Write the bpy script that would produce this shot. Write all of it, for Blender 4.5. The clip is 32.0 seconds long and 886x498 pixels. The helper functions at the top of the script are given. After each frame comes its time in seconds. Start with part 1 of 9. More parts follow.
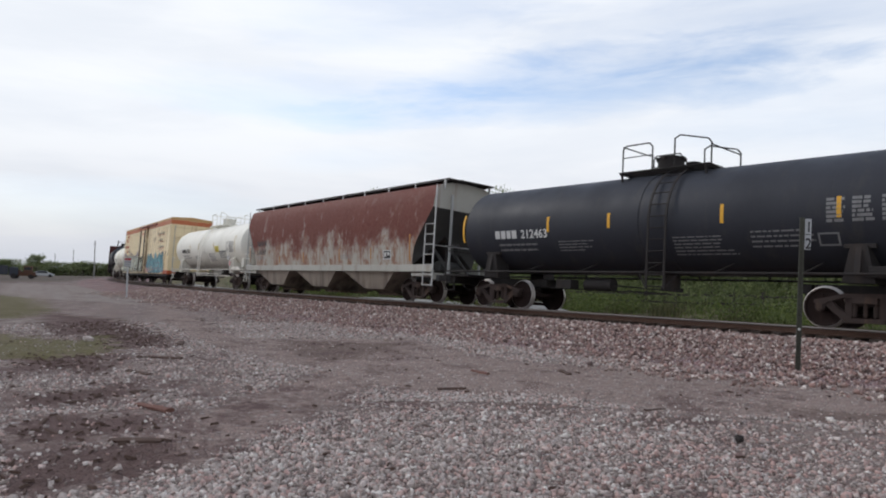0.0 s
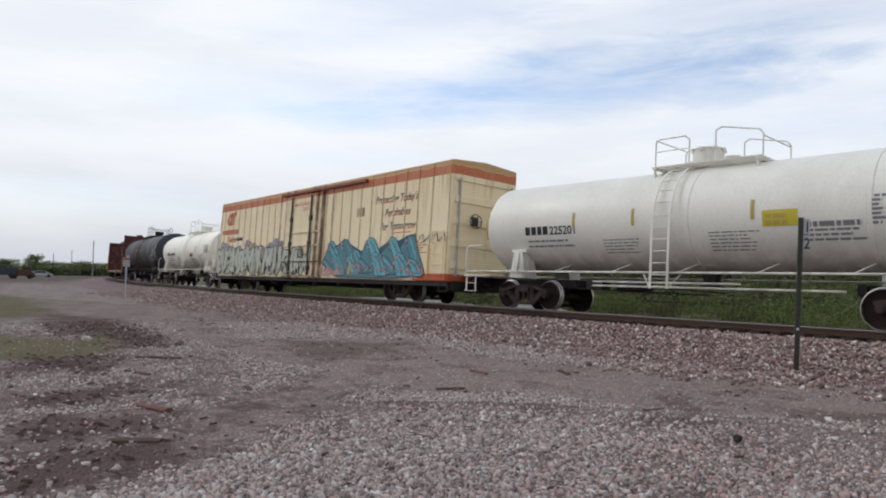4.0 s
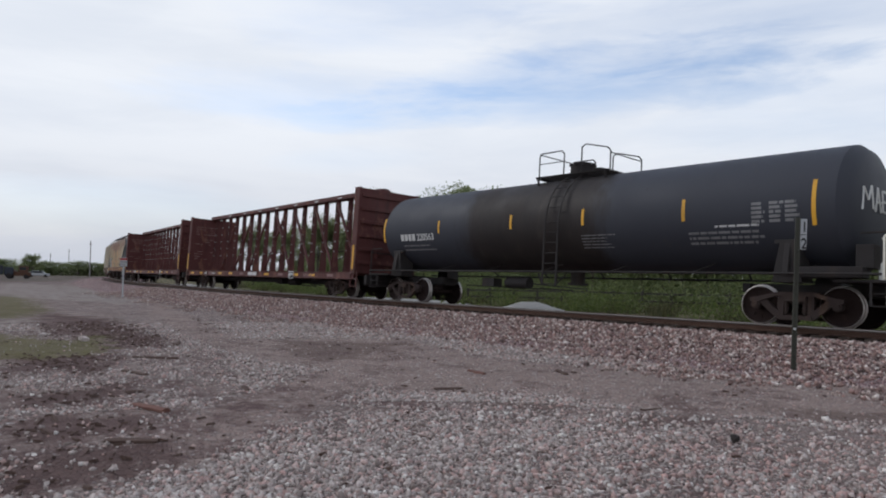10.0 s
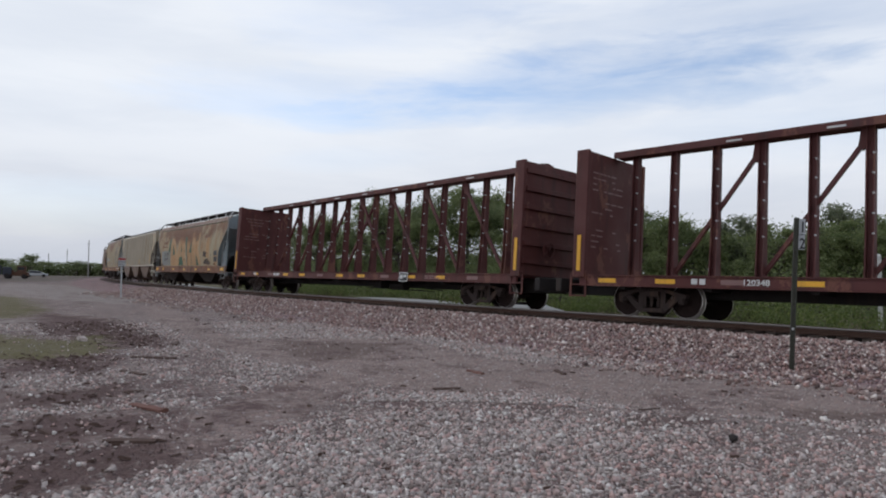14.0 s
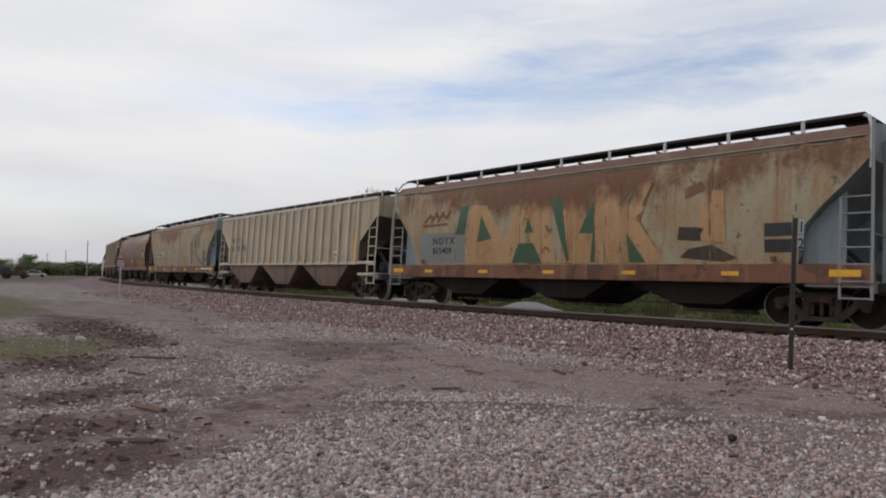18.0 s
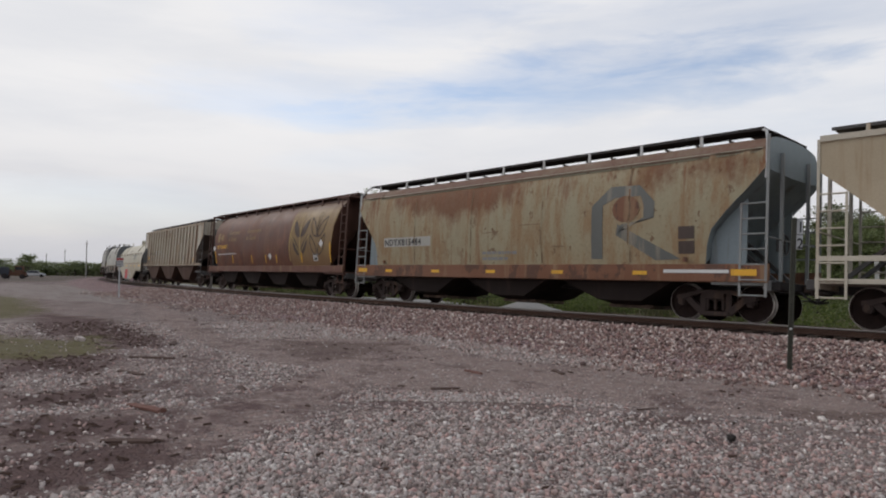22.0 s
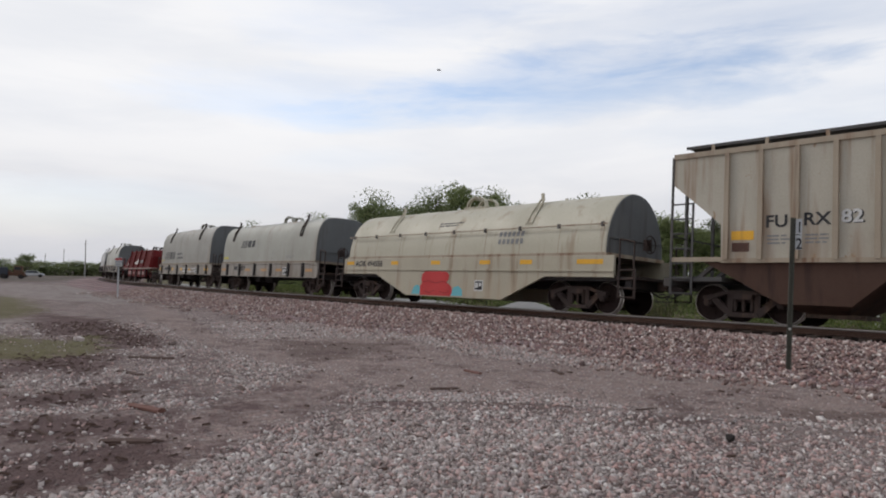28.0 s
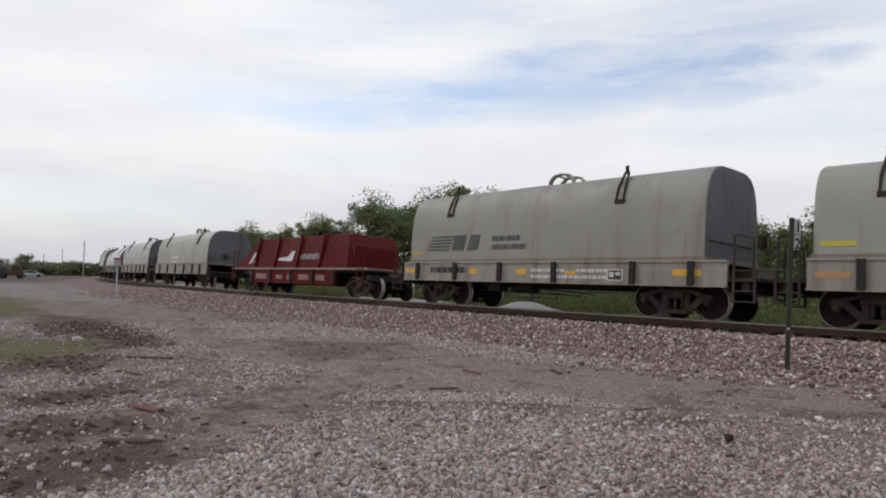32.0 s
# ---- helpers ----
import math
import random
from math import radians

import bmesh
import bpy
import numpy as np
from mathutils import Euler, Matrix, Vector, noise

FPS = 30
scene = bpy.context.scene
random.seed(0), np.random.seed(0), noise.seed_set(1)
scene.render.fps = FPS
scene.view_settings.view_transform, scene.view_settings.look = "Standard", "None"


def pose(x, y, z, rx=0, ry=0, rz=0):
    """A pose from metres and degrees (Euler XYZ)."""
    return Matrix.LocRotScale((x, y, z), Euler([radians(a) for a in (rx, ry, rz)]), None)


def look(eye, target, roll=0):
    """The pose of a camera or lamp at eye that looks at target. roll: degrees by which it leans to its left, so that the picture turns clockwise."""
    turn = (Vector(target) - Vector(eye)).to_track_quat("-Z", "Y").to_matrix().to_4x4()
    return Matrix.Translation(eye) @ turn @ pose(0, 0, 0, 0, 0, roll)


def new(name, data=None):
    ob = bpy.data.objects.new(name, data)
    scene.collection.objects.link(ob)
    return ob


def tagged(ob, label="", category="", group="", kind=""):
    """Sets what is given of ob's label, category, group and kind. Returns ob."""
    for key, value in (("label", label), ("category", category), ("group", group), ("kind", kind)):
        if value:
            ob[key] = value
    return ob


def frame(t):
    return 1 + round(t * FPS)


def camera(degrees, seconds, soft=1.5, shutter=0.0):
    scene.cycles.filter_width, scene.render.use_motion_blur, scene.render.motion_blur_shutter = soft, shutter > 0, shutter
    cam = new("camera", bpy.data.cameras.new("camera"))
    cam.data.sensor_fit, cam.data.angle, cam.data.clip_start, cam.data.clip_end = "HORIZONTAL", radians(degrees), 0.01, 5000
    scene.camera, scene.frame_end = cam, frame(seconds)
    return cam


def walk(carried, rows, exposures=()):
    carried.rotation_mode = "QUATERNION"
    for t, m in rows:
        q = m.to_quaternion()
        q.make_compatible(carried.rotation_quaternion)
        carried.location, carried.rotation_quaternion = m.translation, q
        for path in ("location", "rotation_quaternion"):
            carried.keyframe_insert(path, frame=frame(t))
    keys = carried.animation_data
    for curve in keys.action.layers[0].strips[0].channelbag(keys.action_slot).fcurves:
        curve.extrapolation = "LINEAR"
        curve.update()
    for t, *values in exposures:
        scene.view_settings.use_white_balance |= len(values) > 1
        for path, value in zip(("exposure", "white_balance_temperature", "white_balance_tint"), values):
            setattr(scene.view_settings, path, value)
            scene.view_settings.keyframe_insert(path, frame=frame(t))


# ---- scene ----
from math import sin, cos, pi, hypot, atan2

# ---- camera: stands beside the line, turning very slowly
EYE = Vector((0.0, -17.518, 1.053))
YAW, PITCH, LEAN, LENS = -47.177, 2.262, 0.940, 65.78


def view(turn):
    """Pose of the camera turned by so many degrees from its resting direction."""
    a, b = radians(YAW + turn), radians(PITCH)
    way = Vector((sin(a) * cos(b), cos(a) * cos(b), sin(b)))
    return look(EYE, EYE + way * 10, LEAN)


cam = camera(LENS, 32.0, soft=2.0)
walk(cam, [(t, view(turn)) for t, turn in (
    (0, -0.571), (2, -0.529), (4, -0.474), (6, -0.412), (8, -0.346), (10, -0.283), (12, -0.223), (15, -0.145),
    (18, -0.084), (22, -0.027), (26, 0.019), (29, 0.063), (32, 0.134))],
     exposures=((0, 0.07, 6300, 9), (3.5, 0.07, 6300, 9), (5.5, -0.06, 6250, 9.5), (14.5, -0.08, 6130, 9.2), (16.5, -0.12, 6600, 10.5), (22.5, -0.12, 6600, 10.5), (24, -0.02, 6580, 10.5), (32, 0.0, 6530, 10)))

# ---- the line: a long bend, banked towards its inner side
RADIUS, BANK = 384.6, 3.13
SPEED, SLOWING = 8.518, -0.0163


def on_line(s, y=0.0, z=0.0):
    """Pose on the bend at s metres along it, y across and z above the rail heads, banked."""
    a = s / RADIUS
    m = Matrix.Translation((RADIUS * sin(a), RADIUS * (1 - cos(a)), 0)) @ Matrix.Rotation(a, 4, "Z") @ Matrix.Rotation(-radians(BANK), 4, "X")
    return m @ Matrix.Translation((0, y, z))


def run(t):
    """Metres that the train has gone since 16 s."""
    return SPEED * (t - 16) + SLOWING * (t - 16) ** 2 / 2


# ---- sky and light: high thin overcast with bluish gaps
world = bpy.data.worlds.new("overcast")
scene.world = world
world.use_nodes = True
W = world.node_tree
W.nodes.clear()


def wnode(kind, **kw):
    n = W.nodes.new(kind)
    for k, v in kw.items():
        n.inputs[k].default_value = v
    return n


SUN_ROT, SUN_ELEV = radians(250), radians(38)
sky = W.nodes.new("ShaderNodeTexSky")
sky.sky_type, sky.sun_disc, sky.sun_elevation, sky.sun_rotation = "NISHITA", False, SUN_ELEV, SUN_ROT
sky.air_density, sky.dust_density, sky.ozone_density = 1.0, 1.2, 2.0
co = W.nodes.new("ShaderNodeTexCoord")
mp = W.nodes.new("ShaderNodeMapping")
mp.inputs["Rotation"].default_value = (0.08, -0.10, radians(42))
mp.inputs["Scale"].default_value = (1.3, 1.3, 7.0)
mp.inputs["Location"].default_value = (0.35, 0.2, 0.1)
W.links.new(co.outputs["Generated"], mp.inputs[0])


def cloud_noise(scale, detail, rough, lo, hi):
    n = wnode("ShaderNodeTexNoise", Scale=scale, Detail=detail, Roughness=rough, Distortion=0.3)
    W.links.new(mp.outputs[0], n.inputs["Vector"])
    r = W.nodes.new("ShaderNodeMapRange")
    r.interpolation_type = "SMOOTHSTEP"
    for i, v in ((1, lo), (2, hi)):
        r.inputs[i].default_value = v
    W.links.new(n.outputs["Fac"], r.inputs[0])
    return r.outputs[0]


def wmath(how, a, b):
    n = W.nodes.new("ShaderNodeMath")
    n.operation = how
    for i, v in enumerate((a, b)):
        if isinstance(v, (int, float)):
            n.inputs[i].default_value = v
        else:
            W.links.new(v, n.inputs[i])
    return n.outputs[0]


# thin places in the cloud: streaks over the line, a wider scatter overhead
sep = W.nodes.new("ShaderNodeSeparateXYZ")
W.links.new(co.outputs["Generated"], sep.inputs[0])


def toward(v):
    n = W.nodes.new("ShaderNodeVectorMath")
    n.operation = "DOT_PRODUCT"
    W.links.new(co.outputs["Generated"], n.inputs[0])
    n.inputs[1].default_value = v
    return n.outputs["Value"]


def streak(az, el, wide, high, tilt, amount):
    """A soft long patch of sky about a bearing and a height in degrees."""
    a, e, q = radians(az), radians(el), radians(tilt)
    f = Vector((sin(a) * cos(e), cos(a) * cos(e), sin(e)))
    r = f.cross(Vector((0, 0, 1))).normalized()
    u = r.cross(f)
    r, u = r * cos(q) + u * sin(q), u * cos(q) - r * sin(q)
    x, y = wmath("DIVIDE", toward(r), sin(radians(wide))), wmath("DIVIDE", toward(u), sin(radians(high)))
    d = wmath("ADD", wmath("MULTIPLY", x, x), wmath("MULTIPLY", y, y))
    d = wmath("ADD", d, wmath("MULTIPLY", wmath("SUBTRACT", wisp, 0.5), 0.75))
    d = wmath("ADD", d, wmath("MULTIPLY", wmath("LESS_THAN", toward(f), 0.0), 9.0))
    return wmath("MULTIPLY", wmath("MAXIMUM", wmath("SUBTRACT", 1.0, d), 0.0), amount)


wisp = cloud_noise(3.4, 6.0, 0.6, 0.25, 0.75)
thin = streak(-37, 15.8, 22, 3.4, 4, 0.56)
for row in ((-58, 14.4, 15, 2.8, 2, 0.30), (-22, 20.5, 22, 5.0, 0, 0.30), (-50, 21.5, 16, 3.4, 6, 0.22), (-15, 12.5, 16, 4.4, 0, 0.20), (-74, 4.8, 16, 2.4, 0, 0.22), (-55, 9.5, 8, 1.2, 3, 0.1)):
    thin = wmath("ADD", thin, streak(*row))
above = wmath("MULTIPLY", cloud_noise(1.15, 4.0, 0.5, 0.36, 0.61), wmath("MAXIMUM", wmath("MINIMUM", wmath("MULTIPLY", wmath("SUBTRACT", sep.outputs[2], 0.40), 6.0), 0.8), 0.0))
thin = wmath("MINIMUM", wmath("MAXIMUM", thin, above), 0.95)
veil = cloud_noise(2.2, 6.0, 0.55, 0.3, 0.68)
cl = W.nodes.new("ShaderNodeMix")
cl.data_type = "RGBA"
W.links.new(veil, cl.inputs[0])
cl.inputs[6].default_value, cl.inputs[7].default_value = (8.25, 8.45, 8.9, 1), (9.3, 9.35, 9.55, 1)
mx = W.nodes.new("ShaderNodeMix")
mx.data_type = "RGBA"
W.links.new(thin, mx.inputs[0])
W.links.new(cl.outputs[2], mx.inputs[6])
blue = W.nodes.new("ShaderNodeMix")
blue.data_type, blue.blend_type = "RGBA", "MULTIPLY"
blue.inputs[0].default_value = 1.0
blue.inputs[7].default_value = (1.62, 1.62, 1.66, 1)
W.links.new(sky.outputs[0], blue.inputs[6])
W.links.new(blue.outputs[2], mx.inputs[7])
# the cloud is a little duller and warmer low down
low = W.nodes.new("ShaderNodeMapRange")
low.interpolation_type = "SMOOTHSTEP"
W.links.new(sep.outputs[2], low.inputs[0])
low.inputs[1].default_value, low.inputs[2].default_value = 0.0, 0.22
dull = W.nodes.new("ShaderNodeMix")
dull.data_type, dull.blend_type = "RGBA", "MULTIPLY"
dull.inputs[0].default_value = 1.0
tone = W.nodes.new("ShaderNodeMix")
tone.data_type = "RGBA"
W.links.new(low.outputs[0], tone.inputs[0])
tone.inputs[6].default_value, tone.inputs[7].default_value = (0.755, 0.75, 0.765, 1), (1.0, 1.0, 1.0, 1)
W.links.new(mx.outputs[2], dull.inputs[6])
W.links.new(tone.outputs[2], dull.inputs[7])
bg = wnode("ShaderNodeBackground", Strength=0.1)
W.links.new(dull.outputs[2], bg.inputs[0])
wo = W.nodes.new("ShaderNodeOutputWorld")
W.links.new(bg.outputs[0], wo.inputs[0])

sun = new("sun", bpy.data.lights.new("sun", "SUN"))
sun.data.energy, sun.data.angle, sun.data.color = 0.9, radians(14), (1.0, 0.95, 0.88)
sun.matrix_world = look((0, 0, 0), (-sin(SUN_ROT) * cos(SUN_ELEV), -cos(SUN_ROT) * cos(SUN_ELEV), -sin(SUN_ELEV)))


# ---- mesh building
class Build:
    """Collects corners and faces of one part; a face may carry a material slot."""

    def __init__(self):
        self.v, self.f, self.m = [], [], []

    def add(self, verts, faces, slot=0):
        n = len(self.v)
        self.v += [tuple(p) for p in verts]
        self.f += [tuple(i + n for i in q) for q in faces]
        self.m += [slot] * len(faces)
        return self

    def box(self, x0, x1, y0, y1, z0, z1, slot=0, m=None):
        p = [Vector((x, y, z)) for z in (z0, z1) for y in (y0, y1) for x in (x0, x1)]
        if m:
            p = [m @ q for q in p]
        return self.add(p, [(0, 2, 3, 1), (4, 5, 7, 6), (0, 1, 5, 4), (2, 6, 7, 3), (0, 4, 6, 2), (1, 3, 7, 5)], slot)

    def beam(self, a, b, w, h, slot=0, up=(0, 0, 1)):
        """A bar from a to b, w wide and h high."""
        a, b = Vector(a), Vector(b)
        d = (b - a).normalized()
        u = Vector(up)
        if abs(d.dot(u)) > 0.98:
            u = Vector((0, 1, 0))
        r = d.cross(u).normalized() * w / 2
        u = r.cross(d).normalized() * h / 2
        p = [q + i * r + j * u for q in (a, b) for i, j in ((-1, -1), (1, -1), (1, 1), (-1, 1))]
        return self.add(p, [(3, 2, 1, 0), (4, 5, 6, 7), (0, 1, 5, 4), (1, 2, 6, 5), (2, 3, 7, 6), (3, 0, 4, 7)], slot)

    def rod(self, a, b, r, n=8, slot=0, r2=None, caps=True):
        a, b = Vector(a), Vector(b)
        d = (b - a).normalized()
        u = d.orthogonal().normalized()
        w = d.cross(u)
        r2 = r if r2 is None else r2
        p = [q + (u * cos(2 * pi * i / n) + w * sin(2 * pi * i / n)) * rr for q, rr in ((a, r), (b, r2)) for i in range(n)]
        f = [(i, (i + 1) % n, n + (i + 1) % n, n + i) for i in range(n)]
        if caps:
            f += [tuple(reversed(range(n))), tuple(range(n, 2 * n))]
        return self.add(p, f, slot)

    def pipe(self, pts, r, n=6, slot=0):
        """A bent round bar through the points."""
        for a, b in zip(pts, pts[1:]):
            self.rod(a, b, r, n, slot)
        return self

    def prism(self, outline, x0, x1, slot=0, ends=True):
        """An outline of (y, z), counter-clockwise seen from +x, drawn from x0 to x1."""
        n = len(outline)
        p = [(x0, y, z) for y, z in outline] + [(x1, y, z) for y, z in outline]
        f = [(i, (i + 1) % n, n + (i + 1) % n, n + i) for i in range(n)]
        if ends:
            f += [tuple(reversed(range(n))), tuple(range(n, 2 * n))]
        return self.add(p, f, slot)

    def plate(self, outline, y0, y1, slot=0):
        """An outline of (x, z) drawn from y0 to y1."""
        n = len(outline)
        p = [(x, y0, z) for x, z in outline] + [(x, y1, z) for x, z in outline]
        f = [(i, (i + 1) % n, n + (i + 1) % n, n + i) for i in range(n)]
        f += [tuple(reversed(range(n))), tuple(range(n, 2 * n))]
        return self.add(p, f, slot)

    def loft(self, rings, slot=0, ends=True):
        n = len(rings[0])
        p = [q for ring in rings for q in ring]
        f = [(k * n + i, k * n + (i + 1) % n, (k + 1) * n + (i + 1) % n, (k + 1) * n + i)
             for k in range(len(rings) - 1) for i in range(n)]
        if ends:
            f += [tuple(reversed(range(n))), tuple(range((len(rings) - 1) * n, len(rings) * n))]
        return self.add(p, f, slot)

    def mesh(self, name, mats, smooth=35):
        me = bpy.data.meshes.new(name)
        me.from_pydata(self.v, [], self.f)
        for m in mats if isinstance(mats, (list, tuple)) else [mats]:
            me.materials.append(m)
        if any(self.m):
            me.polygons.foreach_set("material_index", self.m)
        bm = bmesh.new()
        bm.from_mesh(me)
        bmesh.ops.remove_doubles(bm, verts=bm.verts, dist=0.0004)
        bmesh.ops.recalc_face_normals(bm, faces=bm.faces)
        bm.to_mesh(me)
        bm.free()
        if smooth:
            me.polygons.foreach_set("use_smooth", [True] * len(me.polygons))
            me.set_sharp_from_angle(angle=radians(smooth))
        me.update()
        return me


def part(name, b, mats, parent, label="", m=None, bevel=0.0, smooth=35):
    """Links a mesh as one part under a thing or under a part."""
    me = b if isinstance(b, bpy.types.Mesh) else b.mesh(name, mats, smooth)
    ob = new(name, me)
    ob.parent = parent
    if m is not None:
        ob.matrix_basis = m
    if bevel:
        k = ob.modifiers.new("edge", "BEVEL")
        k.width, k.segments, k.limit_method, k.angle_limit = bevel, 2, "ANGLE", radians(40)
    if label:
        tagged(ob, label)
    return ob


def thing(name, label, category, group="", m=None, kind=""):
    ob = new(name)
    ob.empty_display_size = 0.3
    if m is not None:
        ob.matrix_basis = m
    return tagged(ob, label, category, group, kind)


def single(name, b, mats, label, category="", group="", kind="", m=None, smooth=35, bevel=0.0):
    return tagged(part(name, b, mats, None, "", m, bevel, smooth), label, category, group, kind)


# ---- materials
class Mat:
    """A node material: a few helpers to chain textures."""

    def __init__(self, name, rough=0.6, metal=0.0, spec=0.4):
        self.m = bpy.data.materials.new(name)
        self.m.use_nodes = True
        self.t = self.m.node_tree
        self.p = self.t.nodes["Principled BSDF"]
        self.p.inputs["Roughness"].default_value = rough
        self.p.inputs["Metallic"].default_value = metal
        self.p.inputs["Specular IOR Level"].default_value = spec
        self.c = self.n("ShaderNodeTexCoord").outputs["Object"]
        self.h = None

    def n(self, kind):
        return self.t.nodes.new(kind)

    def put(self, sock, v):
        if isinstance(v, bpy.types.NodeSocket):
            self.t.links.new(v, sock)
        else:
            sock.default_value = (*v, 1) if isinstance(v, (tuple, list)) and len(v) == 3 and sock.type == "RGBA" else v

    def coords(self, scale=(1, 1, 1), offset=(0, 0, 0), turn=(0, 0, 0), world=False):
        k = self.n("ShaderNodeMapping")
        k.inputs["Scale"].default_value, k.inputs["Location"].default_value, k.inputs["Rotation"].default_value = scale, offset, turn
        self.put(k.inputs[0], self.n("ShaderNodeNewGeometry").outputs["Position"] if world else self.c)
        return k.outputs[0]

    def noise(self, scale, detail=4, rough=0.55, at=None, distort=0.0):
        k = self.n("ShaderNodeTexNoise")
        k.inputs["Scale"].default_value, k.inputs["Detail"].default_value = scale, detail
        k.inputs["Roughness"].default_value, k.inputs["Distortion"].default_value = rough, distort
        self.put(k.inputs["Vector"], at or self.c)
        return k.outputs["Fac"]

    def cells(self, scale, at=None, feature="F1", out="Distance", random=1.0):
        k = self.n("ShaderNodeTexVoronoi")
        k.feature = feature
        k.inputs["Scale"].default_value, k.inputs["Randomness"].default_value = scale, random
        self.put(k.inputs["Vector"], at or self.c)
        return k.outputs[out]

    def ramp(self, fac, *stops):
        k = self.n("ShaderNodeValToRGB")
        e = k.color_ramp.elements
        while len(e) < len(stops):
            e.new(0.5)
        for q, (pos, col) in zip(e, stops):
            q.position = pos
            q.color = (col, col, col, 1) if isinstance(col, (int, float)) else (*col, 1)
        self.put(k.inputs[0], fac)
        return k.outputs[0]

    def step(self, fac, a, b, lo=0.0, hi=1.0):
        k = self.n("ShaderNodeMapRange")
        k.interpolation_type = "SMOOTHSTEP"
        for i, v in ((0, fac), (1, a), (2, b), (3, lo), (4, hi)):
            self.put(k.inputs[i], v)
        return k.outputs[0]

    def mix(self, fac, a, b, how="MIX"):
        k = self.n("ShaderNodeMix")
        k.data_type, k.blend_type = "RGBA", how
        for i, v in ((0, fac), (6, a), (7, b)):
            self.put(k.inputs[i], v)
        return k.outputs[2]

    def math(self, how, a, b=0.0):
        k = self.n("ShaderNodeMath")
        k.operation = how
        self.put(k.inputs[0], a)
        self.put(k.inputs[1], b)
        return k.outputs[0]

    def split(self, at=None):
        k = self.n("ShaderNodeSeparateXYZ")
        self.put(k.inputs[0], at or self.c)
        return k.outputs

    def random(self):
        return self.n("ShaderNodeObjectInfo").outputs["Random"]

    def island(self):
        return self.n("ShaderNodeNewGeometry").outputs["Random Per Island"]

    def color(self, v):
        self.put(self.p.inputs["Base Color"], v)
        return self

    def rough(self, v):
        self.put(self.p.inputs["Roughness"], v)
        return self

    def bump(self, height, depth=0.01, strength=1.0):
        k = self.n("ShaderNodeBump")
        k.inputs["Distance"].default_value, k.inputs["Strength"].default_value = depth, strength
        self.put(k.inputs["Height"], height)
        if self.h:
            self.put(k.inputs["Normal"], self.h)
        self.h = k.outputs[0]
        self.put(self.p.inputs["Normal"], self.h)
        return self


def paint(name, base, stain=(0.12, 0.07, 0.04), amount=0.5, rough=0.55, streak=0.5, size=1.0, spec=0.35, chip=None, chip_amount=0.0, metal=0.0, dust=(0.30, 0.26, 0.22), low=0.0):
    """Weathered paint on steel: blotches, streaks that run down, a little grain; chips that show another colour."""
    k = Mat(name, rough, metal, spec)
    big = k.noise(0.55 / size, 5, 0.6)
    run_ = k.noise(1.0, 4, 0.6, k.coords((2.6 / size, 2.6 / size, 0.22)))
    fine = k.noise(22, 3, 0.6)
    c = k.mix(k.step(big, 0.35, 0.7, 0, 0.35), base, tuple(x * 0.72 for x in base))
    c = k.mix(k.step(run_, 0.58 - 0.10 * streak, 0.72, 0, amount), c, stain)
    if low:
        z = k.split()[2]
        c = k.mix(k.math("MULTIPLY", k.step(z, low + 0.9, low, 0, 0.7), k.step(run_, 0.3, 0.6)), c, dust)
    if chip:
        at = k.coords((1.0, 1.0, 0.6))
        c = k.mix(k.step(k.noise(0.9, 8, 0.72, at), 0.62 - chip_amount, 0.66 - chip_amount), c, chip)
    c = k.mix(k.step(fine, 0.3, 0.75, 0, 0.22), c, tuple(x * 0.55 for x in base))
    k.color(c)
    k.rough(k.step(big, 0.3, 0.7, rough - 0.1, rough + 0.14))
    k.bump(k.noise(3.0 / size, 4, 0.6), 0.012, 0.25).bump(fine, 0.003, 0.3)
    return k.m


# ---- ground
def across(x, y):
    """Metres across the line: negative on the camera's side."""
    return RADIUS - hypot(x, y - RADIUS)


def ease(v, a, b):
    v = min(1.0, max(0.0, (v - a) / (b - a)))
    return v * v * (3 - 2 * v)


def level(x, y):
    """Height of the ground under a place."""
    d = across(x, y)
    if hypot(x, y - RADIUS) > 3 * RADIUS or y > RADIUS:
        d = 40.0
    lumps = 0.05 * noise.noise(Vector((x * 0.13, y * 0.13, 0.0))) + 0.022 * noise.noise(Vector((x * 0.6, y * 0.6, 4.0)))
    if d < 0:
        u = -d
        top = -0.295 + 0.054 * min(u, 1.9)
        z = top + (-0.6 - top) * ease(u, 1.9, 5.2)
        z += lumps * ease(u, 3.0, 6.0)
    else:
        top = -0.33 - 0.054 * min(d, 1.9)
        z = top + (-0.75 - top) * ease(d, 1.75, 4.2) + lumps * ease(d, 3, 6)
        z += 0.2 * ease(d, 6, 14)
    return z


def graded(a, b, fine, grow, far):
    """Coordinates: even steps from a to b, growing ones out to +-far."""
    mid = list(np.arange(a, b + 1e-6, fine))
    lo, hi, st = [], [], fine
    while (lo[-1] if lo else a) > -far:
        st *= grow
        lo.append((lo[-1] if lo else a) - st)
    st = fine
    while (hi[-1] if hi else b) < far:
        st *= grow
        hi.append((hi[-1] if hi else b) + st)
    return lo[::-1] + [float(v) for v in mid] + hi


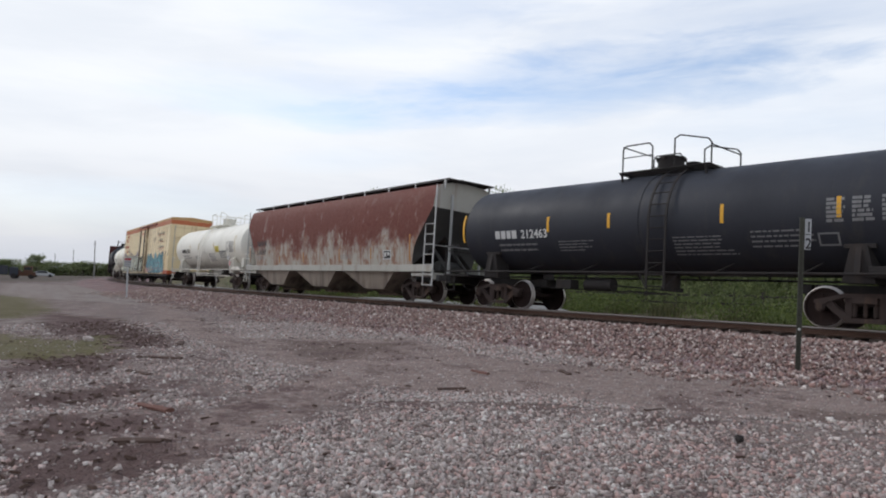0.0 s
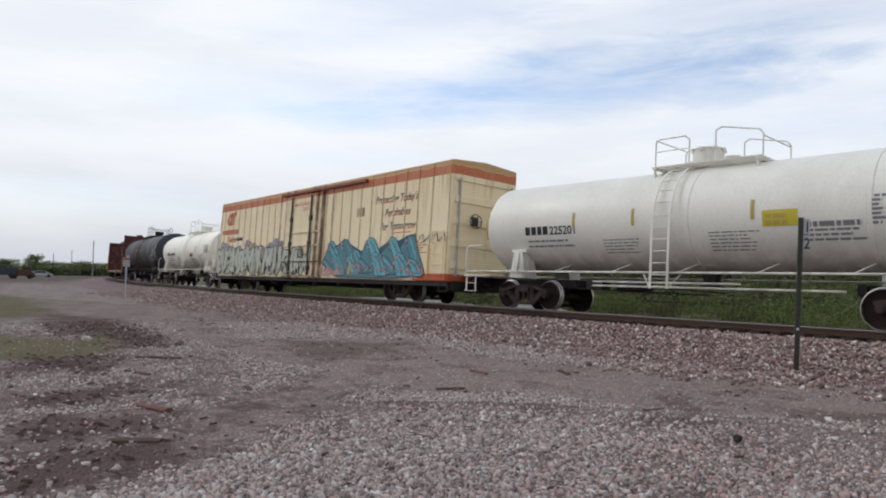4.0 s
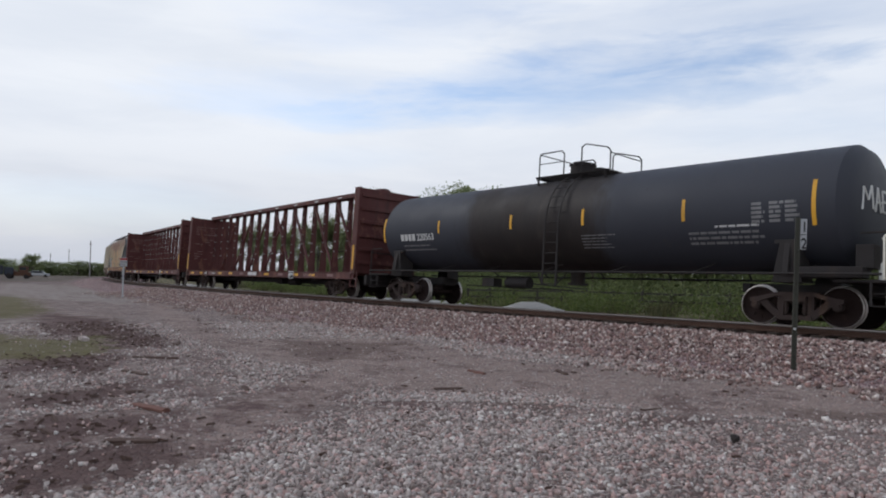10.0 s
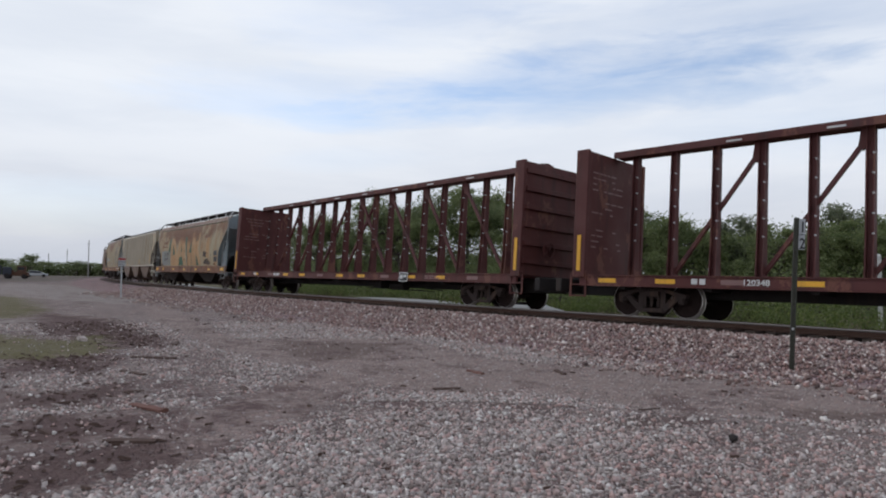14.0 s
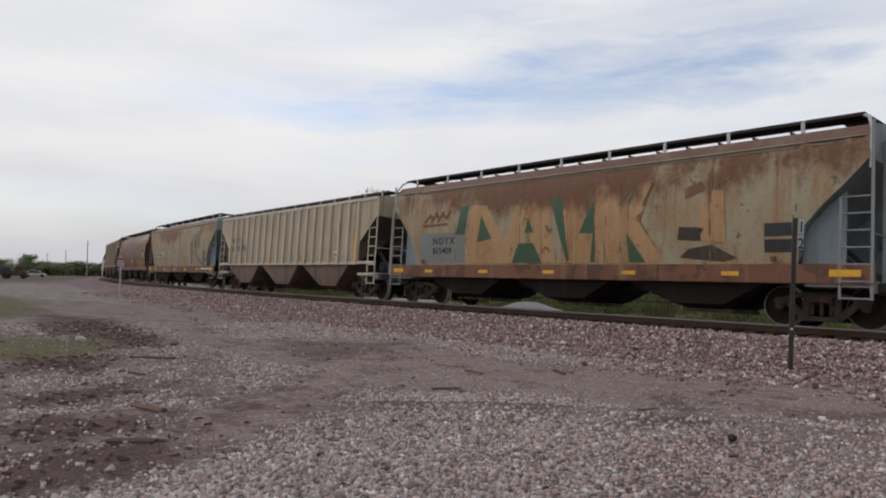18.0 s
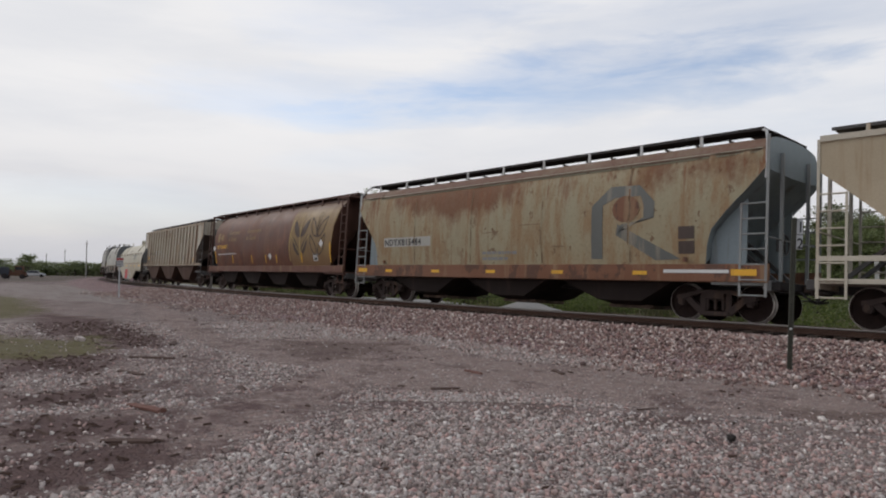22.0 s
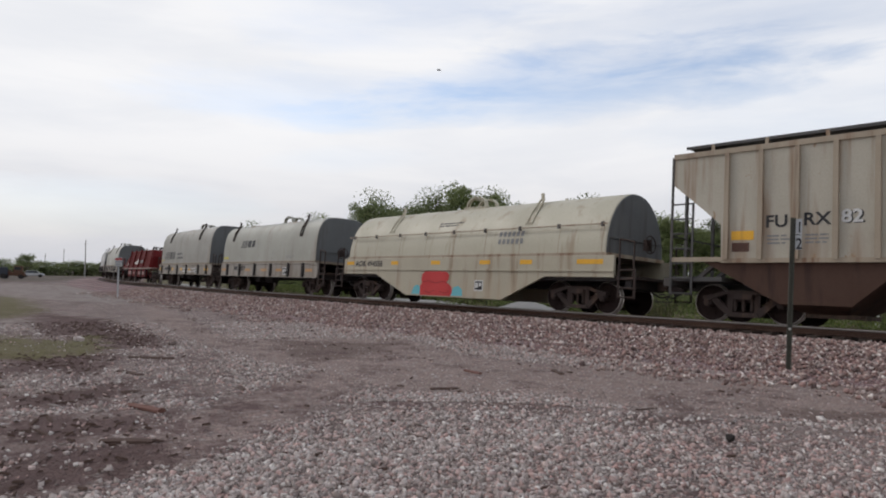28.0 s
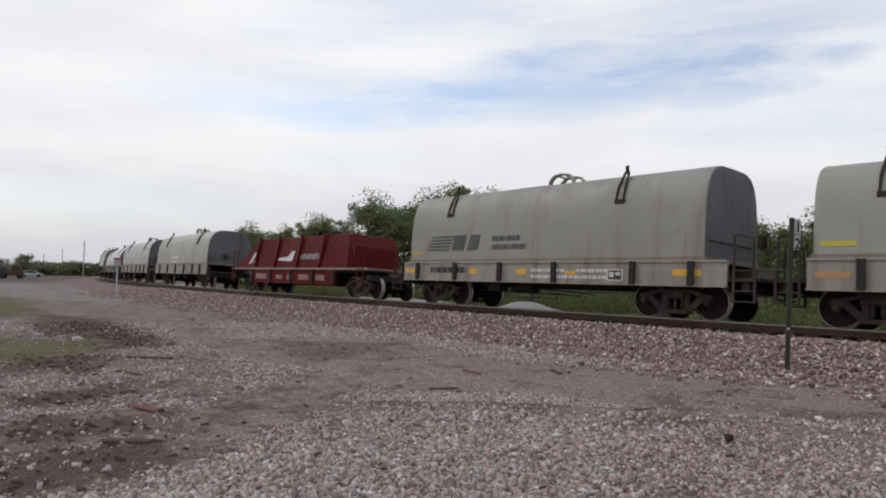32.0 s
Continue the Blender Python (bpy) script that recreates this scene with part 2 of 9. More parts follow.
# patches on the near ground, as outlines on the plan
SOIL = (((-15.5, -14.7), (-14.8, -14.3), (-14.8, -13.1), (-12.8, -13.5), (-12.3, -14.1), (-13.1, -14.7), (-12.4, -15.3)),
        ((-29.3, -11.2), (-25.6, -9.9), (-17.3, -10.9), (-15.6, -11.8), (-15.7, -12.6), (-19.6, -12.1), (-19.7, -12.9), (-24.5, -12.1)),
        ((-11, -15.5), (-10.3, -15.3), (-10.6, -14.2), (-9.5, -14.4), (-9.5, -15.2), (-9.6, -15.8)),
        ((-8.7, -15.6), (-8.1, -14.7), (-7.3, -14.8), (-7.3, -15.6), (-7.2, -16.1), (-7.5, -16.2), (-8.3, -16)),
        ((-6.6, -16.3), (-6.9, -15.9), (-6.7, -15), (-6.4, -15), (-5.9, -15.5), (-5.7, -15.9), (-5.7, -16.2), (-5.8, -16.4)))
MOSS = (((-53.9, -9.9), (-45, -8.5), (-31.2, -10.6), (-28, -11.7), (-26.6, -13.7)),
        ((-21.5, -14.4), (-18.8, -13.6), (-17.9, -13), (-19.1, -12), (-15.2, -12.9), (-14.6, -14.4), (-15.1, -15.3)))
PALE = (((-27.9, -13.5), (-26, -11.9), (-22, -12.3), (-20.1, -13.2), (-21.1, -14.5)),
        ((-109.7, -3.3), (-82.1, 2.7), (-43.4, -2.6), (-35.4, -5.8), (-42.1, -7.7), (-54, -10.5)))
STAIN = (((-15.4, -9), (-12.8, -7.1), (-10.7, -9.7), (-12, -10.4)), ((-4.7, -10.6), (-4, -9.8), (-3.8, -10.5), (-4.3, -11)),
         ((-3.8, -8.2), (-2.5, -7.3), (-2.3, -8.2), (-3.3, -9)), ((-7.3, -10.6), (-5.4, -10.3), (-5, -10.7), (-6, -11.3)))
LANE = (((-49.6, -0.7), (-25.3, -7.1), (-16.1, -9.6), (-14, -6.2), (-9, -7.4), (-6.3, -5.9), (-3, -4.9), (9, 2), (9, -3), (-2.3, -7.8), (-4.2, -9.7), (-6.2, -9.9), (-7.6, -11.4), (-10.2, -11), (-14.3, -11), (-24.4, -8.8)),
        ((-10.3, -10.5), (-9, -12.6), (-7.8, -14.3), (-6.5, -15.2), (-5.7, -15.2), (-6.2, -14.3), (-7.3, -12.8), (-8.4, -11.2)))
ROSY = (((-4, -11.8), (-3.4, -10), (-2.1, -8.2), (-1.2, -12.2), (-2.9, -14.2), (-3.6, -13)),)


def inside(x, y, shapes):
    """How far places lie within the outlines: 0.5 on a rim, 1 well inside, 0 well outside. The rims are softer far off."""
    x, y = np.asarray(x, float), np.asarray(y, float)
    soft = 0.30 + 0.035 * np.hypot(x, y - EYE.y)
    whole = np.zeros(x.shape)
    for poly in shapes:
        near, odd = np.full(x.shape, 1e9), np.zeros(x.shape, bool)
        for (ax, ay), (bx, by) in zip(poly, poly[1:] + poly[:1]):
            dx, dy = bx - ax, by - ay
            t = np.clip(((x - ax) * dx + (y - ay) * dy) / (dx * dx + dy * dy), 0, 1)
            near = np.minimum(near, np.hypot(x - ax - t * dx, y - ay - t * dy))
            if dy:
                odd ^= ((ay > y) != (by > y)) & (x < ax + (y - ay) * dx / dy)
        whole = np.maximum(whole, np.clip(0.5 + np.where(odd, near, -near) / (2 * soft), 0, 1))
    return whole


def ground_material():
    k = Mat("ground", 0.95, 0, 0.15)
    P = k.coords(world=True)
    x, y, z = k.split(P)
    dist = k.n("ShaderNodeVectorMath")
    dist.operation = "DISTANCE"
    k.put(dist.inputs[0], k.coords((1, 1, 0), world=True))
    dist.inputs[1].default_value = (0, RADIUS, 0)
    d = k.math("SUBTRACT", RADIUS, dist.outputs["Value"])
    big, mid, small = k.noise(0.22, 5, 0.6, P), k.noise(1.3, 6, 0.66, P), k.noise(9, 5, 0.68, P)
    cell = k.cells(19, P, out="Color")
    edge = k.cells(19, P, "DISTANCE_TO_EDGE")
    rnd = k.split(cell)

    def region(name, grain=1.1, lo=0.40, hi=0.60):
        at = k.n("ShaderNodeAttribute")
        at.attribute_name = name
        rag = k.math("ADD", k.math("MULTIPLY", k.math("SUBTRACT", mid, 0.5), grain), k.math("MULTIPLY", k.math("SUBTRACT", small, 0.5), grain * 0.7))
        return k.step(k.math("ADD", at.outputs["Fac"], rag), lo, hi)

    dirt = k.mix(big, (0.172, 0.130, 0.113), (0.233, 0.184, 0.163))
    dirt = k.mix(k.step(mid, 0.42, 0.66, 0, 0.6), dirt, (0.165, 0.120, 0.110))
    dirt = k.mix(k.step(small, 0.45, 0.8, 0, 0.5), dirt, (0.30, 0.255, 0.24))
    # both stone patterns carry the shade of their gaps as dark cell edges
    stones = k.ramp(rnd[0], (0.0, (0.165, 0.13, 0.118)), (0.4, (0.32, 0.265, 0.24)), (0.65, (0.33, 0.215, 0.19)), (0.88, (0.45, 0.39, 0.36)), (1.0, (0.52, 0.49, 0.48)))
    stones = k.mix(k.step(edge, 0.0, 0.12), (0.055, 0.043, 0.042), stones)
    pink = k.ramp(rnd[1], (0.0, (0.17, 0.115, 0.115)), (0.4, (0.34, 0.20, 0.19)), (0.75, (0.43, 0.32, 0.31)), (1.0, (0.52, 0.47, 0.46)))
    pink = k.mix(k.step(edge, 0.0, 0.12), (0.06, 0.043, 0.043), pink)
    gravel = k.math("MAXIMUM", k.math("MULTIPLY", k.step(mid, 0.34, 0.52), k.step(big, 0.26, 0.46)), 0.5)
    gravel = k.math("MULTIPLY", gravel, k.step(rnd[2], 0.1, 0.2))
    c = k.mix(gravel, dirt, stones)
    # packed wheel tracks of the lane, with ruts along them
    rut = k.noise(1.0, 5, 0.6, k.coords((0.5, 3.2, 1), turn=(0, 0, radians(-35)), world=True))
    packed = k.mix(rut, (0.205, 0.150, 0.130), (0.335, 0.262, 0.232))
    packed = k.mix(k.step(small, 0.5, 0.75, 0, 0.4), packed, (0.33, 0.285, 0.27))
    lane = region("lane", 0.9)
    c = k.mix(k.math("MULTIPLY", lane, k.step(rnd[2], 0.70, 0.55, 0.25, 0.95)), c, packed)
    c = k.mix(k.math("MULTIPLY", region("pale"), 0.75), c, k.mix(small, (0.205, 0.176, 0.158), (0.37, 0.325, 0.295)))
    c = k.mix(k.math("MULTIPLY", region("stain", 1.4), 0.62), c, k.mix(small, (0.075, 0.050, 0.042), (0.15, 0.105, 0.09)))
    # dark damp soil, strewn with rotting wood
    c = k.mix(k.math("MULTIPLY", region("soil", 1.5), 0.93), c, k.mix(small, (0.046, 0.026, 0.024), (0.132, 0.083, 0.074)))
    crumbs = k.math("MULTIPLY", k.step(k.noise(1.1, 7, 0.72, k.coords((1, 1, 1), (9, 4, 0), world=True)), 0.50, 0.62), k.step(d, -5.5, -7.5))
    rough = k.math("MULTIPLY", k.step(d, -11.0, -12.5), k.step(x, -5.6, -7.2))
    crumbs = k.math("MULTIPLY", k.math("ADD", crumbs, k.math("MULTIPLY", rough, k.step(k.noise(2.2, 7, 0.74, k.coords((1, 1, 1), (2, 7, 0), world=True)), 0.44, 0.62, 0.10, 1.0))), k.step(small, 0.66, 0.45, 0.4, 0.85))
    c = k.mix(crumbs, c, k.mix(small, (0.080, 0.050, 0.046), (0.165, 0.112, 0.104)))
    # moss and low grass in the hollow
    c = k.mix(k.math("MULTIPLY", region("moss", 1.5), k.step(small, 0.30, 0.55, 0.3, 0.85)), c, k.mix(small, (0.066, 0.066, 0.020), (0.155, 0.138, 0.055)))
    # ballast
    bal = k.step(k.math("ADD", d, k.math("MULTIPLY", k.math("SUBTRACT", mid, 0.5), 1.2)), -5.6, -4.9)
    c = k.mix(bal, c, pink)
    # shade between and beside the rails, painted in with oil and rust dust
    c = k.mix(k.math("MULTIPLY", k.step(k.math("ABSOLUTE", d), 1.95, 1.55), k.step(small, 0.75, 0.45, 0.5, 0.9)), c, k.mix(small, (0.035, 0.026, 0.023), (0.085, 0.062, 0.055)))
    # far side: grass and weeds, then fields
    far = k.step(k.math("ADD", d, k.math("MULTIPLY", k.math("SUBTRACT", mid, 0.5), 2.6)), 4.2, 5.6)
    c = k.mix(far, c, k.mix(k.step(mid, 0.38, 0.62), (0.060, 0.064, 0.026), (0.20, 0.165, 0.105)))
    fld = k.math("MULTIPLY", k.step(x, -85, -120), k.step(d, -3.0, -9.0))
    c = k.mix(fld, c, k.mix(big, (0.095, 0.078, 0.064), (0.145, 0.118, 0.10)))
    k.color(c)
    near = k.math("MULTIPLY", k.step(edge, 0.0, 0.22), k.math("MAXIMUM", gravel, bal))
    k.bump(near, 0.03, 0.8).bump(small, 0.025, 0.7).bump(mid, 0.08, 0.5)
    return k.m


GROUND = ground_material()
xs, ys = graded(-40.0, 3.0, 0.19, 1.11, 4200), graded(-17.8, 5.0, 0.18, 1.11, 4200)
gx, gy = np.meshgrid(xs, ys)
gx, gy = gx.ravel(), gy.ravel()
gm = bpy.data.meshes.new("ground")
gm.from_pydata([(x, y, level(x, y)) for x, y in zip(gx.tolist(), gy.tolist())], [], [(j * len(xs) + i, j * len(xs) + i + 1, (j + 1) * len(xs) + i + 1, (j + 1) * len(xs) + i)
                for j in range(len(ys) - 1) for i in range(len(xs) - 1)])
for name, shapes in (("soil", SOIL), ("moss", MOSS), ("pale", PALE), ("stain", STAIN), ("lane", LANE)):
    gm.attributes.new(name, "FLOAT", "POINT").data.foreach_set("value", inside(gx, gy, shapes).astype(np.float32))
gm.materials.append(GROUND)
gm.polygons.foreach_set("use_smooth", [True] * len(gm.polygons))
tagged(new("ground", gm), "bare stony ground with dirt lane, gravel and moss", "ground", kind="structure")


# ---- loose stones
def stone_material(name, stops, dark):
    k = Mat(name, 0.9, 0, 0.2)
    r = k.island()
    c = k.ramp(r, *[(p, (q[0] * 1.26, q[1] * 1.25, q[2] * 1.19)) for p, q in stops])
    c = k.mix(k.step(k.noise(30, 3, 0.6), 0.4, 0.75, 0, 0.5), c, dark)
    c = k.mix(k.step(k.noise(7, 4, 0.65), 0.45, 0.7, 0, 0.45), c, (0.20, 0.148, 0.128))
    k.color(c).bump(k.noise(60, 3, 0.6), 0.004, 0.5)
    return k.m


GREY_STONE = stone_material("grey_stone", ((0.0, (0.15, 0.122, 0.115)), (0.25, (0.29, 0.255, 0.245)), (0.55, (0.40, 0.355, 0.345)), (0.70, (0.37, 0.25, 0.235)), (0.82, (0.43, 0.335, 0.32)), (0.93, (0.49, 0.455, 0.445)), (1.0, (0.60, 0.57, 0.56))), (0.16, 0.125, 0.12))
ROSY_STONE = stone_material("rosy_stone", ((0.0, (0.13, 0.09, 0.088)), (0.25, (0.28, 0.20, 0.19)), (0.5, (0.36, 0.235, 0.22)), (0.70, (0.33, 0.28, 0.27)), (0.86, (0.42, 0.27, 0.25)), (1.0, (0.55, 0.50, 0.49))), (0.16, 0.11, 0.105))
PINK_STONE = stone_material("pink_stone", ((0.0, (0.080, 0.058, 0.056)), (0.25, (0.205, 0.138, 0.128)), (0.5, (0.315, 0.200, 0.182)), (0.68, (0.265, 0.222, 0.212)), (0.84, (0.41, 0.325, 0.305)), (1.0, (0.64, 0.59, 0.57))), (0.15, 0.10, 0.10))

_t = (1 + 5 ** 0.5) / 2
ICO_V = np.array([(-1, _t, 0), (1, _t, 0), (-1, -_t, 0), (1, -_t, 0), (0, -1, _t), (0, 1, _t), (0, -1, -_t), (0, 1, -_t), (_t, 0, -1), (_t, 0, 1), (-_t, 0, -1), (-_t, 0, 1)]) / 1.9
ICO_F = np.array([(0, 11, 5), (0, 5, 1), (0, 1, 7), (0, 7, 10), (0, 10, 11), (1, 5, 9), (5, 11, 4), (11, 10, 2), (10, 7, 6), (7, 1, 8), (3, 9, 4), (3, 4, 2), (3, 2, 6), (3, 6, 8), (3, 8, 9), (4, 9, 5), (2, 4, 11), (6, 2, 10), (8, 6, 7), (9, 8, 1)])


CHUNK_V = np.array([(i, j, k) for k in (-1, 1) for j in (-1, 1) for i in (-1, 1)]) * 0.62
CHUNK_F = np.array([(0, 2, 3), (0, 3, 1), (4, 5, 7), (4, 7, 6), (0, 1, 5), (0, 5, 4), (2, 6, 7), (2, 7, 3), (0, 4, 6), (0, 6, 2), (1, 3, 7), (1, 7, 5)])
OCT_V = np.array([(1, 0, 0), (-1, 0, 0), (0, 1, 0), (0, -1, 0), (0, 0, 1), (0, 0, -1)]) * 1.1
OCT_F = np.array([(0, 2, 4), (2, 1, 4), (1, 3, 4), (3, 0, 4), (2, 0, 5), (1, 2, 5), (3, 1, 5), (0, 3, 5)])


def scatter(name, places, sizes, mat, label, rng, shape=(ICO_V, ICO_F)):
    """Angular stones, one mesh."""
    n = len(places)
    SV, SF = shape
    nv = len(SV)
    v = SV[None] * (1 + rng.uniform(-0.32, 0.32, (n, nv, 1)))
    v = v * rng.uniform(0.5, 1.45, (n, 1, 3)) * np.array((1, 1, 0.72))
    q = rng.normal(size=(n, 4))
    q /= np.linalg.norm(q, axis=1)[:, None]
    w, a, b, c = q.T
    r = np.stack([np.stack([1 - 2 * (b * b + c * c), 2 * (a * b - c * w), 2 * (a * c + b * w)], -1),
                  np.stack([2 * (a * b + c * w), 1 - 2 * (a * a + c * c), 2 * (b * c - a * w)], -1),
                  np.stack([2 * (a * c - b * w), 2 * (b * c + a * w), 1 - 2 * (a * a + b * b)], -1)], 1)
    v = np.einsum("nij,nkj->nki", r, v) * (sizes / 2)[:, None, None] + places[:, None, :]
    f = (SF[None] + nv * np.arange(n)[:, None, None]).reshape(-1, 3)
    me = bpy.data.meshes.new(name)
    me.vertices.add(n * nv)
    me.vertices.foreach_set("co", v.reshape(-1))
    me.loops.add(len(f) * 3)
    me.loops.foreach_set("vertex_index", f.reshape(-1).astype(np.int32))
    me.polygons.add(len(f))
    me.polygons.foreach_set("loop_start", np.arange(0, len(f) * 3, 3, dtype=np.int32))
    me.materials.append(mat)
    me.update(calc_edges=True)
    return tagged(new(name, me), label, "stones", kind="stuff")


def patchy(x, y, f=0.35, o=0.0):
    return noise.noise(Vector((x * f, y * f, o))) + 0.5 * noise.noise(Vector((x * f * 3.1, y * f * 3.1, o + 7)))


def gravel_field(name, near, far, count, seed, shape, mat=None, only=None):
    """A wide spread of broken stone beside the lane, thin on packed tracks, soil and moss."""
    rng = np.random.default_rng(seed)
    n = count * 4
    r = near + (far - near) * rng.random(n) ** 1.15 - (np.abs(rng.normal(size=n)) * 0.8 if near < 5 else 0)
    a = np.radians(rng.uniform(-88, -7, n) + rng.normal(size=n) * 9)
    x, y = r * np.sin(a), -17.5 + r * np.cos(a)
    lane, soil, moss, stain = (inside(x, y, q) for q in (LANE, SOIL, MOSS, STAIN))
    rosy = inside(x, y, ROSY)
    rag = np.array([patchy(u, v, 0.55) for u, v in zip(x, y)])
    rough = np.clip((-11.0 - (RADIUS - np.hypot(x, y - RADIUS))) / 1.5, 0, 1) * np.clip((-5.6 - x) / 1.5, 0, 1)
    keep = (1.0 + 0.55 * rag) * (1 - rough * np.clip(0.66 - 0.9 * rag, 0, 0.93))
    keep *= 1 - 0.86 * np.clip((lane + 0.35 * rag - 0.30) * 2.5, 0, 1)
    keep *= 1 - 0.94 * np.clip((soil + 0.6 * rag - 0.20) * 2.5, 0, 1)
    keep *= 1 - 0.95 * np.clip((moss + 0.3 * rag - 0.20) * 3, 0, 1)
    keep *= 1 - 0.5 * stain
    red = rng.random(n) < rosy * 0.5
    ok = (rng.random(n) < keep * 0.72) & (RADIUS - np.hypot(x, y - RADIUS) < -5.4) & (red if only else ~red)
    x, y, lane = x[ok][:count], y[ok][:count], lane[ok][:count]
    m = len(x)
    size = (0.023 + 0.047 * rng.random(m) ** 1.7 + 0.03 * (rng.random(m) < 0.025)) * (1 - 0.45 * (lane > 0.5))
    z = np.array([level(u, v) for u, v in zip(x, y)]) + size * rng.uniform(-0.08, 0.16, m)
    scatter(name, np.stack([x, y, z], 1), size, mat or GREY_STONE, "loose reddish crushed stone on the ground" if only else "loose grey and pinkish crushed gravel on the ground", rng, shape)


def ballast_field():
    rng = np.random.default_rng(5)
    pts, size = [], []
    while len(pts) < 46000:
        s = 1.5 - 56 * rng.random() ** 1.5
        u = 1.52 + 5.7 * rng.random() ** 1.2
        if u > 4.5 and rng.random() > 0.55 - 0.25 * (u - 4.5) + 0.8 * patchy(s, u, 0.7):
            continue
        a = s / RADIUS
        x, y = (RADIUS + u) * sin(a), RADIUS - (RADIUS + u) * cos(a)
        sz = 0.042 + 0.058 * rng.random() ** 1.4
        pts.append((x, y, level(x, y) + sz * rng.uniform(0.0, 0.5)))
        size.append(sz)
    scatter("ballast", np.array(pts), np.array(size), PINK_STONE, "pink and grey broken ballast stones beside the rails", rng, (OCT_V, OCT_F))


# ---- track
def rail_material():
    k = Mat("rail_steel", 0.55, 0.7, 0.5)
    z = k.split()[2]
    rust = k.mix(k.noise(14, 4, 0.6), (0.075, 0.042, 0.03), (0.13, 0.08, 0.06))
    k.color(k.mix(k.step(z, -0.012, -0.004), rust, (0.25, 0.225, 0.21)))
    k.rough(k.step(z, -0.012, -0.004, 0.8, 0.36))
    k.bump(k.noise(30, 3), 0.003, 0.4)
    return k.m


def wood_dark(name, a, b):
    k = Mat(name, 0.85, 0, 0.2)
    g = k.noise(6, 5, 0.6, k.coords((0.4, 6, 6)))
    k.color(k.mix(g, a, b)).bump(g, 0.008, 0.6)
    return k.m


def build_track():
    line = thing("railway_track", "curved banked railway track with rusty rails on ballast", "track", kind="structure")
    steel, tie_wood = rail_material(), wood_dark("tie_wood", (0.035, 0.026, 0.022), (0.075, 0.058, 0.048))
    prof = [(-0.036, 0.0), (0.036, 0.0), (0.037, -0.03), (0.010, -0.05), (0.010, -0.145), (0.07, -0.16), (0.07, -0.175), (-0.07, -0.175), (-0.07, -0.16), (-0.010, -0.145), (-0.010, -0.05), (-0.037, -0.03)]
    for y in (-0.755, 0.755):
        b = Build()
        rings = []
        s = -300.0
        while s <= 60:
            m = on_line(s)
            rings.append([m @ Vector((0, y + a, z)) for a, z in prof])
            s += 3.0
        b.loft(rings)
        part("rail", b, steel, line, "rusty rail with a worn bright head" if y < 0 else "")
    tb = Build().box(-0.115, 0.115, -1.3, 1.3, -0.36, -0.185)
    plate = Build().box(-0.09, 0.09, -0.13, 0.13, -0.186, -0.17).box(-0.02, 0.02, -0.12, -0.075, -0.172, -0.15).box(-0.02, 0.02, 0.075, 0.12, -0.172, -0.15)
    tie, pl = tb.mesh("tie", tie_wood), plate.mesh("tie_plate", steel)
    for i in range(180):
        m = on_line(6 - 0.5 * i) @ pose(random.uniform(-0.02, 0.02), random.uniform(-0.04, 0.04), 0, 0, 0, random.uniform(-1, 1))
        t = part("tie", tie, None, line, m=m)
        if i < 80:
            part("tie_plate", pl, None, t, m=pose(0, -0.755, 0))
    return line


gravel_field("gravel", 3.0, 9.0, 48000, 3, (CHUNK_V, CHUNK_F))
gravel_field("reddish_gravel", 3.0, 9.0, 8000, 6, (CHUNK_V, CHUNK_F), ROSY_STONE, True)
gravel_field("fine_gravel", 9.0, 24.0, 52000, 4, (OCT_V, OCT_F))
ballast_field()
build_track()
# ---- running gear, shared by all the wagons
TRUCK_STEEL = paint("truck_steel", (0.054, 0.040, 0.036), (0.125, 0.078, 0.055), 0.6, 0.85, spec=0.15)
WHEEL_STEEL = paint("wheel_steel", (0.030, 0.020, 0.018), (0.055, 0.034, 0.028), 0.6, 0.85, spec=0.12)
RIM_STEEL = paint("rim_steel", (0.50, 0.46, 0.43), (0.30, 0.24, 0.21), 0.4, 0.35, metal=0.6)
BLACK_IRON = paint("black_iron", (0.034, 0.030, 0.029), (0.066, 0.048, 0.039), 0.5, 0.75, spec=0.2)


def lathe_y(b, ring, y_sign=1, n=28, slot=0, slots=None):
    """Turns (radius, y) pairs about the y axis."""
    for k, ((r0, y0), (r1, y1)) in enumerate(zip(ring, ring[1:])):
        p = [(r * cos(2 * pi * i / n), y * y_sign, r * sin(2 * pi * i / n)) for r, y in ((r0, y0), (r1, y1)) for i in range(n)]
        b.add(p, [(i, (i + 1) % n, n + (i + 1) % n, n + i) for i in range(n)], slots[k] if slots else slot)


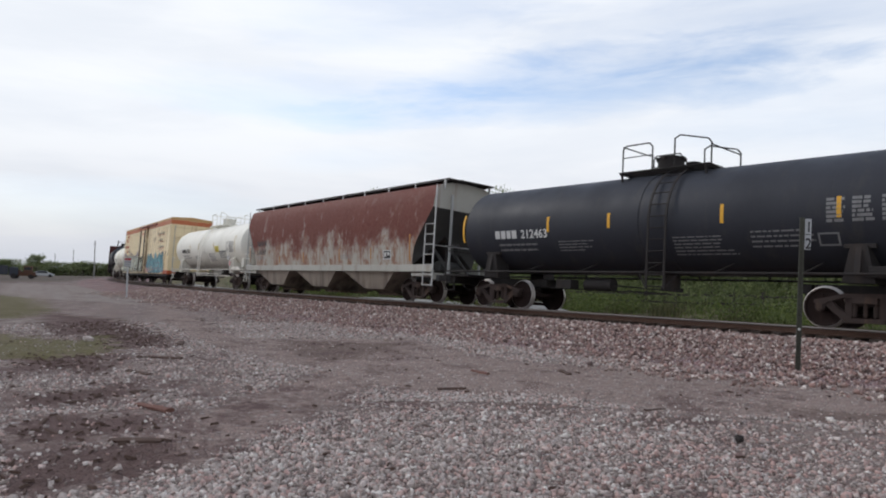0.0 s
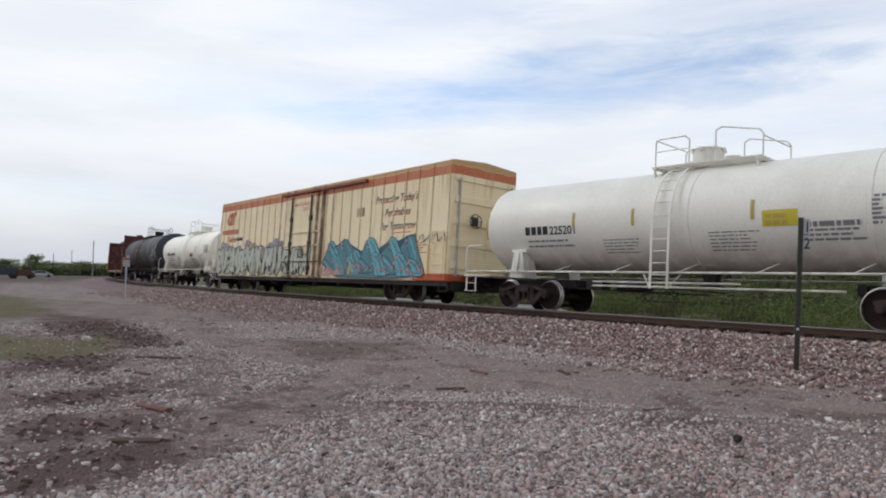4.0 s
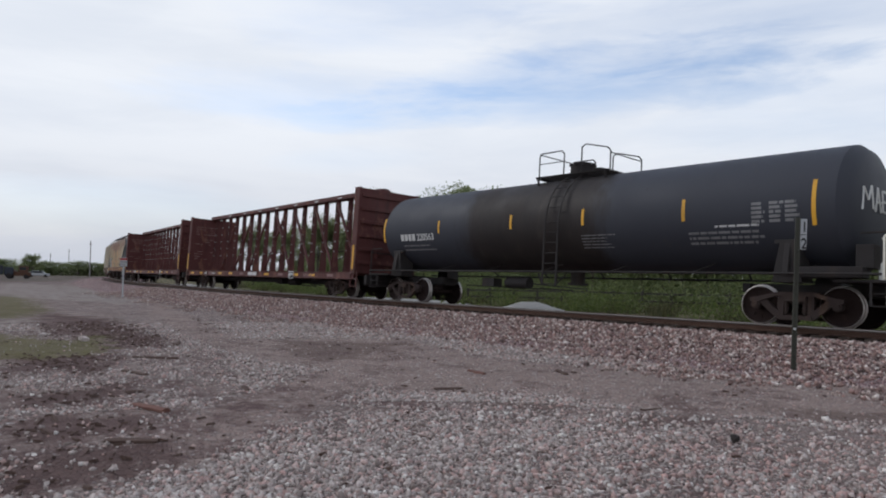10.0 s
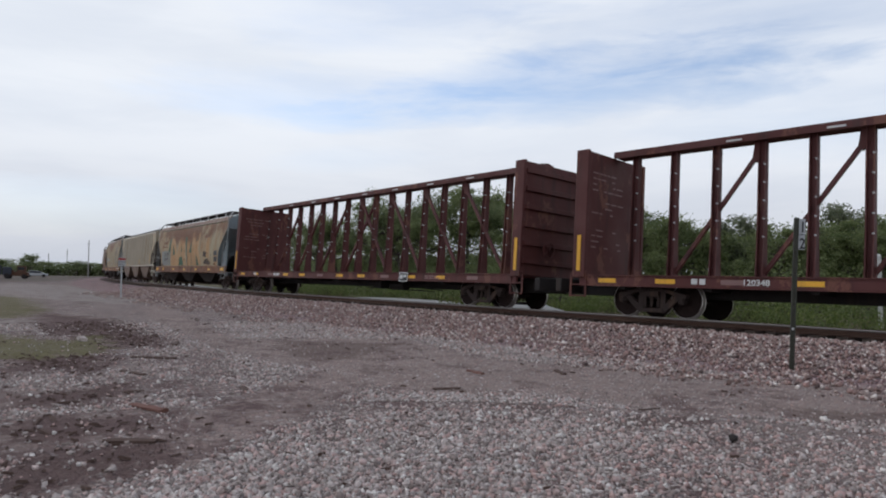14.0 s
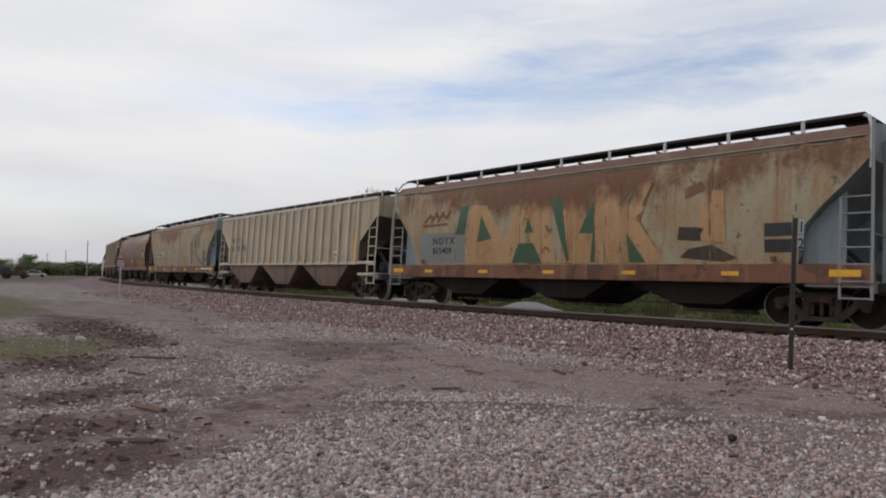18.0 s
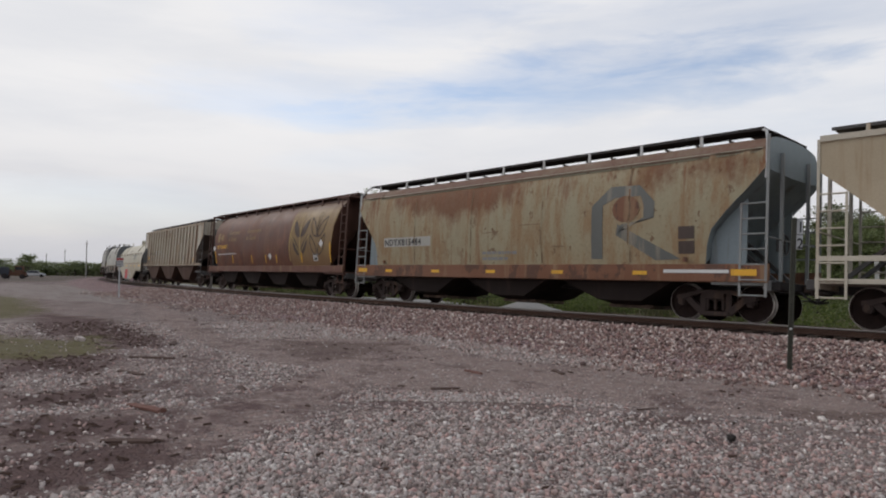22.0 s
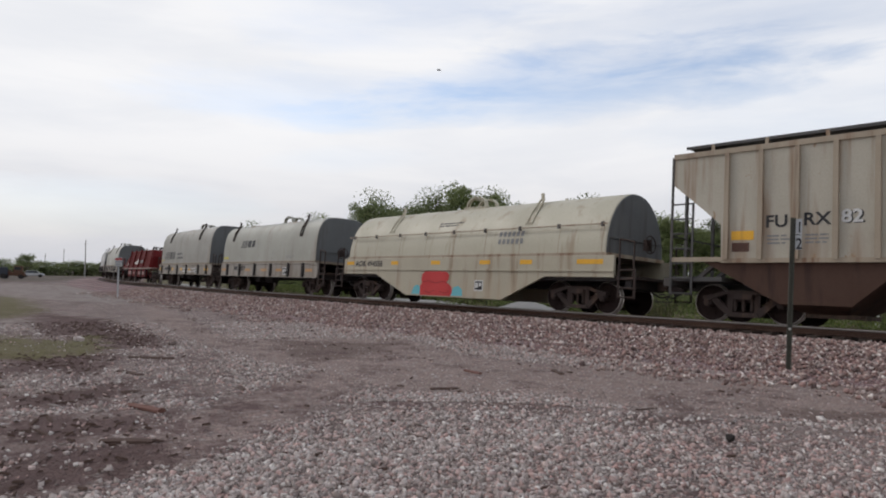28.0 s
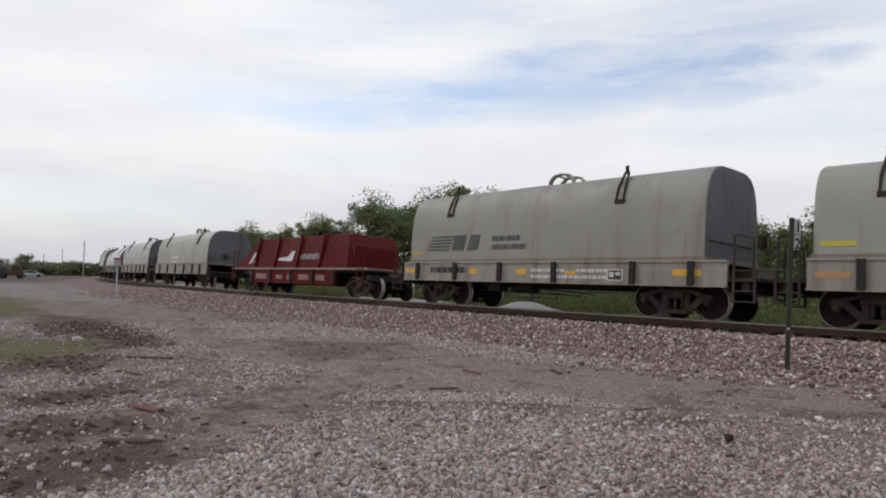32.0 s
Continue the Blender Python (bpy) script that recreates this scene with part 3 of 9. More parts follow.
def wheelset_mesh():
    b = Build()
    ring = [(0.0, 0.93), (0.075, 0.93), (0.075, 0.84), (0.13, 0.82), (0.14, 0.80), (0.25, 0.775), (0.385, 0.80), (0.395, 0.835), (0.436, 0.835), (0.457, 0.822), (0.462, 0.725), (0.487, 0.715), (0.487, 0.695), (0.40, 0.695), (0.39, 0.72), (0.25, 0.735), (0.14, 0.70), (0.085, 0.68), (0.085, 0.0)]
    slots = [0, 0, 0, 0, 0, 0, 0, 0, 1, 1, 1, 0, 0, 0, 0, 0, 0, 0]
    for sg in (1, -1):
        lathe_y(b, ring, sg, slots=slots)
        for i in range(3):
            a = 2 * pi * i / 3
            b.rod((0.05 * cos(a), sg * 0.93, 0.05 * sin(a)), (0.05 * cos(a), sg * 0.95, 0.05 * sin(a)), 0.014, 6)
        for i in range(9):
            a = 2 * pi * i / 9
            b.box(0.23, 0.37, 0.785 * sg - 0.012, 0.785 * sg + 0.012, -0.012, 0.012, 0, Matrix.Rotation(a, 4, "Y"))
    return b.mesh("wheelset", [WHEEL_STEEL, RIM_STEEL])


def side_frame_mesh():
    b = Build()
    y0, y1 = -0.09, 0.09
    top = [(-1.02, 0.615), (-0.80, 0.655), (-0.40, 0.765), (0.40, 0.765), (0.80, 0.655), (1.02, 0.615), (1.02, 0.53), (0.76, 0.555), (0.42, 0.665), (-0.42, 0.665), (-0.76, 0.555), (-1.02, 0.53)]
    b.plate(top, y0, y1)
    b.plate([(-0.38, 0.13), (0.38, 0.13), (0.34, 0.235), (-0.34, 0.235)], y0, y1)
    for sx in (-1, 1):
        b.beam((sx * 0.80, 0, 0.60), (sx * 0.33, 0, 0.185), 0.16, 0.105, up=(0, 1, 0))
        b.beam((sx * 0.33, 0, 0.20), (sx * 0.33, 0, 0.70), 0.14, 0.09, up=(0, 1, 0))
        b.beam((sx * 0.52, -0.095, 0.42), (sx * 0.60, -0.095, 0.51), 0.02, 0.03, up=(0, 1, 0))
        b.rod((sx * 0.889, -0.10, 0.457), (sx * 0.889, 0.08, 0.457), 0.105, 14)
        b.rod((sx * 0.889, -0.135, 0.457), (sx * 0.889, -0.10, 0.457), 0.075, 12)
        b.plate([(sx * 0.889 - 0.13, 0.53), (sx * 0.889 + 0.13, 0.53), (sx * 0.889 + 0.10, 0.62), (sx * 0.889 - 0.10, 0.62)], -0.08, 0.08)
        for k in range(3):
            a = 2 * pi * k / 3 + 0.5
            b.rod((sx * 0.889 + 0.05 * cos(a), -0.155, 0.457 + 0.05 * sin(a)), (sx * 0.889 + 0.05 * cos(a), -0.13, 0.457 + 0.05 * sin(a)), 0.017, 6)
    for k in range(-2, 3):
        x = k * 0.1
        if abs(k) % 2 == 0:
            for j in range(5):
                b.rod((x, -0.04, 0.29 + j * 0.055), (x, -0.04, 0.32 + j * 0.055), 0.052, 8)
                b.rod((x, -0.04, 0.265 + j * 0.055), (x, -0.04, 0.29 + j * 0.055), 0.038, 8)
    b.box(-0.24, 0.24, -0.14, 0.12, 0.55, 0.68)
    return b.mesh("side_frame", TRUCK_STEEL)


def truck_mesh():
    b = Build()
    b.box(-0.2, 0.2, -1.0, 1.0, 0.50, 0.72)
    b.box(-0.26, 0.26, -0.3, 0.3, 0.68, 0.80)
    for sx in (-1, 1):
        b.box(sx * 0.40 - 0.05, sx * 0.40 + 0.05, -0.85, 0.85, 0.33, 0.43)
        for sy in (-1, 1):
            b.box(sx * 0.43 - 0.04, sx * 0.43 + 0.04, sy * 0.76 - 0.05, sy * 0.76 + 0.05, 0.26, 0.56)
    b.beam((-0.5, 0.2, 0.55), (0.5, 0.45, 0.40), 0.04, 0.06)
    return b.mesh("truck", TRUCK_STEEL)


MESH_WHEELS, MESH_FRAME, MESH_TRUCK = wheelset_mesh(), side_frame_mesh(), truck_mesh()
LONG, TALL, RISE = 1.0238, 0.932, 0.036
ROLLING = []   # wheelsets with the place of their wagon
WAGONS = []


def add_trucks(car, centre, a, b, small=1.0):
    """Two trucks, at a and b metres from the wagon's middle, each turned to the bend."""
    for x in (a, b):
        t = part("truck", MESH_TRUCK, None, car, m=pose(x, 0, 0, 0, 0, math.degrees(x / RADIUS)))
        for sy in (-1, 1):
            part("side_frame", MESH_FRAME, None, t, m=pose(0, -1.0, 0) if sy < 0 else pose(0, 1.0, 0, 0, 0, 180))
        for sx in (-1, 1):
            w = part("wheelset", MESH_WHEELS, None, t, "steel wheel pair with worn bright rims", m=pose(sx * 0.889, 0, 0.457))
            ROLLING.append((w, sx * 0.889, centre))


def coupler(car, x, sx, z=0.86):
    b = Build()
    b.box(-0.30, 0.30, -0.08, 0.08, z - 0.08, z + 0.08, 0, pose(x - sx * 0.25, 0, 0))
    b.box(-0.16, 0.16, -0.17, 0.10, z - 0.15, z + 0.15, 0, pose(x + sx * 0.10, 0, 0))
    b.box(-0.09, 0.09, 0.04, 0.17, z - 0.12, z + 0.12, 0, pose(x + sx * 0.16, 0, 0))
    part("coupler", b, TRUCK_STEEL, car, "rusty knuckle coupler", bevel=0.015)
    h = Build()
    pts = [(x - sx * 0.25, -0.30, z - 0.06), (x - sx * 0.05, -0.32, z - 0.25), (x + sx * 0.15, -0.28, z - 0.36), (x + sx * 0.32, -0.16, z - 0.30)]
    h.pipe(pts, 0.025, 6)
    part("air_hose", h, BLACK_IRON, car)


def wagon(name, label, a, b, over_a, over_b, category="freight wagon"):
    """An empty wagon whose trucks stand at a (rear) and b (front) along the line at 16 s; couplers lie over_a and over_b past them."""
    a, b = 1.0238 * a - 2.75, 1.0238 * b - 2.75
    over_a, over_b = over_a * LONG, over_b * LONG
    c = (a + b) / 2
    half = (b - a) / 2
    car = thing(name, label, category, "wagons of the freight train")
    WAGONS.append((car, c, half))
    add_trucks(car, c, -half, half)
    coupler(car, (-half - over_a) / LONG + 0.12, -1, 0.89)
    coupler(car, (half + over_b) / LONG - 0.12, 1, 0.89)
    return car, half / LONG


def true_up(car):
    """Brings a finished body to its true length and height; the trucks are true already."""
    m = Matrix.Translation((0, 0, RISE)) @ Matrix.Diagonal((LONG, 1, TALL, 1))
    for o in car.children_recursive:
        if o.name.split(".")[0] not in ("truck", "side_frame", "wheelset"):
            o.data.transform(m)


def wagon_pose(s, half):
    """The wagon's chord lies a little inside the bend."""
    return on_line(s, half * half / 2 / RADIUS, 0)
# ---- colours
WHITE_PAINT = paint("white_paint", (0.82, 0.795, 0.705), (0.58, 0.53, 0.44), 0.22, 0.45, dust=(0.42, 0.38, 0.33), low=1.2)
CREAM_TANK = paint("cream_tank_paint", (0.88, 0.855, 0.74), (0.50, 0.43, 0.33), 0.3, 0.45, dust=(0.42, 0.36, 0.29), low=1.2)
BLACK_PAINT = paint("black_tank_paint", (0.036, 0.038, 0.047), (0.06, 0.056, 0.054), 0.5, 0.52, streak=0.4, spec=0.2, dust=(0.040, 0.035, 0.032), low=1.0)
def worn_black():
    """Bluish black paint, sooty brown round the loading dome and speckled with spills."""
    k = Mat("black_tank_worn", 0.6, 0, 0.16)
    x, y, z = k.split()
    big, fine = k.noise(0.6, 5, 0.65), k.noise(16, 4, 0.65)
    run_ = k.noise(1.0, 5, 0.65, k.coords((2.2, 2.2, 0.25)))
    c = k.mix(big, (0.040, 0.043, 0.054), (0.054, 0.056, 0.066))
    wob = k.math("ADD", k.math("ABSOLUTE", k.math("ADD", x, 0.6)), k.math("MULTIPLY", k.math("SUBTRACT", run_, 0.5), 2.4))
    c = k.mix(k.step(wob, 3.3, 2.3, 0, 0.85), c, k.mix(run_, (0.012, 0.011, 0.011), (0.050, 0.038, 0.030)))
    c = k.mix(k.step(run_, 0.60, 0.74, 0, 0.5), c, (0.075, 0.062, 0.052))
    c = k.mix(k.math("MULTIPLY", k.step(k.noise(2.6, 7, 0.75), 0.62, 0.68), k.step(z, 2.4, 3.6, 0, 0.7)), c, (0.016, 0.015, 0.015))
    c = k.mix(k.step(fine, 0.55, 0.8, 0, 0.25), c, (0.075, 0.068, 0.062))
    k.color(c).rough(k.step(big, 0.3, 0.7, 0.50, 0.70)).bump(k.noise(2.6, 4), 0.012, 0.25).bump(fine, 0.003, 0.3)
    return k.m


BLACK_WORN = worn_black()
DARK_GREY = paint("dark_grey_steel", (0.075, 0.072, 0.070), (0.12, 0.085, 0.065), 0.5, 0.7)
BAY_BROWN = paint("hopper_bay_brown", (0.175, 0.118, 0.088), (0.065, 0.042, 0.034), 0.75, 0.75, streak=0.9, dust=(0.045, 0.032, 0.027), low=0.25)
RUST_BROWN = paint("centerbeam_brown", (0.092, 0.027, 0.024), (0.045, 0.020, 0.018), 0.75, 0.65, streak=0.9, dust=(0.16, 0.10, 0.08), chip=(0.15, 0.060, 0.042), chip_amount=0.06)
YELLOW = paint("reflective_yellow", (0.75, 0.40, 0.035), (0.30, 0.18, 0.05), 0.5, 0.5)
OCHRE = paint("faded_ochre", (0.50, 0.37, 0.10), (0.25, 0.19, 0.08), 0.5, 0.6)
LETTER_WHITE = paint("letter_white", (0.62, 0.62, 0.60), (0.35, 0.33, 0.3), 0.4, 0.6)
LETTER_GREY = paint("letter_grey", (0.22, 0.22, 0.22), (0.10, 0.1, 0.1), 0.4, 0.6)
LETTER_BLACK = paint("letter_black", (0.030, 0.030, 0.032), (0.08, 0.07, 0.06), 0.4, 0.6)
LIGHT_STEEL = paint("galvanised", (0.48, 0.48, 0.47), (0.24, 0.19, 0.15), 0.5, 0.5, metal=0.3)
GOLD = paint("faded_gold_letters", (0.25, 0.16, 0.07), (0.13, 0.07, 0.04), 0.6, 0.6)


# ---- shapes that the wagons share
def flat(y):
    return lambda x, z: y


def drum(r, zc):
    return lambda x, z: -math.sqrt(max(r * r - (z - zc) ** 2, 0.0001))


def patch(b, x0, x1, z0, z1, surf, off=0.007, slot=0, nx=1, nz=3):
    """A thin plate that lies on a side."""
    v, f = [], []
    for i in range(nx + 1):
        for j in range(nz + 1):
            x, z = x0 + (x1 - x0) * i / nx, z0 + (z1 - z0) * j / nz
            v.append((x, surf(x, z) - off, z))
    f = [(i * (nz + 1) + j, (i + 1) * (nz + 1) + j, (i + 1) * (nz + 1) + j + 1, i * (nz + 1) + j + 1) for i in range(nx) for j in range(nz)]
    return b.add(v, f, slot)


def shape_on(b, pts, surf, off=0.007, slot=0):
    """A filled outline of (x, z) on a side."""
    c = (sum(p[0] for p in pts) / len(pts), sum(p[1] for p in pts) / len(pts))
    todo = [(pts[i], pts[(i + 1) % len(pts)], c) for i in range(len(pts))]
    bent = abs(surf(*c) - sum(surf(*p) for p in pts) / len(pts)) > 0.002
    while todo:
        tri = todo.pop()
        # on a bulging side, long triangles are halved until they follow it
        i = max(range(3), key=lambda k: hypot(tri[k][0] - tri[k - 1][0], tri[k][1] - tri[k - 1][1]))
        p, q, r = tri[i - 1], tri[i], tri[(i + 1) % 3]
        if bent and hypot(p[0] - q[0], p[1] - q[1]) > 0.28:
            m = ((p[0] + q[0]) / 2, (p[1] + q[1]) / 2)
            todo += [(p, m, r), (m, q, r)]
            continue
        b.add([(x, surf(x, z) - off, z) for x, z in tri], [(0, 1, 2)], slot)
    return b


def brush(b, pts, w, surf, off=0.007, slot=0, n=10):
    """A painted stroke of width w through the points, with round ends and joints."""
    for k, (p, q) in enumerate(zip(pts, pts[1:])):
        d = Vector((q[0] - p[0], q[1] - p[1]))
        if d.length < 1e-5:
            continue
        s = Vector((-d.y, d.x)).normalized() * w / 2
        shape_on(b, [(p[0] + s.x, p[1] + s.y), (q[0] + s.x, q[1] + s.y), (q[0] - s.x, q[1] - s.y), (p[0] - s.x, p[1] - s.y)], surf, off + 0.0004 * (k % 3), slot)
    for k, p in enumerate(pts):
        shape_on(b, [(p[0] + w / 2 * cos(2 * pi * i / n), p[1] + w / 2 * sin(2 * pi * i / n)) for i in range(n)], surf, off + 0.0012 + 0.0003 * (k % 2), slot)
    return b


def lettering(car, words, x, z, size, mat, surf, name="lettering", label="", stretch=1.0, space=1.0, lean=0.0):
    """Painted words that begin at x with their foot at z, laid on a side."""
    cu = bpy.data.curves.new(name, "FONT")
    cu.body, cu.size, cu.resolution_u, cu.space_character, cu.shear = words, size, 3, space, lean
    cu.offset = 0.022 * size
    ob = bpy.data.objects.new(name, cu)
    me = bpy.data.meshes.new_from_object(ob)
    bpy.data.objects.remove(ob)
    bpy.data.curves.remove(cu)
    for v in me.vertices:
        px, pz = x + v.co.x * stretch, z + v.co.y
        v.co = (px, surf(px, pz) - 0.008, pz)
    me.materials.clear()
    me.materials.append(mat)
    return part(name, me, None, car, label)


def bars(car, x, z, w, rows, mat, surf, h=0.05, gap=0.10, seed=1, name="stencil"):
    """Small print as plain bars, one row under another."""
    rng = random.Random(seed)
    b = Build()
    for k in range(rows):
        px, end = x, x + w * rng.uniform(0.7, 1.0)
        while px < end:
            q = min(end, px + rng.uniform(0.08, 0.34))
            patch(b, px, q - 0.035, z - k * gap - h, z - k * gap, surf, 0.007, 0, 1, 1)
            px = q
    return part(name, b, mat, car)


def blocks(car, x, z, widths, h, mat, surf, name="owner_mark", gap=0.05, label=""):
    for w in widths:
        part(name, patch(Build(), x, x + w, z, z + h, surf, 0.007, 0, 1, 2), mat, car, label)
        x += w + gap


def frame_sign(car, x, z, w, h, surf, dark=LETTER_BLACK, light=LETTER_WHITE, name="stencil_panel"):
    b = Build()
    patch(b, x, x + w, z, z + h, surf, 0.006, 0, 2, 3)
    patch(b, x + 0.04, x + w - 0.04, z + 0.04, z + h - 0.04, surf, 0.010, 1, 2, 3)
    patch(b, x + w * 0.15, x + w * 0.45, z + h * 0.3, z + h * 0.75, surf, 0.014, 0, 1, 2)
    patch(b, x + w * 0.55, x + w * 0.85, z + h * 0.45, z + h * 0.75, surf, 0.014, 0, 1, 2)
    return part(name, b, [light, dark], car)


def ladder(car, x0, x1, y, z0, z1, n, mat, r=0.022, short=None, name="ladder", label=""):
    """Two stiles and n rungs; short: where the stile at x0 ends."""
    b = Build()
    b.beam((x0, y, z0), (x0, y, short or z1), 0.05, 0.03)
    b.beam((x1, y, z0), (x1, y, z1), 0.06, 0.03)
    for i in range(n):
        z = z0 + 0.03 + ((short or z1) - z0 - 0.06) * i / max(1, n - 1)
        b.rod((x0, y, z), (x1, y, z), r, 6)
    return part(name, b, mat, car, label)


def rail_of(car, pts, mat, r=0.024, name="handrail", label=""):
    return part(name, Build().pipe(pts, r, 7), mat, car, label)


def brake_wheel(car, x, y, z, mat):
    b = Build()
    n = 16
    pts = [(x, y + 0.27 * cos(2 * pi * i / n), z + 0.27 * sin(2 * pi * i / n)) for i in range(n + 1)]
    b.pipe(pts, 0.018, 5)
    for i in range(5):
        a = 2 * pi * i / 5
        b.beam((x, y, z), (x, y + 0.27 * cos(a), z + 0.27 * sin(a)), 0.03, 0.012)
    b.box(x - 0.14, x - 0.02, y - 0.12, y + 0.12, z - 0.18, z + 0.16)
    return part("brake_wheel", b, mat, car)


def underframe(car, x0, x1, mat, z0=0.78, z1=1.06, w=0.24):
    b = Build()
    b.box(x0, x1, -w, w, z0, z1)
    for x in (x0 + 0.1, x1 - 0.1):
        b.box(x - 0.1, x + 0.1, -1.35, 1.35, z0 + 0.05, z1)
    part("centre_sill", b, mat, car, bevel=0.015)


def brake_gear(car, x, mat, z=0.86):
    b = Build()
    b.rod((x, -0.5, z), (x + 0.95, -0.5, z), 0.20, 14)
    b.box(x - 0.9, x - 0.35, -0.85, -0.45, z - 0.15, z + 0.15)
    b.rod((x - 2.2, -0.35, z - 0.12), (x + 2.6, -0.35, z - 0.2), 0.022, 6)
    b.rod((x + 0.9, -0.5, z), (x + 3.0, -0.3, z - 0.14), 0.022, 6)
    b.beam((x + 1.5, -0.6, z - 0.16), (x + 1.5, 0.2, z - 0.16), 0.06, 0.03)
    part("brake_cylinder", b, mat, car)


# ---- tank wagons
def tank_wagon(label, a, b_, over, x0, x1, r, zc, coat, fit, marks, dome, ladder_x, plat, bands=(), frame_coat=None, sill_z=1.2, box_end=True):
    car, half = wagon("tank_wagon", label, a, b_, over[0], over[1], "tank wagon")
    fc = frame_coat or coat
    surf = drum(r, zc)
    n = 56
    head = 0.42
    prof = [(x0 + head * (1 - math.sqrt(1 - (k / 8) ** 2)), r * (k / 8) ** 0.9) for k in range(9)]
    left = [(x, max(rr, 0.01)) for x, rr in prof]
    right = [(x1 + x0 - x, rr) for x, rr in reversed(left)]
    rings = [[(x, -rr * cos(2 * pi * i / n), zc + rr * sin(2 * pi * i / n)) for i in range(n)] for x, rr in left + right]
    body = Build().loft(rings)
    part("tank", body, coat, car)
    for x in bands:
        q = Build()
        q.loft([[(xx, -rr * cos(2 * pi * i / n), zc + rr * sin(2 * pi * i / n)) for i in range(n)] for xx, rr in ((x - 0.05, r), (x - 0.04, r + 0.018), (x + 0.04, r + 0.018), (x + 0.05, r))], ends=False)
        part("tank_band", q, coat, car)
    # platform, bonnet and rails on top
    top = zc + r
    q = Build()
    p0, p1 = plat
    planks = []
    for i in range(9):
        y = -0.85 + 1.7 * i / 8
        planks.append(Build().box(p0, p1, y - 0.06, y + 0.06, top + 0.00, top + 0.035))
    deck = part("platform", planks[4], fit, car)
    for k in planks[:4] + planks[5:]:
        part("plank", k, fit, deck)
    for x in (p0 + 0.1, p1 - 0.1):
        q = Build().box(x - 0.04, x + 0.04, -0.95, 0.95, top - 0.06, top)
        for sy in (-1, 1):
            q.beam((x, sy * 0.9, top - 0.02), (x, sy * 0.85, zc + math.sqrt(r * r - 0.72) - 0.02), 0.05, 0.05)
        part("support", q, fit, deck)
    dx, dr, dh = dome
    q = Build()
    q.rod((dx, 0, top - 0.15), (dx, 0, top + dh - 0.05), dr, 26)
    q.rod((dx, 0, top + dh - 0.05), (dx, 0, top + dh), dr + 0.03, 26, r2=dr - 0.04)
    for i in range(8):
        an = 2 * pi * i / 8
        q.box(-0.03, 0.03, -0.05, 0.05, 0, 0.09, 0, Matrix.Translation((dx, 0, top + dh - 0.12)) @ Matrix.Rotation(an, 4, "Z") @ Matrix.Translation((dr + 0.03, 0, 0)))
    part("bonnet", q, fit, car, "round valve bonnet")
    q = Build()
    q.rod((dx + 0.75, -0.15, top), (dx + 0.75, -0.15, top + 0.22), 0.16, 14).rod((dx + 1.15, 0.1, top - 0.02), (dx + 1.15, 0.1, top + 0.16), 0.11, 12)
    q.rod((dx + 0.75, -0.15, top + 0.22), (dx + 0.75, -0.15, top + 0.26), 0.2, 14)
    part("valve", q, fit, car)
    hz = top + 0.87
    for sy in (-1, 1):
        y = sy * 0.8
        rail_of(car, [(p0 + 0.05, y, top), (p0 + 0.05, y, hz - 0.1), (p0 + 0.15, y, hz), (dx - dr * 0.6, y, hz), (dx - dr * 0.3, y, hz - 0.12), (dx - dr * 0.3, y, top)], fit, 0.022, "railing")
        rail_of(car, [(dx + dr + 0.2, y, top), (dx + dr + 0.2, y, hz + 0.02), (dx + dr + 0.35, y, hz + 0.1), (p1 - 0.1, y, hz - 0.12), (p1, y, hz - 0.25), (p1, y, top)], fit, 0.022, "railing")
        rail_of(car, [(p0 + 0.05, y, top + 0.5), (dx - dr * 0.3, y, top + 0.5)], fit, 0.016, "railing")
    rail_of(car, [(p0 + 0.05, -0.8, hz - 0.02), (p0 + 0.05, 0.8, hz - 0.02)], fit, 0.02, "railing")
    rail_of(car, [(p1, -0.8, hz - 0.3), (p1, 0.8, hz - 0.3)], fit, 0.02, "railing")
    # ladder that follows the shell
    q = Build()
    lx0, lx1 = ladder_x
    for x in (lx0, lx1):
        pts = [(x, -r - 0.16, 0.75), (x, -r - 0.16, zc)]
        for i in range(1, 7):
            an = pi / 2 * i / 7
            pts.append((x, -(r + 0.13) * cos(an), zc + (r + 0.10) * sin(an)))
        for u, w in zip(pts, pts[1:]):
            q.beam(u, w, 0.06, 0.03)
    for i in range(7):
        z = 0.8 + i * 0.33
        q.rod((lx0, -r - 0.16, z), (lx1, -r - 0.16, z), 0.018, 6)
    for i in range(1, 6):
        an = pi / 2 * i / 7
        q.rod((lx0, -(r + 0.13) * cos(an), zc + (r + 0.10) * sin(an)), (lx1, -(r + 0.13) * cos(an), zc + (r + 0.10) * sin(an)), 0.018, 6)
    q.beam((lx0, -r - 0.16, 0.75), (lx0 - 0.28, -r - 0.02, 1.15), 0.04, 0.03).beam((lx1, -r - 0.16, 0.75), (lx1 + 0.28, -r - 0.02, 1.15), 0.04, 0.03)
    part("ladder", q, fit, car)
    # sill rails, saddles, end decks
    e0, e1 = x0 - 0.75, x1 + 0.75
    for sy in (-1, 1):
        q = Build().pipe([(e0 + 0.3, sy * (r + 0.02), sill_z), (e1 - 0.3, sy * (r + 0.02), sill_z)], 0.032, 8)
        for x in np.linspace(x0 + 1.2, x1 - 1.2, 7):
            q.beam((x, sy * (r + 0.02), sill_z), (x + 0.22, sy * math.sqrt(max(0.1, r * r - (zc - sill_z - 0.35) ** 2)), sill_z + 0.3), 0.05, 0.02)
        part("side_rail", q, fit, car)
        for sx in (-1, 1):
            x = sx * half
            q = Build()
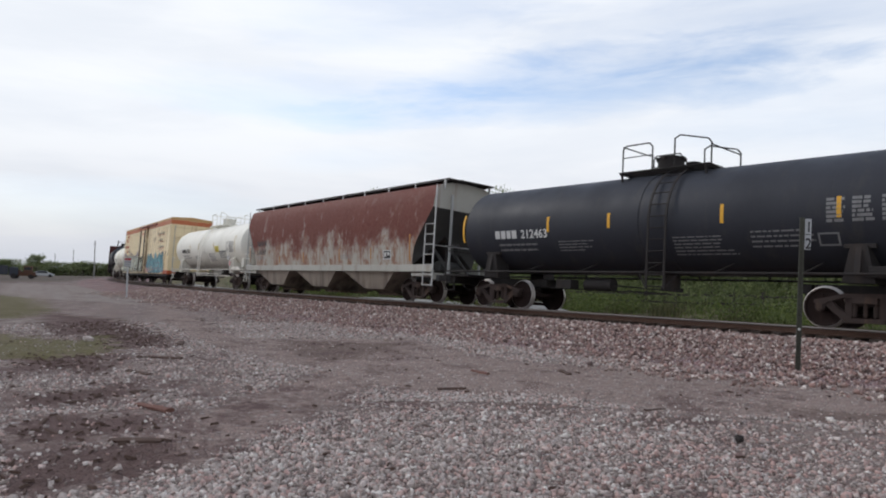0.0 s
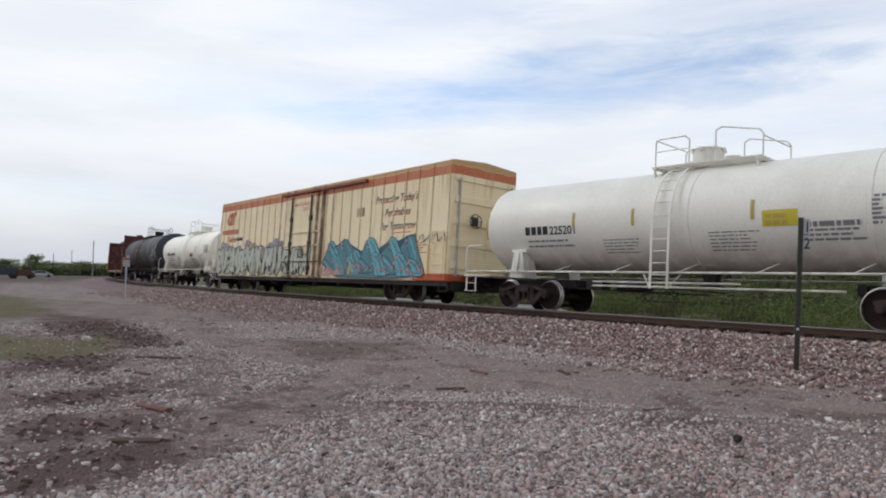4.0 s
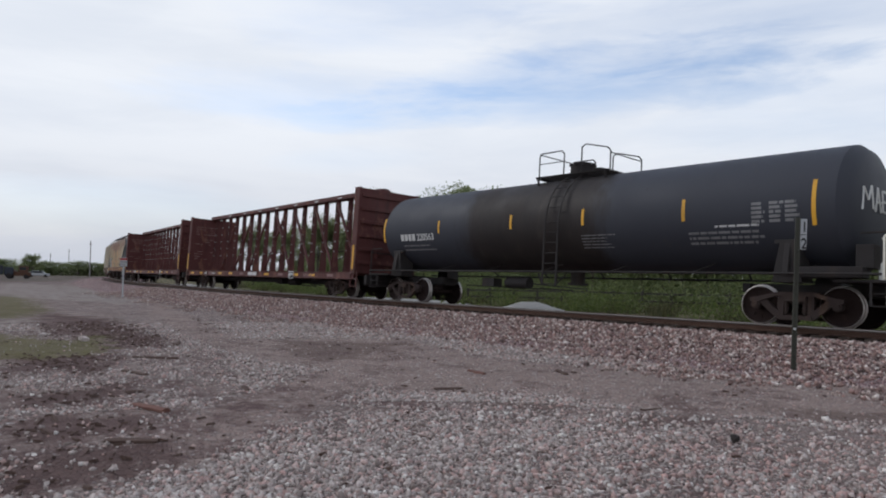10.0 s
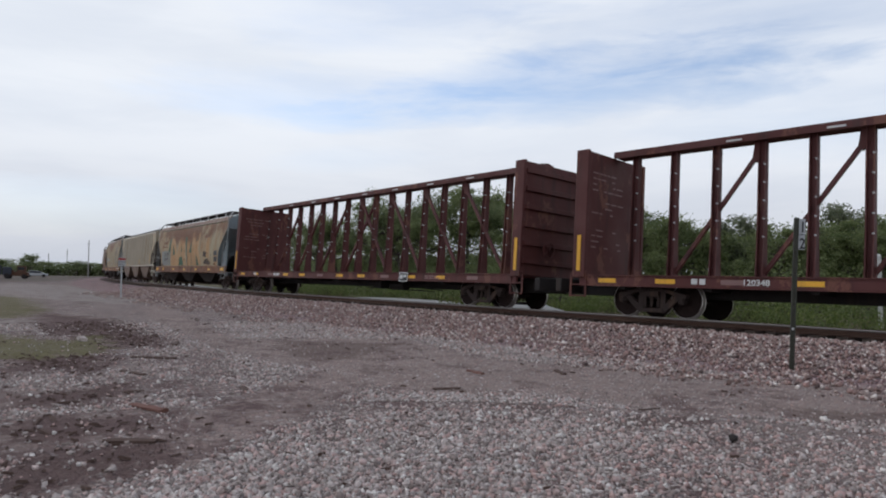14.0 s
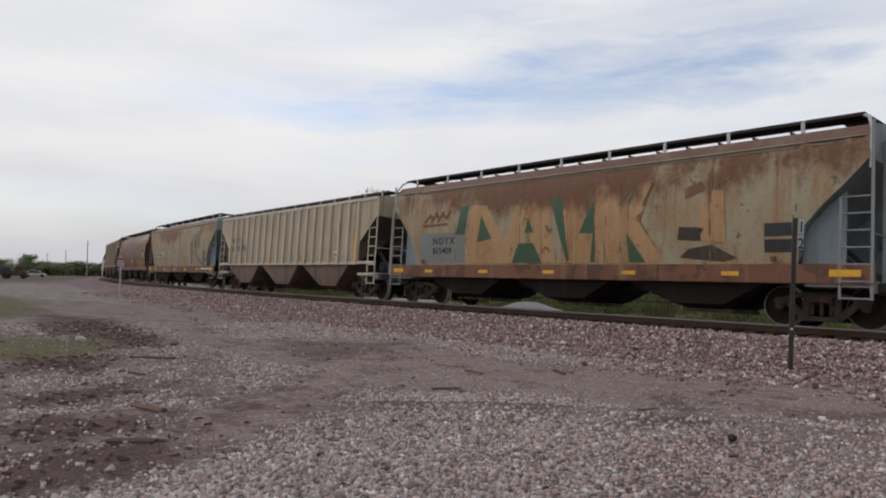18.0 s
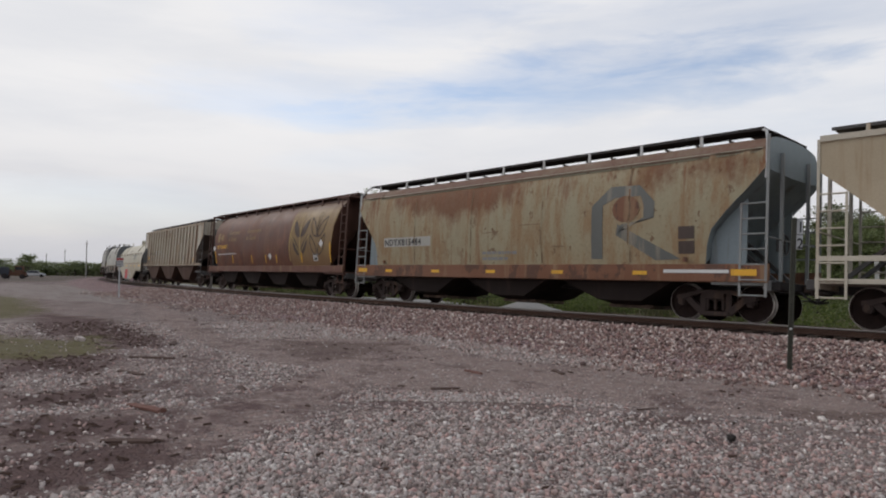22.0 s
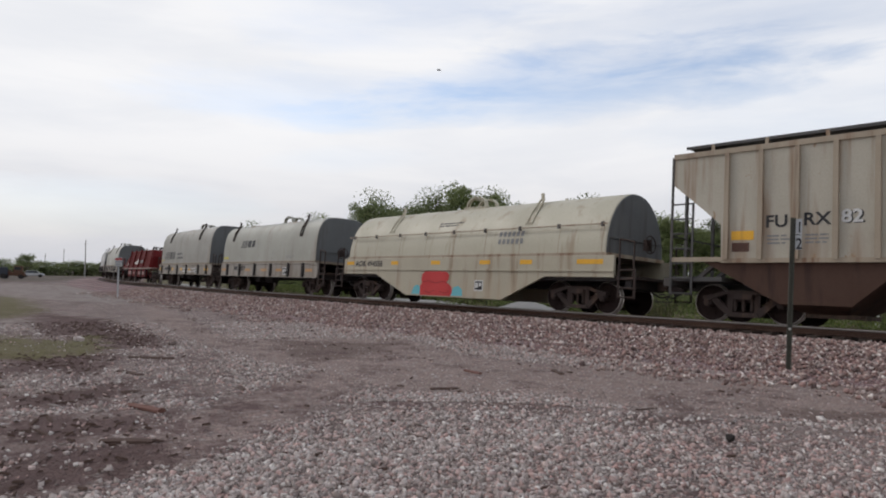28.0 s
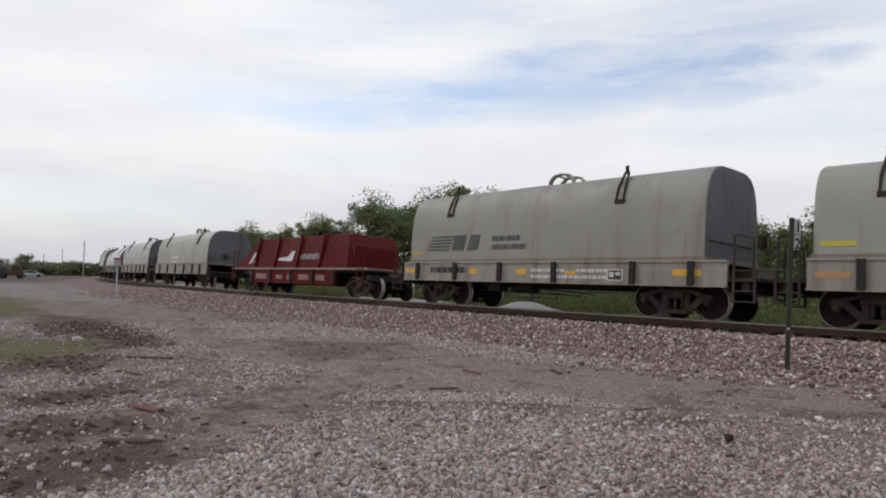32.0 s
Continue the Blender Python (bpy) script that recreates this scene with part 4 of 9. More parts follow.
            q.plate([(x - 0.32, sill_z - 0.2), (x + 0.32, sill_z - 0.2), (x + 0.16, zc - 0.9), (x - 0.16, zc - 0.9)], sy * (r * 0.55), sy * (r * 0.93))
            q.box(x - 0.30, x + 0.30, sy * r * 0.86 - 0.06, sy * r * 0.86 + 0.06, zc - 0.95, zc - 0.85)
            q.beam((x, sy * (r * 0.9), zc - 0.9), (x, sy * (r - 0.02), sill_z - 0.02), 0.12, 0.08)
            part("saddle", q, frame_coat or coat, car)
    for u0, u1 in ((e0 + 0.15, -half + 1.5), (half - 1.5, e1 - 0.15)):
        q = Build().box(u0, u1, -0.24, 0.24, 0.72, 1.02)
        for x in (u0 + 0.1, u1 - 0.1):
            q.box(x - 0.1, x + 0.1, -1.2 if abs(x) > half else -0.4, 1.2 if abs(x) > half else 0.4, 0.77, 1.02)
        part("stub_sill", q, BLACK_IRON, car, bevel=0.015)
    for sx, ex in ((-1, e0), (1, e1)):
        q = Build()
        q.box(min(ex, ex - sx * 1.25), max(ex, ex - sx * 1.25), -1.42, 1.42, 1.02, 1.09)
        part("end_deck", q, fc, car, bevel=0.01)
        for sy in (-1, 1):
            y = sy * 1.40
            rail_of(car, [(ex - sx * 0.05, y, 1.09), (ex - sx * 0.05, y, 2.05), (ex - sx * 0.15, y, 2.15), (ex - sx * 0.75, y, 2.15)], fit, 0.024)
            q = Build()
            xa, xb = ex - sx * 0.12, ex - sx * 0.55
            for x in (xa, xb):
                q.beam((x, y, 1.05), (x, y, 0.5), 0.05, 0.02)
            q.beam((xa, y, 0.5), (xb, y, 0.5), 0.2, 0.025).beam((xa, y, 0.78), (xb, y, 0.78), 0.05, 0.025)
            part("step", q, fit, car)
        rail_of(car, [(ex - sx * 0.02, -1.40, 2.0), (ex - sx * 0.02, 1.40, 2.0)], fit, 0.02)
    brake_wheel(car, e1 - 0.25, -0.55, 2.0, fc)
    if box_end:
        q = Build().box(half + 0.2, half + 1.5, -1.5, -1.05, 1.12, 1.38).box(half + 1.3, half + 1.65, -1.3, -0.9, 1.35, 1.9)
        part("brake_box", q, fc, car, bevel=0.02)
    brake_gear(car, -2.2, BLACK_IRON)
    q = Build().rod((0.3, 0, zc - r - 0.4), (0.3, 0, zc - r + 0.1), 0.22, 14).box(0.1, 0.5, -0.25, 0.25, zc - r - 0.45, zc - r - 0.36)
    part("outlet_valve", q, BLACK_IRON, car)
    for x, h in marks:
        q = Build()
        patch(q, x - 0.045, x + 0.045, zc - h / 2, zc + h / 2, surf, 0.008, 0, 1, 4)
        part("reflector", q, YELLOW if coat in (BLACK_PAINT, BLACK_WORN) else OCHRE, car)
    return car, surf


# ---- covered hoppers
def interp(z, table):
    for (a, va), (b, vb) in zip(table, table[1:]):
        if z <= b:
            return va + (vb - va) * (z - a) / (b - a) if z > a else va
    return table[-1][1]


def hopper_body(L0, L1, side, cut, eave, ridge, slope, z_low):
    """A hopper's shell. side: (z, half width) rows; cut: (metres from the end, lowest z of the side) rows.
    Slots: sides and roof 0, slope sheets 1, end walls 2."""
    b = Build()
    us = sorted({u for u, _ in cut})
    xs = [L0 + u for u in us] + [L0 + us[-1] + 0.01] + list(np.linspace(L0 + us[-1] + 0.6, L1 - us[-1] - 0.6, 9)) + [L1 - us[-1] - 0.01] + [L1 - u for u in reversed(us)]
    rings = []
    m, k = 9, 5
    for x in xs:
        u = min(x - L0, L1 - x)
        lo = interp(u, cut)
        zs = [lo + (eave - lo) * i / m for i in range(m + 1)]
        left = [(x, -interp(z, side), z) for z in zs]
        w = interp(eave, side)
        roof = [(x, -w * cos(pi * i / (2 * k)), eave + (ridge - eave) * sin(pi * i / (2 * k))) for i in range(1, 2 * k)]
        right = [(x, -p[1], p[2]) for p in reversed(left)]
        foot = (x, 0.0, max(z_low, interp(u, slope)))
        rings.append(left + roof + right + [foot])
    n = len(rings[0])
    for r0, r1 in zip(rings, rings[1:]):
        v = r0 + r1
        b.add(v, [(i, i + 1, n + i + 1, n + i) for i in range(n - 2)], 0)
        b.add(v, [(n - 2, n - 1, 2 * n - 1, 2 * n - 2), (n - 1, 0, n, 2 * n - 1)], 1)
    b.add(rings[0], [tuple(range(n))], 2)
    b.add(rings[-1], [tuple(range(n))], 2)
    return b


def bay(car, x, z0, z1, mat, half=2.1, lean=0.55, w=1.42):
    """One discharge bay: a trough that narrows to its gate."""
    b = Build()
    rings = []
    for t, hx, hy in ((0.0, half, w), (0.84, half * 0.16 + 0.40, w * 0.95), (1.0, 0.48, 0.80)):
        z = z0 + (z1 - z0) * t
        c = x + lean * t
        rings.append([(c - hx, -hy, z), (c + hx * 0.9, -hy, z), (c + hx * 0.9, hy, z), (c - hx, hy, z)])
    b.loft(rings)
    part("discharge_bay", b, mat, car, smooth=0)
    g = Build().box(x + lean - 0.62, x + lean + 0.62, -0.78, 0.78, z1 - 0.09, z1 + 0.02).rod((x + lean - 0.7, -0.72, z1 - 0.03), (x + lean + 0.7, -0.72, z1 - 0.03), 0.035, 6)
    part("gate", g, BAY_BROWN, car)


def roof_walk(car, x0, x1, y, z, mat, posts, post_mat, zp, yp, w=0.42, hatch_z=None, hatch_mat=None):
    for sy in (-1, 1):
        b = Build()
        b.box(x0, x1, sy * y - w / 2, sy * y + w / 2, z - 0.03, z)
        for e in (-1, 1):
            b.box(x0, x1, sy * y + e * w / 2 - 0.015, sy * y + e * w / 2 + 0.015, z - 0.07, z + 0.01)
        part("running_board", b, mat, car)
    for x in posts:
        for sy in (-1, 1):
            part("bracket", Build().beam((x, sy * (y + w / 2), zp - 0.1), (x, sy * (y + w / 2), z - 0.01), 0.08, 0.04), post_mat, car)
    if hatch_z:
        b = Build().prism([(-0.32, hatch_z - 0.16), (0.32, hatch_z - 0.16), (0.28, hatch_z), (-0.28, hatch_z)], x0 + 1.0, x1 - 1.0)
        x = x0 + 1.2
        while x < x1 - 1.2:
            b.box(x - 0.03, x + 0.03, -0.36, 0.36, hatch_z, hatch_z + 0.05)
            x += 0.9
        part("hatch", b, hatch_mat or mat, car)
    for x, sx in ((x0, -1), (x1, 1)):
        b = Build()
        for i in range(5):
            q = x - sx * (0.05 + 0.14 * i)
            b.box(q - 0.055, q + 0.055, -y + w / 2 - 0.02, y - w / 2 + 0.02, z - 0.025, z + 0.005)
        part("end_walk", b, mat, car)


def hopper_ends(car, L0, L1, mat, deck_mat, z_deck, z_top, y=1.5, inner=0.55, z_short=3.1, brake=True):
    """Corner ladders, end posts, decks and rails at both ends."""
    for ex, sx in ((L0, -1), (L1, 1)):
        for sy in (-1, 1):
            ladder(car, ex - sx * inner, ex, sy * y, 0.62, z_top, 7, mat, short=z_short)
            b = Build().beam((ex, sy * 0.75, z_deck), (ex, sy * 0.75, z_top - 0.35), 0.07, 0.07)
            part("end_post", b, mat, car)
        b = Build().box(min(ex, ex - sx * 1.3), max(ex, ex - sx * 1.3), -y + 0.02, y - 0.02, z_deck - 0.12, z_deck)
        b.box(ex - 0.05, ex + 0.05, -y, y, z_deck - 0.24, z_deck + 0.02)
        part("end_deck", b, deck_mat, car, bevel=0.01)
        rail_of(car, [(ex, -y, z_deck + 1.1), (ex, y, z_deck + 1.1)], mat, 0.02)
        b = Build()
        for s2 in (-1, 1):
            b.beam((ex - sx * 0.2, s2 * 0.45, z_deck), (ex - sx * 2.2, s2 * 0.45, 3.0), 0.10, 0.10)
        part("end_brace", b, DARK_GREY, car)
    if brake:
        brake_wheel(car, L1 - 0.1, -0.35, z_deck + 1.0, DARK_GREY)
        b = Build().rod((L1 - 1.0, -0.5, z_deck + 0.35), (L1 - 1.0, 0.5, z_deck + 0.35), 0.22, 14)
        part("air_reservoir", b, DARK_GREY, car)


def side_sill(car, x0, x1, z0, z1, mat, y=1.5):
    for sy in (-1, 1):
        b = Build().box(x0, x1, min(sy * y, sy * (y - 0.09)), max(sy * y, sy * (y - 0.09)), z0, z1)
        b.box(x0, x1, min(sy * (y + 0.03), sy * (y - 0.16)), max(sy * (y + 0.03), sy * (y - 0.16)), z0 - 0.03, z0)
        part("side_sill", b, mat, car, bevel=0.01)


def yellow_tabs(car, xs, z, surf, w=0.42, h=0.11, mat=None):
    for x in xs:
        b = Build()
        patch(b, x, x + w, z, z + h, surf, 0.008, 0, 1, 1)
        part("reflector", b, mat or YELLOW, car)
# ---- the train, front to rear

# black tank wagon
car, surf = tank_wagon("clean black tank wagon with white numbers and yellow reflectors", 122.5, 133.2, (2.1, 2.1), -6.95, 7.5, 1.55, 2.76, BLACK_PAINT, BLACK_IRON,
                       ((-6.65, 1.0), (-2.95, 0.5), (-0.79, 0.45), (2.44, 0.5), (5.0, 0.5), (7.15, 1.0)), (0.15, 0.36, 0.55), (0.55, 1.05), (-0.95, 1.75), (0.1, 0.9), BLACK_IRON)
blocks(car, -5.15, 2.34, (0.2, 0.2, 0.17, 0.2), 0.27, LETTER_WHITE, surf, label="white owner's mark")
lettering(car, "212463", -4.05, 2.34, 0.39, LETTER_WHITE, surf, label="white painted wagon number", stretch=0.92)
bars(car, -5.03, 2.16, 2.2, 2, LETTER_GREY, surf, 0.06, 0.17, 1)
bars(car, -2.6, 2.2, 1.3, 4, LETTER_GREY, surf, 0.03, 0.09, 2)
bars(car, 1.1, 2.2, 1.7, 6, LETTER_GREY, surf, 0.03, 0.09, 3)
bars(car, 3.1, 2.28, 1.5, 4, LETTER_GREY, surf, 0.04, 0.12, 4)
for i, (x, z) in enumerate(((4.75, 2.98), (5.25, 2.98), (5.8, 2.98))):
    bars(car, x, z, 0.45, 6, LETTER_GREY, surf, 0.07, 0.1, 10 + i)
q = Build()
for x0, x1, z0, z1 in ((4.55, 4.98, 2.14, 2.18), (4.55, 4.98, 1.88, 1.92), (4.55, 4.59, 1.88, 2.18), (4.94, 4.98, 1.88, 2.18)):
    patch(q, x0, x1, z0, z1, surf, 0.01)
part("placard_holder", q, LETTER_GREY, car)


# rusty round-sided hopper
def rusted_red():
    k = Mat("rusted_red_paint", 0.7, 0, 0.3)
    x, y, z = k.split()
    run_ = k.noise(1.0, 6, 0.7, k.coords((1.6, 1.6, 0.35)))
    big = k.noise(0.5, 5, 0.65)
    fine = k.noise(11, 5, 0.7)
    red = k.mix(big, (0.115, 0.030, 0.022), (0.165, 0.048, 0.034))
    red = k.mix(k.step(fine, 0.5, 0.75, 0, 0.5), red, (0.09, 0.03, 0.024))
    pale = k.mix(fine, (0.34, 0.318, 0.275), (0.45, 0.425, 0.37))
    pale = k.mix(k.step(k.noise(3.0, 6, 0.7, k.coords((1, 1, 0.5))), 0.47, 0.62, 0, 0.85), pale, (0.235, 0.10, 0.055))
    blot = k.noise(0.75, 7, 0.72, k.coords((1.0, 1.0, 0.8), (2, 0, 1)))
    line = k.math("ADD", z, k.math("ADD", k.math("MULTIPLY", k.math("SUBTRACT", run_, 0.5), 1.3), k.math("MULTIPLY", k.math("SUBTRACT", blot, 0.5), 3.6)))
    pale = k.mix(k.step(k.noise(1.0, 6, 0.7, k.coords((4.5, 4.5, 0.2), (1, 0, 0))), 0.46, 0.62, 0, 0.6), pale, (0.26, 0.125, 0.075))
    c = k.mix(k.step(line, 1.85, 2.75), pale, red)
    scuff = k.math("MULTIPLY", k.step(k.noise(1.3, 6, 0.7, k.coords((1, 1, 0.5), (3, 0, 0))), 0.565, 0.64), k.step(z, 4.5, 2.8))
    c = k.mix(k.math("MULTIPLY", scuff, 0.6), c, pale)
    c = k.mix(k.step(k.noise(1.0, 5, 0.7, k.coords((6, 6, 0.3), (7, 0, 0))), 0.58, 0.70, 0, 0.28), c, (0.27, 0.17, 0.12))
    k.color(c).rough(k.step(fine, 0.3, 0.7, 0.55, 0.85)).bump(fine, 0.006, 0.5).bump(big, 0.02, 0.3)
    return k.m


BAY_DARK = paint("dark_bay", (0.028, 0.021, 0.019), (0.060, 0.040, 0.032), 0.6, 0.85, spec=0.15)
BAY_PALE = paint("dusty_pale_bay", (0.25, 0.205, 0.165), (0.085, 0.06, 0.045), 0.85, 0.75, streak=1.0, dust=(0.05, 0.036, 0.03), low=0.2)
PALE_GREY = paint("pale_grey_paint", (0.42, 0.405, 0.36), (0.2, 0.13, 0.09), 0.5, 0.6)
RED_RUST = rusted_red()
car, half = wagon("covered_hopper", "covered hopper with peeling rusty red paint over pale grey", 104.27, 118.2, 2.0, 2.1, "hopper wagon")
L0, L1 = -8.35, 8.3
SIDE = ((1.2, 1.47), (1.45, 1.49), (2.2, 1.56), (3.0, 1.59), (3.8, 1.55), (4.3, 1.47), (4.6, 1.36))
CUT = ((0.0, 3.75), (0.35, 3.2), (0.75, 2.65), (1.0, 2.25), (1.12, 1.85), (1.16, 1.45))
SLOPE = ((0.0, 3.7), (3.0, 1.3))
surf_round = lambda x, z: -interp(z, SIDE)
part("shell", hopper_body(L0, L1, SIDE, CUT, 4.55, 4.86, SLOPE, 1.3), [RED_RUST, DARK_GREY, PALE_GREY], car, smooth=30)
side_sill(car, -8.4, 8.35, 1.20, 1.46, PALE_GREY, 1.51)
for xb in (-5.1, -0.55, 4.0):
    bay(car, xb, 1.25, 0.25, BAY_PALE, 2.15)
roof_walk(car, -8.6, 8.6, 0.85, 4.93, DARK_GREY, np.arange(-8.2, 8.4, 1.84), LIGHT_STEEL, 4.62, 1.3, 0.5, 4.92, RED_RUST)
hopper_ends(car, -8.45, 8.4, LIGHT_STEEL, PALE_GREY, 1.12, 4.65)
underframe(car, -8.6, 8.6, DARK_GREY)
lettering(car, "NAHX", -6.98, 2.55, 0.42, LETTER_BLACK, surf_round, label="dark stencilled owner's code")
lettering(car, "516267", -6.98, 2.08, 0.38, LETTER_BLACK, surf_round, label="dark stencilled wagon number")
bars(car, -6.95, 1.95, 1.0, 2, LETTER_GREY, surf_round, 0.04, 0.1, 5)
bars(car, 1.7, 1.9, 1.2, 2, LETTER_GREY, surf_round, 0.03, 0.1, 6)
frame_sign(car, 5.2, 1.68, 0.55, 0.40, surf_round)
ORANGE_WORN = paint("worn_orange", (0.42, 0.19, 0.05), (0.3, 0.16, 0.07), 0.7, 0.6)
for x, z0, z1 in ((-4.25, 1.55, 1.95), (-1.65, 1.6, 2.1), (1.75, 1.65, 2.2), (4.3, 1.7, 2.2), (7.0, 1.6, 2.7), (-7.9, 1.6, 2.5)):
    q = Build()
    patch(q, x - 0.045, x + 0.045, z0, z1, surf_round)
    part("reflector", q, ORANGE_WORN, car)

# white tank wagon
car, surf = tank_wagon("bright white tank wagon with yellow label and black numbers", 89.53, 100.2, (2.1, 2.0), -7.0, 7.3, 1.53, 2.82, WHITE_PAINT, WHITE_PAINT,
                       ((-6.65, 1.0), (-3.15, 0.5), (-1.19, 0.5), (2.0, 0.5), (5.82, 1.1)), (0.1, 0.40, 0.62), (-0.5, -0.02), (-1.05, 1.9), (0.35, 4.4))
blocks(car, -5.0, 2.42, (0.19, 0.19, 0.16, 0.19), 0.27, LETTER_BLACK, surf, label="dark owner's mark")
lettering(car, "225201", -4.05, 2.42, 0.37, LETTER_BLACK, surf, label="black painted wagon number", stretch=0.9)
bars(car, -4.95, 2.25, 2.1, 2, LETTER_GREY, surf, 0.06, 0.16, 21)
bars(car, -2.2, 2.2, 1.2, 5, LETTER_GREY, surf, 0.03, 0.09, 22)
bars(car, 0.9, 2.3, 1.3, 6, LETTER_GREY, surf, 0.03, 0.09, 23)
bars(car, 3.0, 2.45, 1.4, 1, LETTER_GREY, surf, 0.12, 0.12, 24)
bars(car, 3.0, 2.28, 1.5, 3, LETTER_GREY, surf, 0.05, 0.11, 25)
for i, x in enumerate((4.35, 4.9, 5.3)):
    bars(car, x, 3.0, 0.42, 7, LETTER_GREY, surf, 0.06, 0.1, 26 + i)
q = Build()
patch(q, 2.22, 3.0, 2.38, 2.78, surf, 0.008, 0, 1, 4)
part("label_plate", q, paint("yellow_label", (0.62, 0.52, 0.05), (0.4, 0.32, 0.05), 0.4, 0.5), car, "yellow rectangular label")
bars(car, 2.3, 2.68, 0.6, 2, OCHRE, drum(1.541, 2.82), 0.1, 0.16, 29)
for x, z, m in ((4.9, 1.98, LETTER_WHITE), (5.22, 1.62, paint("hazard_red", (0.55, 0.06, 0.05), (0.4, 0.2, 0.15), 0.3))):
    q = Build()
    shape_on(q, [(x - 0.24, z), (x, z - 0.24), (x + 0.24, z), (x, z + 0.24)], lambda a, b: -1.50, 0.0, 0)
    shape_on(q, [(x - 0.18, z), (x, z - 0.18), (x + 0.18, z), (x, z + 0.18)], lambda a, b: -1.50, 0.006, 1)
    shape_on(q, [(x - 0.10, z), (x, z - 0.10), (x + 0.10, z), (x, z + 0.10)], lambda a, b: -1.50, 0.012, 0 if m is LETTER_WHITE else 2)
    part("hazard_placard", q, [LETTER_WHITE, m, LETTER_WHITE], car)
q = Build()
for i in range(5):
    patch(q, -2.6 + i * 1.1, -2.45 + i * 1.1, 0.80, 1.15, flat(-0.9))
rail_of(car, [(-2.8, -0.95, 0.82), (3.8, -0.95, 0.82)], WHITE_PAINT, 0.03, "steam_pipe")
rail_of(car, [(-2.8, -0.95, 0.95), (1.5, -0.95, 0.95)], WHITE_PAINT, 0.03, "steam_pipe")


# insulated box wagon
def box_paint():
    k = Mat("cream_box_paint", 0.5, 0, 0.3)
    x, y, z = k.split()
    big, fine = k.noise(0.5, 5, 0.6), k.noise(14, 4, 0.6)
    run_ = k.noise(1.0, 5, 0.65, k.coords((2.2, 2.2, 0.18)))
    base = k.mix(big, (0.84, 0.74, 0.50), (0.78, 0.62, 0.37))
    base = k.mix(k.step(run_, 0.52, 0.72, 0, 0.55), base, (0.50, 0.36, 0.20))
    base = k.mix(k.step(fine, 0.55, 0.8, 0, 0.25), base, (0.46, 0.36, 0.22))
    wob = k.math("ADD", z, k.math("MULTIPLY", k.math("SUBTRACT", run_, 0.5), 0.25))
    red = k.mix(big, (0.50, 0.125, 0.05), (0.46, 0.17, 0.08))
    c = k.mix(k.math("MULTIPLY", k.step(z, 4.63, 4.645), k.step(wob, 5.02, 4.94)), base, red)
    c = k.mix(k.step(wob, 4.94, 5.02), c, k.mix(fine, (0.45, 0.26, 0.10), (0.50, 0.34, 0.16)))
    c = k.mix(k.math("MULTIPLY", k.step(x, 9.2, 9.83), k.step(z, 1.08, 1.04)), c, (0.52, 0.12, 0.05))
    # soot and rust that ran down round the door's rods, posts and hinges
    soot = k.noise(2.4, 6, 0.7, k.coords((1.0, 1.0, 0.45), (1, 0, 2)))
    for xc, w, amount in ((-1.80, 0.25, 0.8), (-0.98, 0.30, 0.85), (1.07, 0.34, 0.9), (1.55, 0.22, 0.7), (2.1, 0.24, 0.8), (3.0, 0.2, 0.4), (-2.5, 0.2, 0.5)):
        near = k.step(k.math("ABSOLUTE", k.math("SUBTRACT", x, xc)), w, 0.02)
        c = k.mix(k.math("MULTIPLY", k.math("MULTIPLY", near, k.step(soot, 0.34, 0.54)), amount), c, (0.10, 0.052, 0.03))
    low = k.math("MULTIPLY", k.step(k.math("ABSOLUTE", k.math("SUBTRACT", x, 0.2)), 2.6, 1.6), k.step(z, 2.6, 1.2))
    c = k.mix(k.math("MULTIPLY", low, k.step(soot, 0.42, 0.6, 0, 0.75)), c, (0.20, 0.13, 0.085))
    top_run = k.math("MULTIPLY", k.step(k.noise(1.0, 4, 0.6, k.coords((5.0, 5.0, 0.15))), 0.5, 0.66), k.step(z, 3.4, 4.6))
    c = k.mix(k.math("MULTIPLY", top_run, 0.45), c, (0.42, 0.27, 0.13))
    k.color(c).rough(k.step(big, 0.3, 0.7, 0.42, 0.6)).bump(k.noise(1.4, 3), 0.02, 0.3)
    return k.m


BOX = box_paint()
car, half = wagon("box_wagon", "tall cream box wagon with orange band, dents and graffiti", 67.57, 82.87, 4.0, 4.2, "box wagon")
X0, X1, Z0, Z1, Y = -10.72, 11.3, 0.80, 5.62, 1.56
part("body", Build().prism([(-Y, Z0), (Y, Z0), (Y, Z1 - 0.12), (0, Z1), (-Y, Z1 - 0.12)], X0, X1), BOX, car, bevel=0.05)
SEAM = paint("seam_grime", (0.20, 0.13, 0.075), (0.10, 0.06, 0.04), 0.6, 0.7)
sx = [X0 + 0.05, -10.1, -9.45, -8.7, -7.9, -7.1, -6.3, -5.5, -4.7, -3.9, -3.1, -2.45, 2.35, 2.9, 3.7, 4.5, 5.3, 6.12, 6.96, 7.75, 8.54, 9.35, 10.2, 11.2]
for x in sx:
    q = Build().plate([(x - 0.03, Z0 + 0.05), (x + 0.03, Z0 + 0.05), (x + 0.03, Z1 - 0.18), (x - 0.03, Z1 - 0.18)], -Y - 0.018, -Y + 0.01)
    q.plate([(x - 0.012, Z0 + 0.05), (x + 0.012, Z0 + 0.05), (x + 0.012, 4.93), (x - 0.012, 4.93)], -Y - 0.022, -Y, 1)
    part("panel_seam", q, [BOX, SEAM], car)
q = Build().box(-2.2, 5.75, -Y - 0.12, -Y, 5.25, 5.31).box(-2.2, 5.75, -Y - 0.14, -Y - 0.10, 5.19, 5.31)
